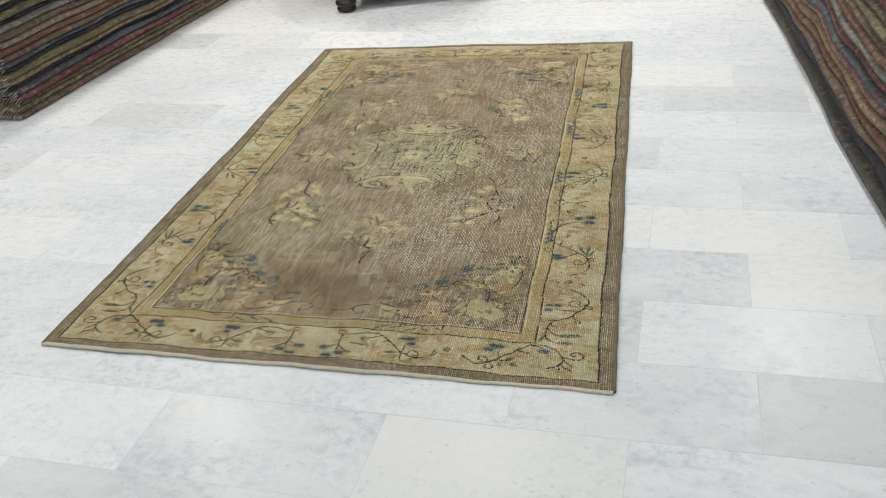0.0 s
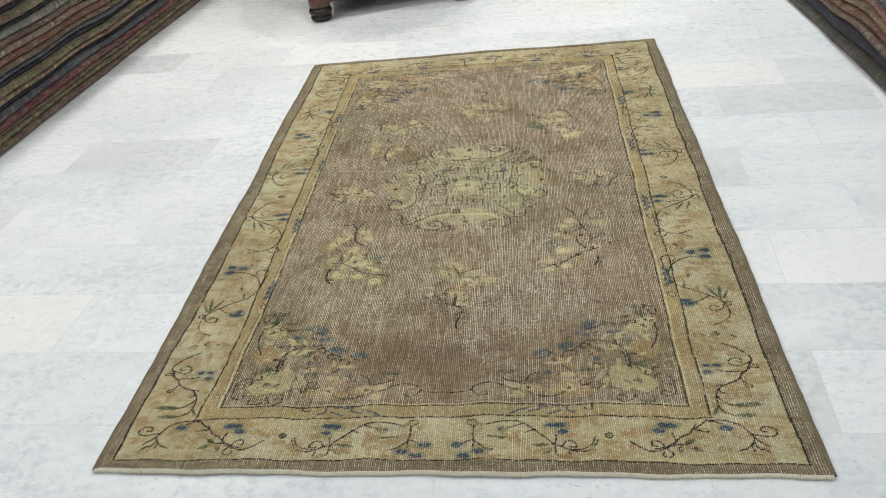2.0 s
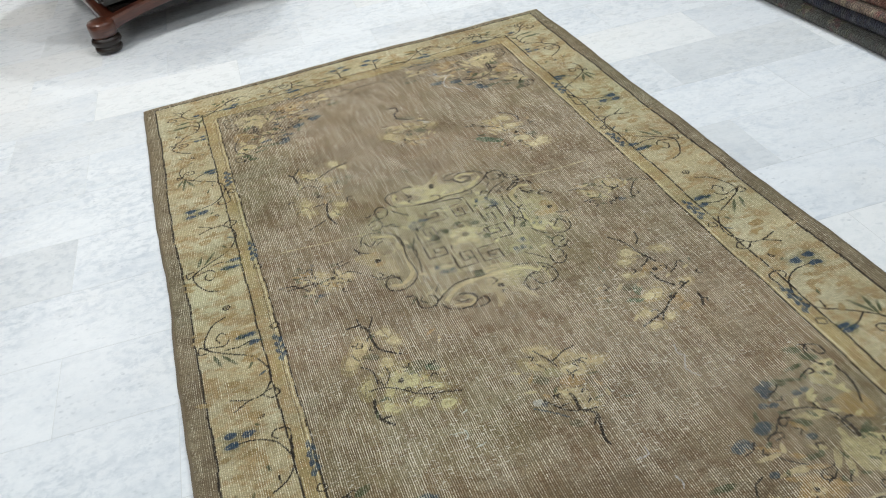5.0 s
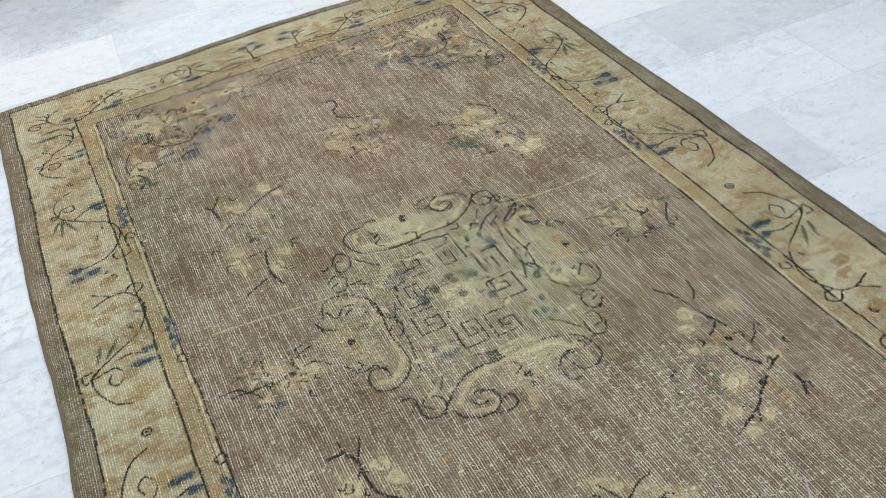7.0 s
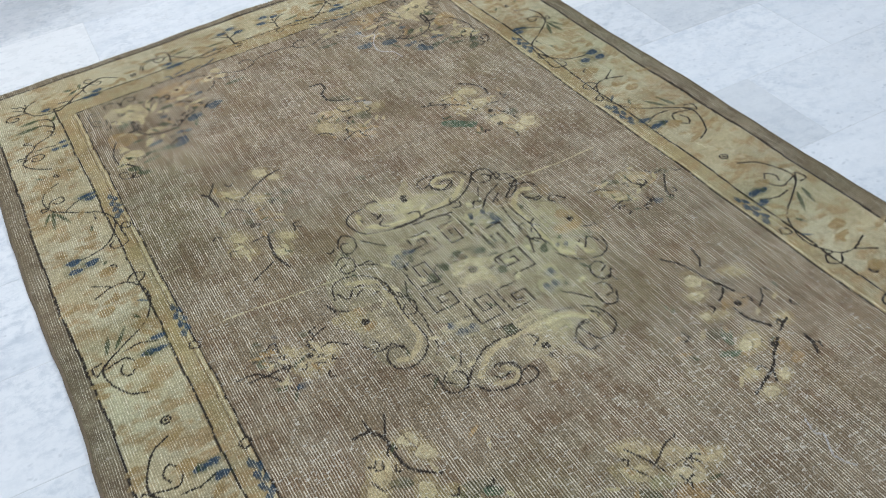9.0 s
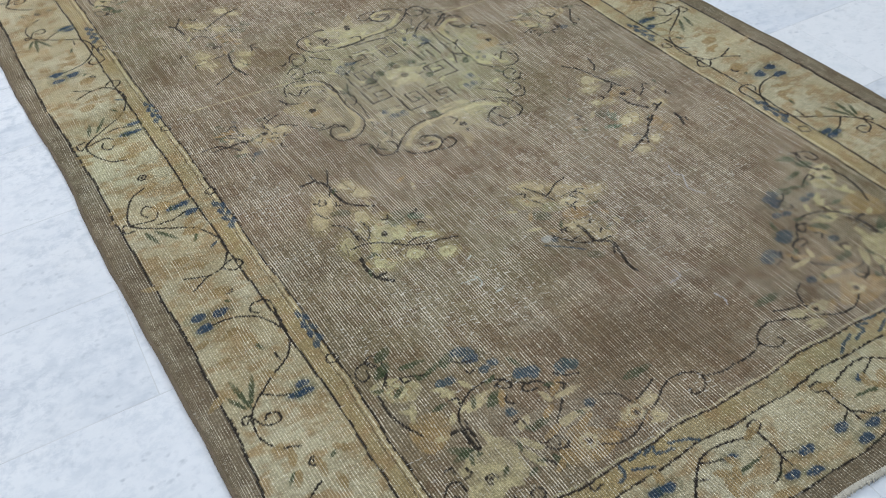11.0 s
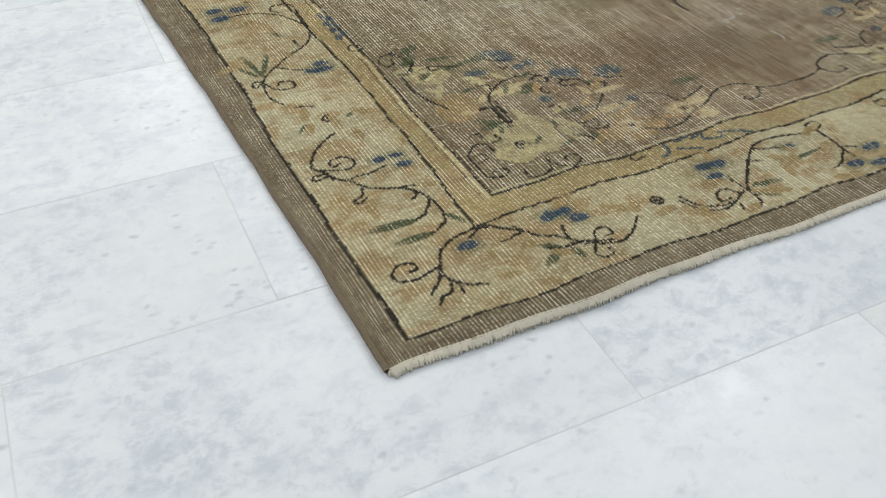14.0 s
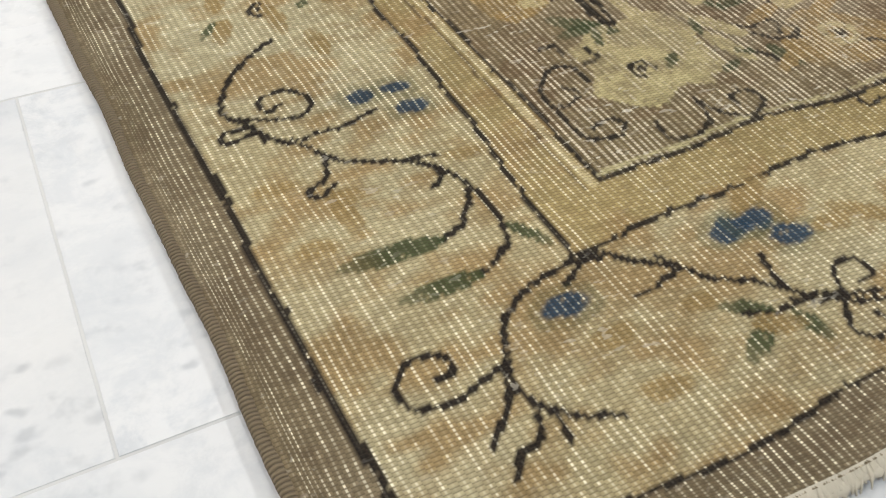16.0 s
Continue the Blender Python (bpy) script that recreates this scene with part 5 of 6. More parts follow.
patch("1", "straw", 0.75, 1268, 1793, 1256, 1782, 1235, 1798, 1236, 1816, 1253, 1831, 1266, 1824, 1277, 1814)
draw("1", "umber", 2.8, 1266, 1824, 1277, 1814, 1268, 1793, 1256, 1782, strength=0.6)
draw("1", "rust", 3.2, 1247, 1810, 1259, 1811, 1261, 1798, strength=0.6)
patch("1", "straw", 0.75, 1228, 1940, 1205, 1944, 1189, 1953, 1190, 1968, 1198, 1973, 1218, 1965, 1228, 1952)
draw("1", "umber", 2.8, 1228, 1940, 1205, 1944, 1189, 1953, 1190, 1968, strength=0.6)
draw("1", "rust", 3.2, 1197, 1961, 1209, 1960, 1215, 1948, strength=0.6)
patch("1", "straw", 0.75, 1226, 1783, 1207, 1783, 1200, 1793, 1193, 1810, 1204, 1815, 1222, 1812, 1228, 1800)
draw("1", "umber", 2.8, 1200, 1793, 1193, 1810, 1204, 1815, 1222, 1812, strength=0.6)
draw("1", "rust", 3.2, 1202, 1804, 1214, 1803, 1219, 1792, strength=0.6)
patch("1", "amber", 0.55, 1227, 1887, 1209, 1876, 1190, 1895, 1181, 1918, 1193, 1921, 1217, 1917, 1232, 1900)
patch("1", "amber", 0.55, 1158, 1963, 1145, 1962, 1130, 1970, 1128, 1991, 1137, 1999, 1153, 1998, 1168, 1979)
patch("1", "emerald", 0.75, 1115, 1894, 1096, 1893, 1079, 1905, 1064, 1927, 1076, 1938, 1102, 1927, 1120, 1907)
patch("1", "emerald", 0.75, 1138, 1871, 1124, 1870, 1103, 1888, 1097, 1897, 1110, 1910, 1130, 1901, 1146, 1883)
patch("1", "green", 0.5, 1256, 1854, 1249, 1850, 1229, 1861, 1226, 1876, 1238, 1885, 1257, 1878, 1263, 1870)
draw("1", "ink", 6, 1202, 2067, 1230, 2042, 1245, 2009, 1240, 1976)
draw("1", "ink", 6, 1064, 2032, 1101, 2017, 1136, 1991, 1173, 1953)
draw("1", "ink", 4.4, 1204, 1936, 1226, 1933, 1241, 1929)
ring("1", "ink", 6, 1202, 1904)
draw("1", "ink", 4.6, 1219, 1892, 1233, 1861, 1239, 1831)
ring("1", "ink", 7, 1190, 1840)
draw("1", "ink", 4.4, 1189, 1814, 1202, 1796, 1199, 1765)
draw("1", "ink", 4, 1121, 2024, 1150, 2023, 1155, 1996)
draw("1", "umber", 3, 1150, 1942, 1163, 1906, 1187, 1907)

# spray above the medallion, over the long vine
patch("1", "sand", 0.7, 527, 1965, 505, 1963, 492, 1972, 481, 2003, 496, 2003, 517, 1997, 530, 1981)
draw("1", "umber", 2.8, 530, 1981, 527, 1965, 505, 1963, 492, 1972, strength=0.6)
draw("1", "rust", 3.2, 495, 1990, 509, 1987, 516, 1972, strength=0.6)
patch("1", "sand", 0.7, 560, 1917, 555, 1913, 537, 1925, 531, 1946, 541, 1952, 555, 1947, 568, 1933)
draw("1", "umber", 2.8, 537, 1925, 531, 1946, 541, 1952, 555, 1947, strength=0.6)
draw("1", "rust", 3.2, 538, 1939, 549, 1938, 555, 1925, strength=0.6)
patch("1", "sand", 0.7, 475, 1808, 455, 1805, 442, 1817, 436, 1836, 447, 1847, 461, 1847, 475, 1821)
draw("1", "umber", 2.8, 442, 1817, 436, 1836, 447, 1847, 461, 1847, strength=0.6)
draw("1", "rust", 3.2, 445, 1829, 457, 1829, 463, 1814, strength=0.6)
patch("1", "sand", 0.7, 567, 1753, 554, 1754, 541, 1765, 540, 1776, 548, 1788, 563, 1780, 571, 1766)
draw("1", "umber", 2.8, 540, 1776, 548, 1788, 563, 1780, 571, 1766, strength=0.6)
draw("1", "rust", 3.2, 546, 1773, 555, 1773, 560, 1761, strength=0.6)
patch("1", "straw", 0.75, 605, 2009, 591, 2012, 580, 2017, 574, 2038, 581, 2048, 601, 2042, 607, 2026)
draw("1", "umber", 2.8, 607, 2026, 605, 2009, 591, 2012, 580, 2017, strength=0.6)
draw("1", "rust", 3.2, 584, 2033, 594, 2032, 598, 2020, strength=0.6)
patch("1", "straw", 0.75, 470, 1755, 461, 1756, 440, 1767, 432, 1784, 444, 1795, 458, 1793, 472, 1774)
draw("1", "umber", 2.8, 470, 1755, 461, 1756, 440, 1767, 432, 1784, strength=0.6)
draw("1", "rust", 3.2, 444, 1782, 456, 1781, 462, 1767, strength=0.6)
patch("1", "straw", 0.75, 540, 1711, 525, 1704, 511, 1720, 516, 1737, 524, 1745, 535, 1747, 546, 1731)
draw("1", "umber", 2.8, 535, 1747, 546, 1731, 540, 1711, 525, 1704, strength=0.6)
draw("1", "rust", 3.2, 521, 1731, 531, 1732, 535, 1719, strength=0.6)
patch("1", "straw", 0.75, 626, 1978, 617, 1980, 605, 1990, 605, 2001, 610, 2004, 620, 2005, 630, 1994)
draw("1", "umber", 2.8, 610, 2004, 620, 2005, 630, 1994, 626, 1978, strength=0.6)
patch("1", "green", 0.6, 603, 1879, 591, 1878, 578, 1888, 563, 1911, 578, 1918, 593, 1911, 610, 1893)
patch("1", "green", 0.6, 632, 1905, 621, 1903, 610, 1907, 606, 1923, 612, 1933, 624, 1930, 632, 1918)
patch("1", "green", 0.6, 511, 1857, 503, 1853, 490, 1859, 484, 1870, 493, 1880, 503, 1881, 514, 1864)
patch("1", "amber", 0.5, 562, 1850, 539, 1847, 528, 1853, 521, 1874, 534, 1888, 553, 1877, 562, 1868)
draw("1", "ink", 8, 440, 2031, 452, 2008, 458, 1964)
draw("1", "ink", 5, 451, 2012, 479, 2059)
draw("1", "ink", 6, 517, 1957, 559, 1983, 590, 2002, 616, 2010, 636, 2015)
draw("1", "ink", 5, 451, 1917, 481, 1931, 503, 1914, 520, 1881)
draw("1", "ink", 6, 483, 1792, 507, 1794, 533, 1797)
draw("1", "ink", 7, 518, 1788, 509, 1742, 508, 1709, 520, 1664)
draw("1", "ink", 5, 496, 1701, 465, 1683, 437, 1668)
ring("1", "ink", 7, 504, 1847)
draw("1", "ink", 4, 486, 1985, 510, 1951, 532, 1951)
draw("1", "umber", 3, 444, 1813, 460, 1792, 466, 1760)
draw("1", "umber", 3, 525, 1750, 535, 1724)

# small sprays level with the medallion
patch("1", "sand", 0.7, 472, 1362, 442, 1350, 423, 1370, 419, 1394, 429, 1403, 451, 1406, 471, 1381)
draw("1", "umber", 2.8, 442, 1350, 423, 1370, 419, 1394, 429, 1403, strength=0.6)
draw("1", "rust", 3.2, 431, 1385, 448, 1385, 457, 1367, strength=0.6)
patch("1", "sand", 0.7, 499, 1374, 481, 1371, 467, 1381, 466, 1392, 471, 1408, 493, 1401, 502, 1390)
draw("1", "umber", 2.8, 481, 1371, 467, 1381, 466, 1392, 471, 1408, strength=0.6)
draw("1", "rust", 3.2, 473, 1392, 484, 1392, 490, 1381, strength=0.6)
patch("1", "sand", 0.7, 435, 1413, 422, 1410, 411, 1419, 402, 1430, 414, 1438, 424, 1437, 437, 1423)
draw("1", "umber", 2.8, 422, 1410, 411, 1419, 402, 1430, 414, 1438, strength=0.6)
draw("1", "rust", 3.2, 412, 1426, 422, 1426, 428, 1416, strength=0.6)
patch("1", "green", 0.55, 375, 1440, 365, 1433, 348, 1441, 349, 1460, 359, 1486, 373, 1493, 383, 1463)
patch("1", "green", 0.55, 471, 1449, 464, 1448, 455, 1450, 451, 1464, 454, 1467, 466, 1464, 473, 1461)
patch("1", "green", 0.55, 393, 1403, 385, 1404, 369, 1412, 364, 1420, 374, 1428, 380, 1426, 393, 1413)
patch("1", "gold", 0.7, 584, 1408, 561, 1402, 543, 1414, 527, 1447, 534, 1463, 576, 1458, 593, 1430)
patch("1", "emerald", 0.5, 371, 1419, 364, 1415, 355, 1419, 350, 1432, 356, 1435, 365, 1435, 372, 1426)
draw("1", "ink", 5, 303, 1415, 330, 1415, 349, 1404, 373, 1376, 380, 1348)
draw("1", "ink", 5, 320, 1399, 352, 1395, 384, 1395)
draw("1", "ink", 4.4, 382, 1460, 402, 1469, 404, 1456)
draw("1", "ink", 4.4, 395, 1427, 408, 1426, 399, 1413, 381, 1420)
draw("1", "ink", 4.4, 390, 1396, 406, 1394, 398, 1381)
draw("1", "ink", 4.4, 459, 1417, 478, 1437, 508, 1449)
draw("1", "ink", 4.4, 459, 1417, 470, 1400, 500, 1404, 527, 1379)
patch("1", "blue", 0.85, 425, 1328, 413, 1324, 401, 1326, 395, 1332, 399, 1337, 409, 1339, 426, 1334)
patch("1", "blue", 0.6, 415, 1480, 412, 1477, 404, 1481, 403, 1486, 405, 1491, 410, 1490, 414, 1485)
draw("1", "ink", 4, 349, 1441, 368, 1448, 383, 1434)
draw("1", "ink", 4, 388, 1340, 399, 1320)
draw("1", "umber", 3, 434, 1393, 449, 1371, 471, 1370)
ring("1", "ink", 6, 452, 1395)
patch("1", "sand", 0.7, 1322, 1437, 1301, 1438, 1287, 1453, 1289, 1471, 1303, 1485, 1328, 1471, 1339, 1456)
draw("1", "umber", 2.8, 1301, 1438, 1287, 1453, 1289, 1471, 1303, 1485, strength=0.6)
draw("1", "rust", 3.2, 1297, 1464, 1313, 1462, 1317, 1446, strength=0.6)
patch("1", "sand", 0.7, 1259, 1436, 1242, 1438, 1224, 1451, 1225, 1463, 1226, 1468, 1246, 1461, 1261, 1441)
draw("1", "umber", 2.8, 1224, 1451, 1225, 1463, 1226, 1468, 1246, 1461, strength=0.6)
draw("1", "rust", 3.2, 1231, 1456, 1243, 1452, 1249, 1443, strength=0.6)
patch("1", "amber", 0.6, 1325, 1445, 1314, 1443, 1300, 1447, 1301, 1469, 1309, 1475, 1334, 1469, 1335, 1454)
patch("1", "straw", 0.7, 1277, 1402, 1262, 1403, 1244, 1416, 1246, 1423, 1257, 1429, 1272, 1422, 1278, 1410)
draw("1", "umber", 2.8, 1278, 1410, 1277, 1402, 1262, 1403, 1244, 1416, strength=0.6)
draw("1", "rust", 3.2, 1252, 1421, 1264, 1417, 1269, 1408, strength=0.6)
patch("1", "green", 0.6, 1278, 1395, 1269, 1397, 1260, 1403, 1257, 1414, 1264, 1416, 1272, 1412, 1280, 1404)
patch("1", "green", 0.6, 1280, 1471, 1268, 1474, 1253, 1479, 1248, 1496, 1259, 1499, 1270, 1494, 1283, 1481)
patch("1", "green", 0.6, 1396, 1435, 1382, 1437, 1375, 1448, 1372, 1458, 1381, 1463, 1393, 1455, 1400, 1444)
draw("1", "ink", 4.6, 1303, 1478, 1306, 1449, 1322, 1433, 1335, 1444, 1322, 1453)
draw("1", "ink", 4.4, 1197, 1485, 1226, 1477, 1251, 1456)
draw("1", "ink", 5, 1383, 1435, 1347, 1384, 1349, 1363)
draw("1", "ink", 4.4, 1211, 1408, 1242, 1415, 1268, 1406)
patch("1", "blue", 0.85, 1320, 1364, 1313, 1360, 1302, 1365, 1302, 1377, 1312, 1381, 1319, 1378, 1324, 1370)
draw("1", "ink", 4.4, 1410, 1447, 1416, 1432, 1436, 1428)
draw("1", "ink", 4, 1358, 1475, 1365, 1454, 1389, 1452)

# small figures of the medallion
patch("1", "straw", 0.45, 750, 1528, 725, 1516, 704, 1528, 714, 1564, 726, 1588, 745, 1588, 761, 1561)
patch("1", "straw", 0.45, 980, 1532, 961, 1528, 929, 1548, 920, 1577, 940, 1595, 971, 1581, 998, 1553)
patch("1", "straw", 0.45, 984, 1279, 948, 1265, 931, 1278, 934, 1299, 958, 1334, 997, 1347, 996, 1310)
patch("1", "straw", 0.45, 778, 1258, 747, 1257, 721, 1271, 702, 1302, 717, 1311, 747, 1304, 773, 1287)
patch("1", "straw", 0.45, 1071, 1351, 1055, 1340, 1020, 1365, 1017, 1389, 1039, 1403, 1060, 1391, 1080, 1375)
patch("1", "blue", 0.8, 719, 1529, 715, 1524, 710, 1530, 709, 1540, 714, 1546, 719, 1547, 723, 1539)
patch("1", "blue", 0.8, 735, 1547, 729, 1543, 727, 1547, 726, 1554, 728, 1558, 735, 1558, 736, 1553)
patch("1", "blue", 0.8, 760, 1549, 751, 1545, 746, 1551, 746, 1557, 751, 1564, 756, 1563, 762, 1556)
patch("1", "blue", 0.8, 938, 1566, 931, 1560, 928, 1562, 931, 1576, 934, 1583, 943, 1583, 942, 1576)
patch("1", "blue", 0.8, 970, 1563, 966, 1559, 960, 1563, 959, 1574, 966, 1579, 973, 1579, 974, 1575)
patch("1", "blue", 0.8, 985, 1534, 977, 1529, 969, 1531, 970, 1545, 975, 1551, 981, 1550, 985, 1543)
patch("1", "blue", 0.8, 988, 1317, 980, 1314, 974, 1318, 975, 1326, 978, 1331, 987, 1334, 989, 1327)
patch("1", "blue", 0.8, 955, 1286, 947, 1281, 941, 1284, 942, 1294, 946, 1299, 955, 1298, 957, 1294)
patch("1", "blue", 0.8, 975, 1281, 966, 1279, 960, 1284, 961, 1293, 966, 1299, 973, 1297, 978, 1289)
patch("1", "blue", 0.8, 728, 1299, 723, 1297, 717, 1300, 718, 1307, 722, 1311, 727, 1312, 730, 1304)
patch("1", "blue", 0.8, 745, 1271, 738, 1272, 729, 1276, 727, 1283, 732, 1287, 740, 1286, 748, 1277)
patch("1", "blue", 0.8, 764, 1277, 759, 1273, 755, 1276, 754, 1280, 758, 1287, 765, 1288, 767, 1284)
patch("1", "blue", 0.8, 1044, 1376, 1039, 1374, 1035, 1377, 1035, 1382, 1040, 1388, 1046, 1386, 1047, 1381)
patch("1", "blue", 0.8, 1062, 1371, 1055, 1365, 1052, 1371, 1052, 1376, 1056, 1381, 1063, 1381, 1065, 1375)
patch("1", "green", 0.45, 898, 1461, 886, 1451, 868, 1459, 861, 1488, 873, 1491, 893, 1485, 902, 1469)
patch("1", "green", 0.45, 818, 1446, 807, 1445, 795, 1453, 792, 1463, 800, 1473, 809, 1470, 819, 1463)
patch("1", "green", 0.45, 943, 1458, 930, 1454, 916, 1466, 912, 1476, 922, 1484, 938, 1477, 943, 1465)
patch("1", "green", 0.45, 704, 1428, 695, 1414, 681, 1424, 681, 1439, 698, 1461, 709, 1460, 711, 1449)
patch("1", "green", 0.45, 1121, 1361, 1105, 1363, 1092, 1374, 1084, 1390, 1092, 1399, 1117, 1387, 1128, 1377)
patch("1", "green", 0.45, 802, 1845, 797, 1845, 783, 1853, 781, 1862, 785, 1872, 797, 1869, 805, 1860)
patch("1", "amber", 0.35, 1043, 1547, 1028, 1542, 1012, 1556, 1010, 1576, 1020, 1580, 1043, 1576, 1056, 1558)
patch("1", "amber", 0.35, 1133, 1413, 1109, 1405, 1082, 1426, 1087, 1447, 1097, 1458, 1127, 1461, 1135, 1436)
patch("1", "amber", 0.35, 1159, 1359, 1143, 1362, 1130, 1372, 1130, 1381, 1140, 1389, 1153, 1385, 1161, 1373)
patch("1", "amber", 0.35, 1129, 1535, 1114, 1531, 1106, 1540, 1107, 1551, 1115, 1571, 1133, 1573, 1141, 1557)
patch("1", "straw", 0.5, 875, 1392, 841, 1376, 810, 1395, 805, 1438, 817, 1461, 864, 1452, 875, 1432)
patch("1", "straw", 0.5, 840, 1677, 822, 1673, 779, 1696, 750, 1741, 765, 1754, 818, 1729, 851, 1708)
patch("1", "straw", 0.5, 928, 1168, 893, 1170, 852, 1197, 831, 1237, 858, 1249, 905, 1243, 926, 1205)
ring("1", "ink", 8, 848, 1420)
ring("1", "ink", 6, 839, 1717)
ring("1", "ink", 7, 585, 1413)
ring("1", "ink", 7, 853, 1157)
ring("1", "ink", 6, 1113, 1435)
draw("1", "straw", 6, 766, 1595, 839, 1570, 904, 1585, strength=0.5)
draw("1", "straw", 6, 924, 1539, 933, 1477, strength=0.5)
draw("1", "straw", 6, 600, 1521, 650, 1483, 654, 1438, strength=0.5)
draw("1", "straw", 6, 708, 1655, 782, 1630, strength=0.5)
draw("1", "straw", 6, 1069, 1549, 1060, 1496, 1057, 1442, strength=0.5)

# hooks, buds and leaf tips in the sprays
for n_, area in enumerate(((392, 660, 818, 1105),
                          (753, 954, 667, 864),
                          (1049, 1327, 862, 1107),
                          (415, 618, 1721, 2046),
                          (805, 955, 2019, 2205),
                          (1080, 1287, 1824, 2038),
                          (351, 493, 1321, 1466),
                          (1225, 1378, 1368, 1508))):
    scatter("1", "ink", 8, 9, *area, 50 + n_)
    scatter("1", "green", 15, 5, *area, 60 + n_)
    scatter("1", "amber", 18, 5, *area, 70 + n_)
    scatter("1", "sand", 18, 6, *area, 80 + n_)

# worn threads and mends
draw("1", "white", 3.2, 1127, 765, 1119, 738, 1129, 725, 1112, 693, 1115, 672, 1126, 654, strength=0.6)
draw("1", "white", 3.2, 888, 497, 915, 500, 917, 519, strength=0.6)
draw("1", "white", 3.2, 619, 770, 607, 763, strength=0.6)
draw("1", "white", 3.2, 595, 719, 598, 699, 587, 686, strength=0.6)
draw("1", "white", 3.2, 935, 431, 940, 411, 934, 396, strength=0.6)
draw("1", "white", 3.2, 563, 714, 589, 710, strength=0.6)
draw("1", "white", 3.2, 601, 657, 626, 662, strength=0.6)
draw("1", "white", 3, 1104, 2516, 1112, 2472, 1141, 2464, 1114, 2415, 1108, 2365, 1138, 2334, 1146, 2294, strength=0.6)
draw("1", "white", 3, 1088, 2500, 1079, 2522, strength=0.6)
draw("1", "white", 3, 1129, 2449, 1157, 2460, strength=0.6)
draw("1", "straw", 3.4, 1138, 1624, 1206, 1615, 1281, 1615, strength=0.7)
draw("1", "straw", 3.4, 1072, 1672, 1135, 1631, strength=0.7)
draw("1", "straw", 3.4, 223, 1816, 287, 1810, 315, 1813, strength=0.7)

# how bare the pile is worn: pale threadbare places, and a few where the brown wool is still full
WEAR = np.zeros(CU.shape)
for pu, pv, r, d in ((1.01, 0.86, 0.13, 0.38), (1.05, 1.04, 0.07, 0.30), (0.95, 0.56, 0.10, 0.30), (0.90, 0.70, 0.08, 0.22), (0.60, 0.64, 0.09, 0.34),
                     (0.47, 0.70, 0.06, 0.28), (0.58, 0.54, 0.06, 0.26), (1.15, 0.755, 0.08, 0.26), (0.96, 0.40, 0.05, 0.30), (0.38, 1.145, 0.05, 0.30),
                     (1.20, 1.95, 0.11, 0.26), (0.70, 1.95, 0.10, 0.28), (0.55, 2.30, 0.09, 0.22),
                     (0.85, 0.385, 0.06, -0.42), (0.855, 0.29, 0.04, -0.42), (0.66, 0.37, 0.05, -0.40), (0.61, 0.49, 0.04, -0.30),
                     (0.33, 1.81, 0.06, -0.42), (0.32, 2.165, 0.06, -0.40), (0.60, 1.70, 0.06, -0.38), (1.00, 2.10, 0.08, -0.38), (0.95, 0.99, 0.05, -0.3), (0.74, 0.43, 0.13, -0.30), (1.00, 0.43, 0.13, -0.28),
                     (0.61, 0.50, 0.06, -0.30), (0.71, 0.43, 0.06, -0.30), (0.84, 0.41, 0.06, -0.30), (0.94, 0.39, 0.05, -0.28), (0.55, 0.56, 0.04, -0.25), (0.95, 1.11, 0.05, 0.20), (0.97, 0.87, 0.08, 0.25), (1.05, 0.79, 0.08, 0.25)):
    WEAR += d * np.exp(-((CU - pu) ** 2 + (0.8 * (CV - pv)) ** 2) / r ** 2)
for pu, pv in ((0.42, 0.42), (1.27, 0.42), (0.42, 2.45), (1.27, 2.45)):      # the corner bouquets keep more of their pile
    WEAR -= 0.26 * np.exp(-((CU - pu) / 0.17) ** 2 - ((CV - pv) / 0.19) ** 2)
WEAR = (WEAR + 0.10 + 0.18 * (cloud(CU.shape, (30, 16), 41) - 0.5)) * (ZONE == 0)


def paint_rug():
    """Faded zones: the middle of the field is worn paler, some rows were dyed from a greener batch."""
    olive = np.clip((cloud(CU.shape, (7, 5), 23) - 0.45) * 3.0, 0, 1) * (ZONE == 0)
    pale = np.clip((cloud(CU.shape, (9, 6), 15) - 0.45) * 2.2, 0, 1) * (ZONE == 0)
    green = np.clip((cloud(CU.shape, (12, 5), 17) - 0.6) * 2.5, 0, 1)
    d = 1.27 * DYE * (1 - 0.10 * green[..., None] * np.array([1.0, 0.3, 0.6]))
    d = d * (1 - olive[..., None] * np.array([0.08, 0.01, 0.10]))
    full = 0.6 * np.clip(-2.2 * WEAR - 0.15, 0, 1)[..., None]
    d = d * (1 - full) + full * np.minimum(d, np.array([0.118, 0.078, 0.040]))
    return d * (1 - 0.12 * pale[..., None]) + 0.12 * pale[..., None] * np.array([0.21, 0.175, 0.12])


# ---- the rug's mesh ----
dye = paint_rug()
gu, gv = np.meshgrid(np.linspace(0, RW, NU + 1), np.linspace(0, RL, NV + 1))
rug = tagged(new("rug"), "faded brown hand-knotted rug with beige floral border on marble", "rug")
px, py = lay(gu, gv)
pz = lift(gu, gv)
VERTS = np.stack([px, py, pz], -1).reshape(-1, 3)
WEAVE = np.stack([gu, gv, 0 * gu], -1).reshape(-1, 3)
IDX = np.arange((NU + 1) * (NV + 1)).reshape(NV + 1, NU + 1)
QUADS = np.stack([IDX[:-1, :-1], IDX[:-1, 1:], IDX[1:, 1:], IDX[1:, :-1]], -1)


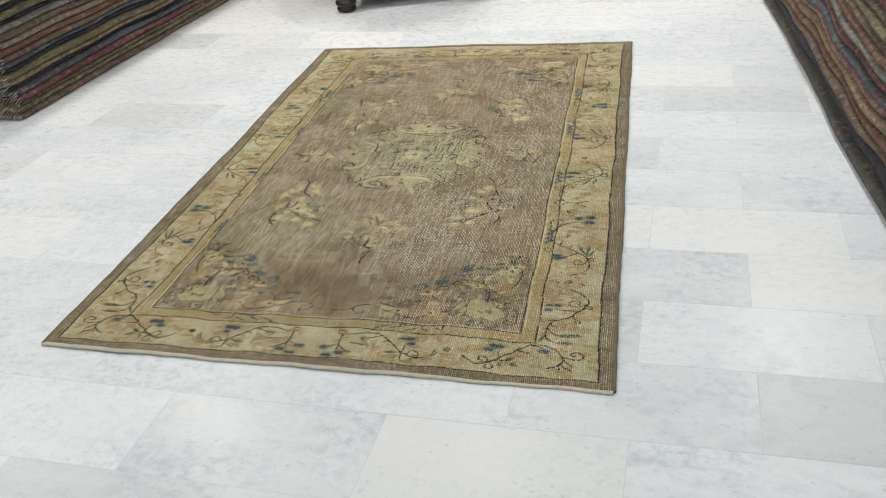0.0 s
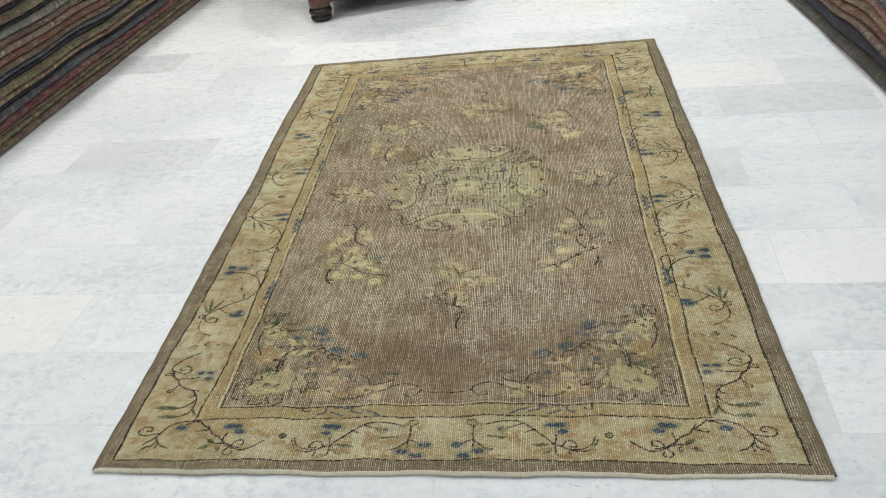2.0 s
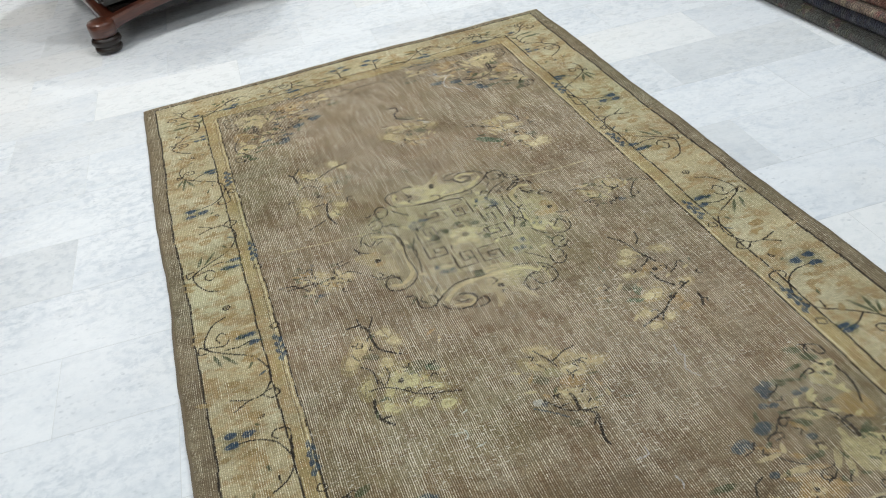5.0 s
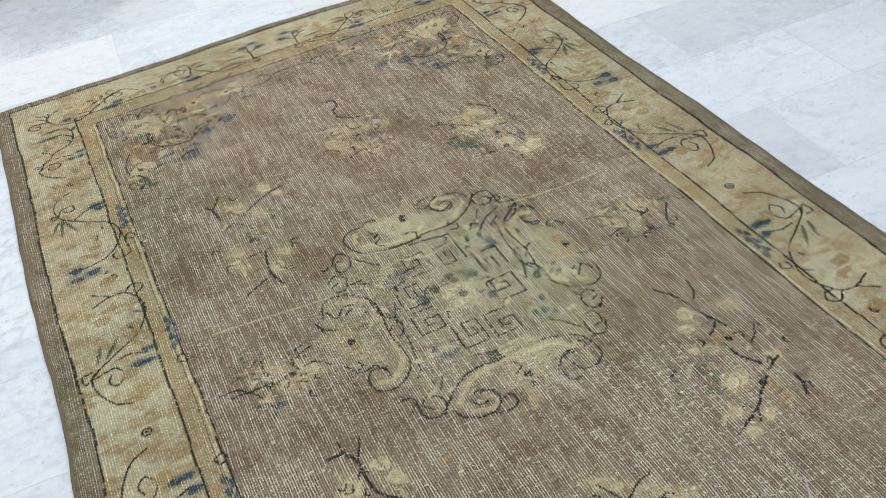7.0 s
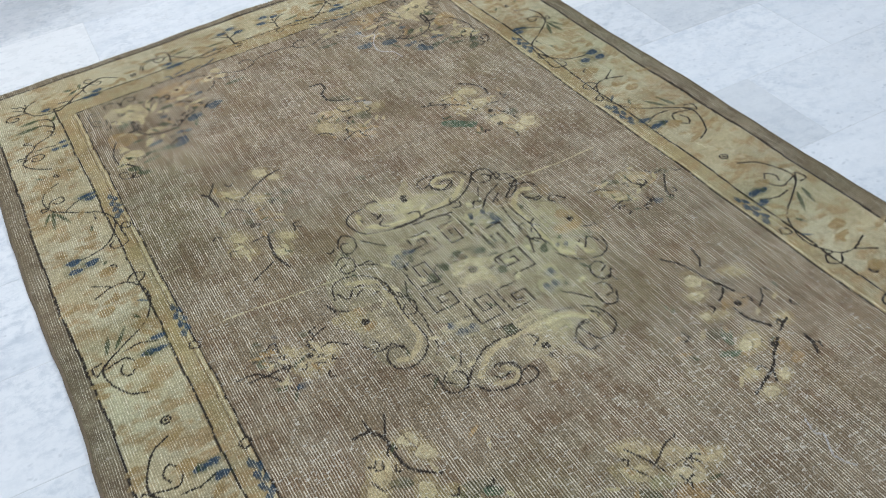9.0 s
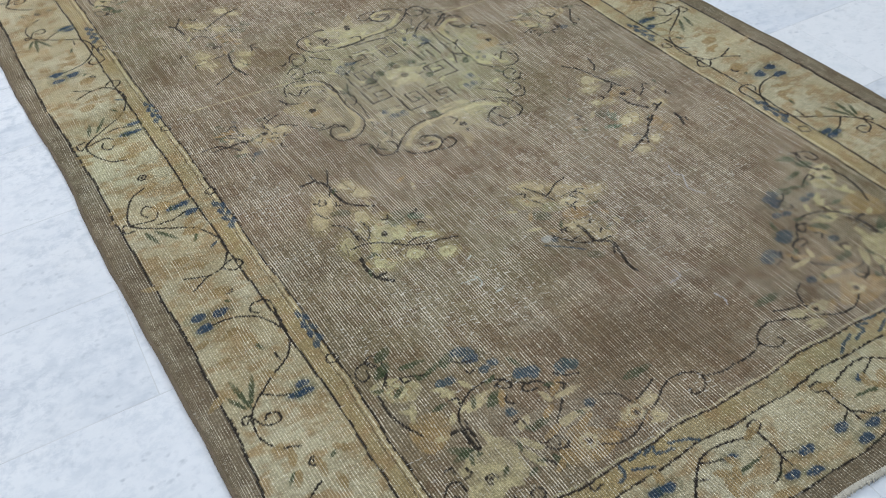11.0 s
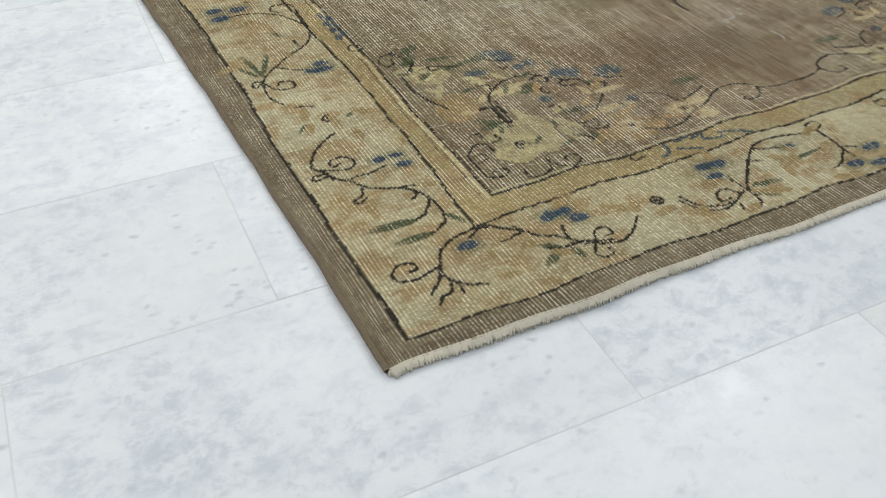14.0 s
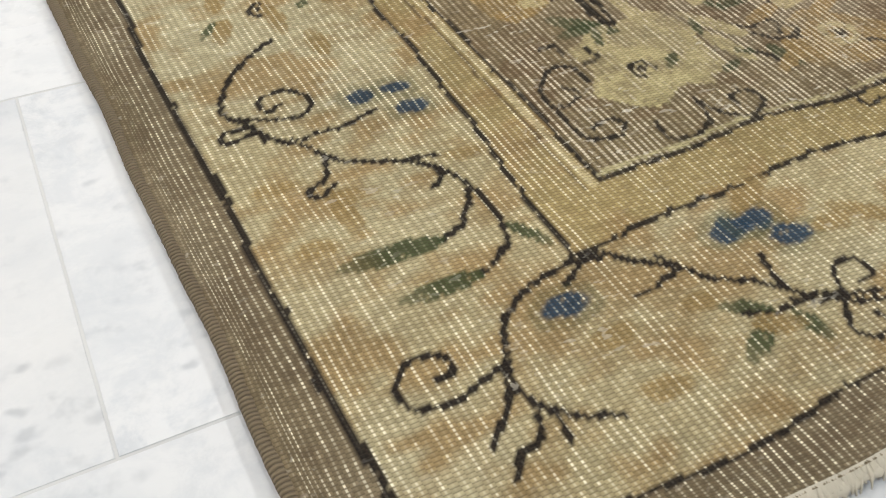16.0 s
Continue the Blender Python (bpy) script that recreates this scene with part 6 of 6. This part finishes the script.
def rug_part(name, mask, mat, label=""):
    q = QUADS[mask]
    used, inv = np.unique(q, return_inverse=True)
    ob = raw_mesh(name, VERTS[used], inv.reshape(-1, 4), mat, rug)
    me = ob.data
    a = me.attributes.new("dye", "FLOAT_COLOR", "POINT")
    col = np.concatenate([dye.reshape(-1, 3)[used], np.ones((len(used), 1))], 1)
    a.data.foreach_set("color", col.astype(np.float32).ravel())
    f = me.attributes.new("wear", "FLOAT", "POINT")
    f.data.foreach_set("value", WEAR.ravel()[used].astype(np.float32))
    w = me.attributes.new("weave", "FLOAT_VECTOR", "POINT")
    w.data.foreach_set("vector", WEAVE[used].astype(np.float32).ravel())
    smooth(ob)
    if label:
        ob["label"] = label
    return ob


zone = zones((gu[1:, 1:] + gu[:-1, :-1]) / 2, (gv[1:, 1:] + gv[:-1, :-1]) / 2)
rug_part("field", zone == 0, FIELD_WOOL, "worn brown field with faded flower sprays")
rug_part("guard_stripe", zone == 1, BORDER_WOOL, "narrow golden guard stripe between dark lines")
rug_part("border", zone == 2, BORDER_WOOL, "beige border with dark trailing vines and blue blossoms")
rug_part("edge_band", zone == 3, EDGE_WOOL, "plain worn brown edge band")


def cord(name, pts, r, mat, label, wob=0.0):
    """A round bound edge along a line of points."""
    pts = np.asarray(pts)
    tan = np.gradient(pts, axis=0)
    tan /= np.linalg.norm(tan, axis=1)[:, None]
    side = np.stack([tan[:, 1], -tan[:, 0], 0 * tan[:, 0]], -1)
    k = 8
    rows = []
    rs = np.random.RandomState(5)
    rr = r * (1 + wob * rs.rand(len(pts))) * (1 + 0.03 * (np.arange(len(pts)) % 2))
    for i in range(k):
        a = 2 * math.pi * i / k
        rows.append(pts + side * (math.cos(a) * rr)[:, None] + np.array([0, 0, 1.0]) * (math.sin(a) * rr * 0.75)[:, None])
    V = np.stack(rows, 1)
    n = len(pts)
    I = np.arange(n * k).reshape(n, k)
    J = np.roll(I, -1, 1)
    q = np.stack([I[:-1], I[1:], J[1:], J[:-1]], -1).reshape(-1, 4)
    ob = raw_mesh(name, V.reshape(-1, 3), q, mat, rug)
    if label:
        ob["label"] = label
    return smooth(ob)


def wrapped_yarn():
    """Brown wool wound round the side of the rug: fine cross ribs."""
    m, nt, b = material("brown_selvedge_yarn")
    g = G(nt)
    geo = g.node("ShaderNodeNewGeometry").outputs["Position"]
    sep = g.node("ShaderNodeSeparateXYZ")
    g.put(sep.inputs[0], geo)
    wob = g.noise(geo, 60, 2)
    rib = g.math("ABSOLUTE", g.math("SUBTRACT", g.math("FRACT", g.math("ADD", g.math("DIVIDE", sep.outputs[1], KNOT), g.math("MULTIPLY", wob, 1.2))), 0.5))
    tone = g.noise(geo, 14, 3)
    c = g.mix(tone, (0.150, 0.116, 0.072), (0.220, 0.172, 0.110))
    g.put(b.inputs["Base Color"], g.mix(g.span(rib, 0.28, 0.5, 0.0, 0.5), c, (0.035, 0.026, 0.019)))
    b.inputs["Roughness"].default_value = 0.95
    g.bump(g.span(rib, 0.1, 0.5, 1.0, 0.0), 0.8, 0.002, b)
    return m


SELV = wrapped_yarn()
for uu_ in (0.0, RW):
    vv_ = np.arange(0.002, RL, 0.0022)
    ex, ey = lay(0 * vv_ + uu_, vv_)
    ez = lift(0 * vv_ + uu_, vv_) - 0.0025
    cord("selvedge", np.stack([ex, ey, ez], -1), 0.0042, SELV, "overcast brown wool selvedge", 0.10)
for vv0, sgn, nm in ((0.0, -1, "fringe"), (RL, 1, "fringe")):
    uu_ = np.arange(0.004, RW - 0.004, 0.003)
    ex, ey = lay(uu_, 0 * uu_ + vv0)
    ez = lift(uu_, 0 * uu_ + vv0) - 0.003
    if sgn < 0:
        cord("end_cord", np.stack([ex, ey - 0.0022, ez - 0.0022], -1), 0.0028, CREAM, "bare cream cotton warp end", 0.8)
# short cut warp ends: many small tufts along the near end, sparse at the far end
rs = np.random.RandomState(11)
tv, tq = [], []
for vv0, sgn, step, ln in ((0.0, -1, 0.0009, 0.0068), (RL, 1, 0.006, 0.013)):
    for uu0 in np.arange(0.003, RW - 0.003, step):
        ax, ay = lay(uu0, vv0)
        az = float(lift(uu0, vv0))
        l = ln * (0.45 + 0.9 * rs.rand())
        dx = (rs.rand() - 0.5) * 0.008
        w = 0.0014 + 0.0010 * rs.rand()
        z1_ = 0.0015 + 0.003 * rs.rand()
        b0 = len(tv)
        for (fx, fy, fz, ww) in ((0, -sgn * 0.002, az - 0.001, w), (dx * 0.5, sgn * l * 0.55, az * 0.75, w), (dx, sgn * l, z1_, w * 0.4)):
            for k in range(4):
                cx, cz = ((1, 0), (0, 1), (-1, 0), (0, -1))[k]
                tv.append((ax + fx + cx * ww, ay + fy, max(0.0006, fz + cz * ww)))
        for s_ in (0, 4):
            for k in range(4):
                tq.append((b0 + s_ + k, b0 + s_ + (k + 1) % 4, b0 + s_ + 4 + (k + 1) % 4, b0 + s_ + 4 + k))
fr = raw_mesh("fringe", tv, tq, CREAM, rug)
tagged(smooth(fr), "short frayed cream warp ends", kind="stuff")

# ---- piles of folded rugs ----
SHADES = {
    "rust": [(0.085, 0.036, 0.026), (0.20, 0.085, 0.05), (0.045, 0.034, 0.030), (0.24, 0.17, 0.11)],
    "charcoal": [(0.040, 0.042, 0.038), (0.075, 0.076, 0.066), (0.024, 0.025, 0.024), (0.10, 0.098, 0.085)],
    "navy": [(0.010, 0.012, 0.020), (0.022, 0.026, 0.042), (0.010, 0.010, 0.014), (0.05, 0.05, 0.055)],
    "olive": [(0.065, 0.060, 0.038), (0.20, 0.18, 0.08), (0.045, 0.042, 0.035), (0.24, 0.21, 0.13)],
    "grey": [(0.11, 0.108, 0.10), (0.22, 0.215, 0.19), (0.06, 0.06, 0.058), (0.28, 0.27, 0.24)],
    "wine": [(0.075, 0.022, 0.026), (0.17, 0.045, 0.055), (0.04, 0.030, 0.034), (0.20, 0.15, 0.12)],
    "taupe": [(0.14, 0.115, 0.092), (0.27, 0.225, 0.175), (0.07, 0.058, 0.05), (0.20, 0.10, 0.08)],
    "rose": [(0.17, 0.075, 0.07), (0.27, 0.14, 0.13), (0.08, 0.05, 0.05), (0.30, 0.25, 0.21)],
    "slate": [(0.034, 0.042, 0.054), (0.07, 0.08, 0.095), (0.02, 0.024, 0.032), (0.13, 0.135, 0.14)],
    "brown": [(0.07, 0.048, 0.038), (0.16, 0.11, 0.075), (0.04, 0.03, 0.026), (0.22, 0.18, 0.13)],
    "gold": [(0.17, 0.125, 0.075), (0.28, 0.22, 0.14), (0.07, 0.055, 0.04), (0.16, 0.07, 0.045)],
}
WOOLS = {k: wool("folded_wool_" + k, [tuple(1.8 * x for x in c_) for c_ in v]) for k, v in SHADES.items()}
NAMES = {"rust": "rust red", "navy": "dark navy", "charcoal": "charcoal grey", "olive": "olive and mustard", "grey": "grey", "wine": "wine red", "taupe": "taupe beige",
         "rose": "faded rose", "slate": "slate blue-grey", "brown": "dark brown", "gold": "golden beige"}


def pile(kinds, thick, face, ya, yb, depth, sgn, seed, lean, wavy, group, where):
    """A stack of folded rugs. face(y): the floor line of the folds; sgn: the way the stack reaches away from the folds."""
    rs = np.random.RandomState(seed)
    n = 140
    ys = np.linspace(ya, yb, n)
    base = np.full(n, 0.001)
    for i, (kind, th) in enumerate(zip(kinds, thick)):
        e = tagged(new("folded_rug"), f"{NAMES[kind]} folded wool rug {where}", "rug", group)
        ph = rs.rand(6) * 6.28
        w = np.sin(ys * 3.1 + ph[0]) * 0.5 + np.sin(ys * 6.3 + ph[1]) * 0.3 + np.sin(ys * 13 + ph[2]) * 0.15
        thk = th * (1 + 0.16 * wavy * (np.sin(ys * 4.2 + ph[3]) + 0.6 * np.sin(ys * 9.7 + ph[4])))
        out = lean * i + wavy * 0.012 * w + (rs.rand() - 0.5) * 0.014 + (0.022 if kind == "navy" else 0.0)
        d0 = (rs.rand() - 0.5) * 0.07
        fx = face(ys)
        # the fold: a rounded nose, a flat back, two leaves
        prof = []
        for a in np.linspace(-90, 90, 9):
            prof.append((-(math.cos(radians(a)) ** 0.8) * 0.5, 0.5 + 0.5 * math.sin(radians(a))))
        rows = []
        nose = min(th * 0.9, 0.03)
        for (pxx, pzz) in prof:
            rows.append(np.stack([fx + sgn * (out + nose * (1 + 2 * pxx)), ys + d0, base + thk * pzz], -1))
        for (pzz, dd) in ((1.0, depth), (0.0, depth)):
            rows.append(np.stack([fx + sgn * (out + dd), ys + d0, base + thk * pzz], -1))
        V = np.stack(rows, 1)
        k = V.shape[1]
        I = np.arange(n * k).reshape(n, k)
        J = np.roll(I, -1, 1)
        q = np.stack([I[:-1], I[1:], J[1:], J[:-1]], -1).reshape(-1, 4).tolist()
        if sgn > 0:
            q = [t_[::-1] for t_ in q]
        # ends closed with quads between the nose and the back
        for row in (0, n - 1):
            r_ = I[row]
            seq = list(r_)
            for a in range(len(seq) // 2 - 1):
                f = (seq[a], seq[a + 1], seq[-2 - a], seq[-1 - a])
                q.append(f)
        b = raw_mesh("body", V.reshape(-1, 3), q, WOOLS[kind], e)
        smooth(b)
        # frayed warp ends at the near end of the fold
        fv, fq = [], []
        for s in np.arange(0.0, min(depth, 0.45), 0.02):
            for leaf in (0.25, 0.75):
                x_ = fx[0] + sgn * (out[0] + 0.01 + s)
                z_ = base[0] + thk[0] * leaf
                l = 0.010 + 0.024 * rs.rand()
                dz = -0.006 * rs.rand() - 0.002
                dx = (rs.rand() - 0.5) * 0.012
                w_ = 0.0028 + 0.003 * rs.rand()
                b0 = len(fv)
                for (ax, ay, az, ww) in ((0, 0.004, 0, w_), (dx, -l, dz, w_ * 0.5)):
                    for kx, kz in ((1, 0), (0, 1), (-1, 0), (0, -1)):
                        fv.append((x_ + ax + kx * ww, ys[0] + d0 + ay, max(0.001, z_ + az + kz * ww)))
                for kk in range(4):
                    fq.append((b0 + kk, b0 + (kk + 1) % 4, b0 + 4 + (kk + 1) % 4, b0 + 4 + kk))
        f = raw_mesh("fringe", fv, fq, GREY_YARN, e)
        tagged(f, "frayed grey warp ends", kind="stuff")
        base = base + thk + 0.001


LEFT_KINDS = ["brown", "olive", "brown", "wine", "slate", "navy", "gold", "olive", "navy", "slate", "brown", "rust", "taupe", "brown", "grey", "navy", "olive", "navy",
              "taupe", "brown", "slate", "rust"] + ["brown", "navy", "wine", "olive", "slate", "rust", "brown", "navy", "gold", "wine"]
LEFT_THICK = [0.030, 0.028, 0.026, 0.030, 0.030, 0.026, 0.026, 0.030, 0.028, 0.022, 0.028, 0.032, 0.036, 0.034, 0.03, 0.026, 0.034, 0.034, 0.03, 0.03, 0.03, 0.03] + [0.032] * 10
pile(LEFT_KINDS, LEFT_THICK, lambda y: -3.10 + 0.012 * (y - 2.0), 1.87, 6.0, 0.85, -1, 3, 0.001, 0.55, "left stack of folded rugs", "in a tall stack")
RIGHT_KINDS = ["charcoal", "navy", "brown", "rust", "gold", "rose", "slate", "wine", "grey", "rust", "brown", "olive", "brown", "wine", "slate", "taupe", "navy", "rust", "olive", "brown"] + ["wine", "navy", "olive", "rust", "slate", "brown"]
RIGHT_THICK = [0.046, 0.066, 0.030, 0.032, 0.032, 0.032, 0.036, 0.034, 0.034, 0.036, 0.034, 0.032, 0.036, 0.034, 0.034, 0.034, 0.034, 0.034, 0.034, 0.034] + [0.036] * 6
pile(RIGHT_KINDS, RIGHT_THICK, lambda y: 0.722 - 0.078 * (y - 1.12), 0.60, 5.4, 0.95, 1, 8, 0.008, 0.75, "right stack of folded rugs", "in a low wavy stack")


# ---- low carved bench ----
def lathe(bm, prof, x, y, seg=24):
    rings = []
    for r, z in prof:
        rings.append([bm.verts.new((x + r * math.cos(2 * math.pi * i / seg), y + r * math.sin(2 * math.pi * i / seg), z)) for i in range(seg)])
    for a, b in zip(rings[:-1], rings[1:]):
        for i in range(seg):
            bm.faces.new((a[i], a[(i + 1) % seg], b[(i + 1) % seg], b[i]))
    bm.faces.new(rings[0][::-1])
    bm.faces.new(rings[-1])
    return bm


bench = tagged(new("low_table"), "low red-brown carved wooden table on dark turned bun feet", "table")
bench.location = (-2.065, 3.775, 0)
bench.rotation_euler = (0, 0, radians(18))
TW, TD = 0.86, 1.25
for tx in (0, TW):
    for ty in (0, TD):
        leg = part("leg", lathe(bmesh.new(), [(0.055, 0.080), (0.063, 0.087), (0.064, 0.142), (0.058, 0.150), (0.032, 0.152)], tx, ty), WOOD, bench)
        smooth(leg)
        foot = part("bun_foot", lathe(bmesh.new(), [(0.038, 0.0), (0.055, 0.005), (0.063, 0.016), (0.064, 0.027), (0.058, 0.036), (0.054, 0.039), (0.065, 0.045), (0.070, 0.057),
                                                     (0.067, 0.070), (0.058, 0.079), (0.052, 0.084)], tx, ty, 32), DARK_WOOD, leg, "glossy dark turned bun foot with two rings")
        smooth(foot)


def apron(L):
    """An arched rail: deep at the legs, rising to the middle, with a rounded top."""
    bm = bmesh.new()
    n = 28
    cols = []
    for i in range(n + 1):
        s = i / n
        x = 0.035 + (L - 0.07) * s
        arch = 0.088 + 0.060 * math.sin(math.pi * s) ** 0.7
        top = 0.150 + 0.045 * math.sin(math.pi * s) ** 0.9
        cols.append([bm.verts.new((x, yy, zz)) for yy, zz in ((-0.026, arch), (-0.030, top - 0.012), (-0.022, top), (0.022, top), (0.030, top - 0.012), (0.026, arch))])
    for a, b in zip(cols[:-1], cols[1:]):
        for k in range(6):
            bm.faces.new((a[k], b[k], b[(k + 1) % 6], a[(k + 1) % 6]))
    bm.faces.new(cols[0][::-1])
    bm.faces.new(cols[-1])
    return bm


for ty in (0, TD):
    a = part("apron", apron(TW), WOOD, bench)
    a.location = (0, ty, 0)
for tx in (0, TW):
    a = part("apron", apron(TD), WOOD, bench)
    a.location = (tx + (0.05 if tx == 0 else -0.05), 0, 0)
    a.rotation_euler = (0, 0, radians(90))
part("underside", box(bmesh.new(), 0.07, TW - 0.07, 0.07, TD - 0.07, 0.085, 0.17, 0.01), DARK_WOOD, bench, "black underside")
part("seat_box", box(bmesh.new(), 0.03, TW - 0.03, 0.03, TD - 0.03, 0.19, 0.475, 0.02), DARK_WOOD, bench, "dark lacquered body")
bm = bmesh.new()
lathe(bm, [(0.62, 0.475), (0.66, 0.480), (0.675, 0.492), (0.67, 0.506), (0.64, 0.512)], 0, 0, 64)
bmesh.ops.scale(bm, vec=(0.92, 1.18, 1.0), verts=bm.verts)
bmesh.ops.translate(bm, vec=(TW / 2, TD / 2, 0), verts=bm.verts)
smooth(part("top", bm, WOOD, bench, "wide oval overhanging wooden top"))

# ---- floor tiles ----
TILE_L, TILE_W, JOINT = 0.600, 0.300, 0.0017
rs = np.random.RandomState(21)


def tile_mesh(nm, mat):
    bm = bmesh.new()
    l, w = TILE_L - JOINT, TILE_W - JOINT
    b_ = 0.0003
    lo = [bm.verts.new((x, y, -0.006)) for x, y in ((0, 0), (l, 0), (l, w), (0, w))]
    mi = [bm.verts.new((x, y, -b_)) for x, y in ((0, 0), (l, 0), (l, w), (0, w))]
    up = [bm.verts.new((x, y, 0.0)) for x, y in ((b_, b_), (l - b_, b_), (l - b_, w - b_), (b_, w - b_))]
    for a, b in ((lo, mi), (mi, up)):
        for k in range(4):
            bm.faces.new((a[k], a[(k + 1) % 4], b[(k + 1) % 4], b[k]))
    bm.faces.new(up)
    me = bpy.data.meshes.new(nm)
    bm.to_mesh(me)
    bm.free()
    me.materials.append(mat)
    return me


TILES = [tile_mesh("tile", m) for m in MARBLE]
# tiles of another tone: seam row and half-tile column of the left end
ODD_TILES = {(7, 0): 2, (6, -9): 2, (7, -8): 1, (1, 1): 2, (0, 1): 2, (0, -5): 0, (2, 1): 3, (3, 0): 3, (5, -2): 2, (4, -1): 1}
rest_v, rest_q = [], []
for k in range(-12, 24):
    for j in range(-20, 9):
        if (j - k + 1) % 2:
            continue
        x, y = 0.3 * j, 0.3 * k
        if x < ROOM[0] - 0.5 or x > ROOM[1] or y < ROOM[2] - 0.2 or y > ROOM[3]:
            continue
        near = -3.5 < x < 1.0 and -0.8 < y < 4.7
        pick = rs.choice([0, 0, 0, 0, 1, 1, 1, 2, 3])
        pick = ODD_TILES.get((k, j), pick)
        if near:
            o = new("tile", TILES[pick])
            o.parent = floor
            o.location = (x, y, (rs.rand() - 0.5) * 0.0003)
            o.rotation_euler = ((rs.rand() - 0.5) * 0.0006, (rs.rand() - 0.5) * 0.0006, 0)
        else:
            l, w = TILE_L - JOINT, TILE_W - JOINT
            b0 = len(rest_v)
            rest_v += [(x + a, y + b, 0.0) for a, b in ((0, 0), (l, 0), (l, w), (0, w))]
            rest_q.append((b0, b0 + 1, b0 + 2, b0 + 3))
tagged(raw_mesh("far_tiles", rest_v, rest_q, MARBLE[0], floor), "further marble tiles", kind="stuff")
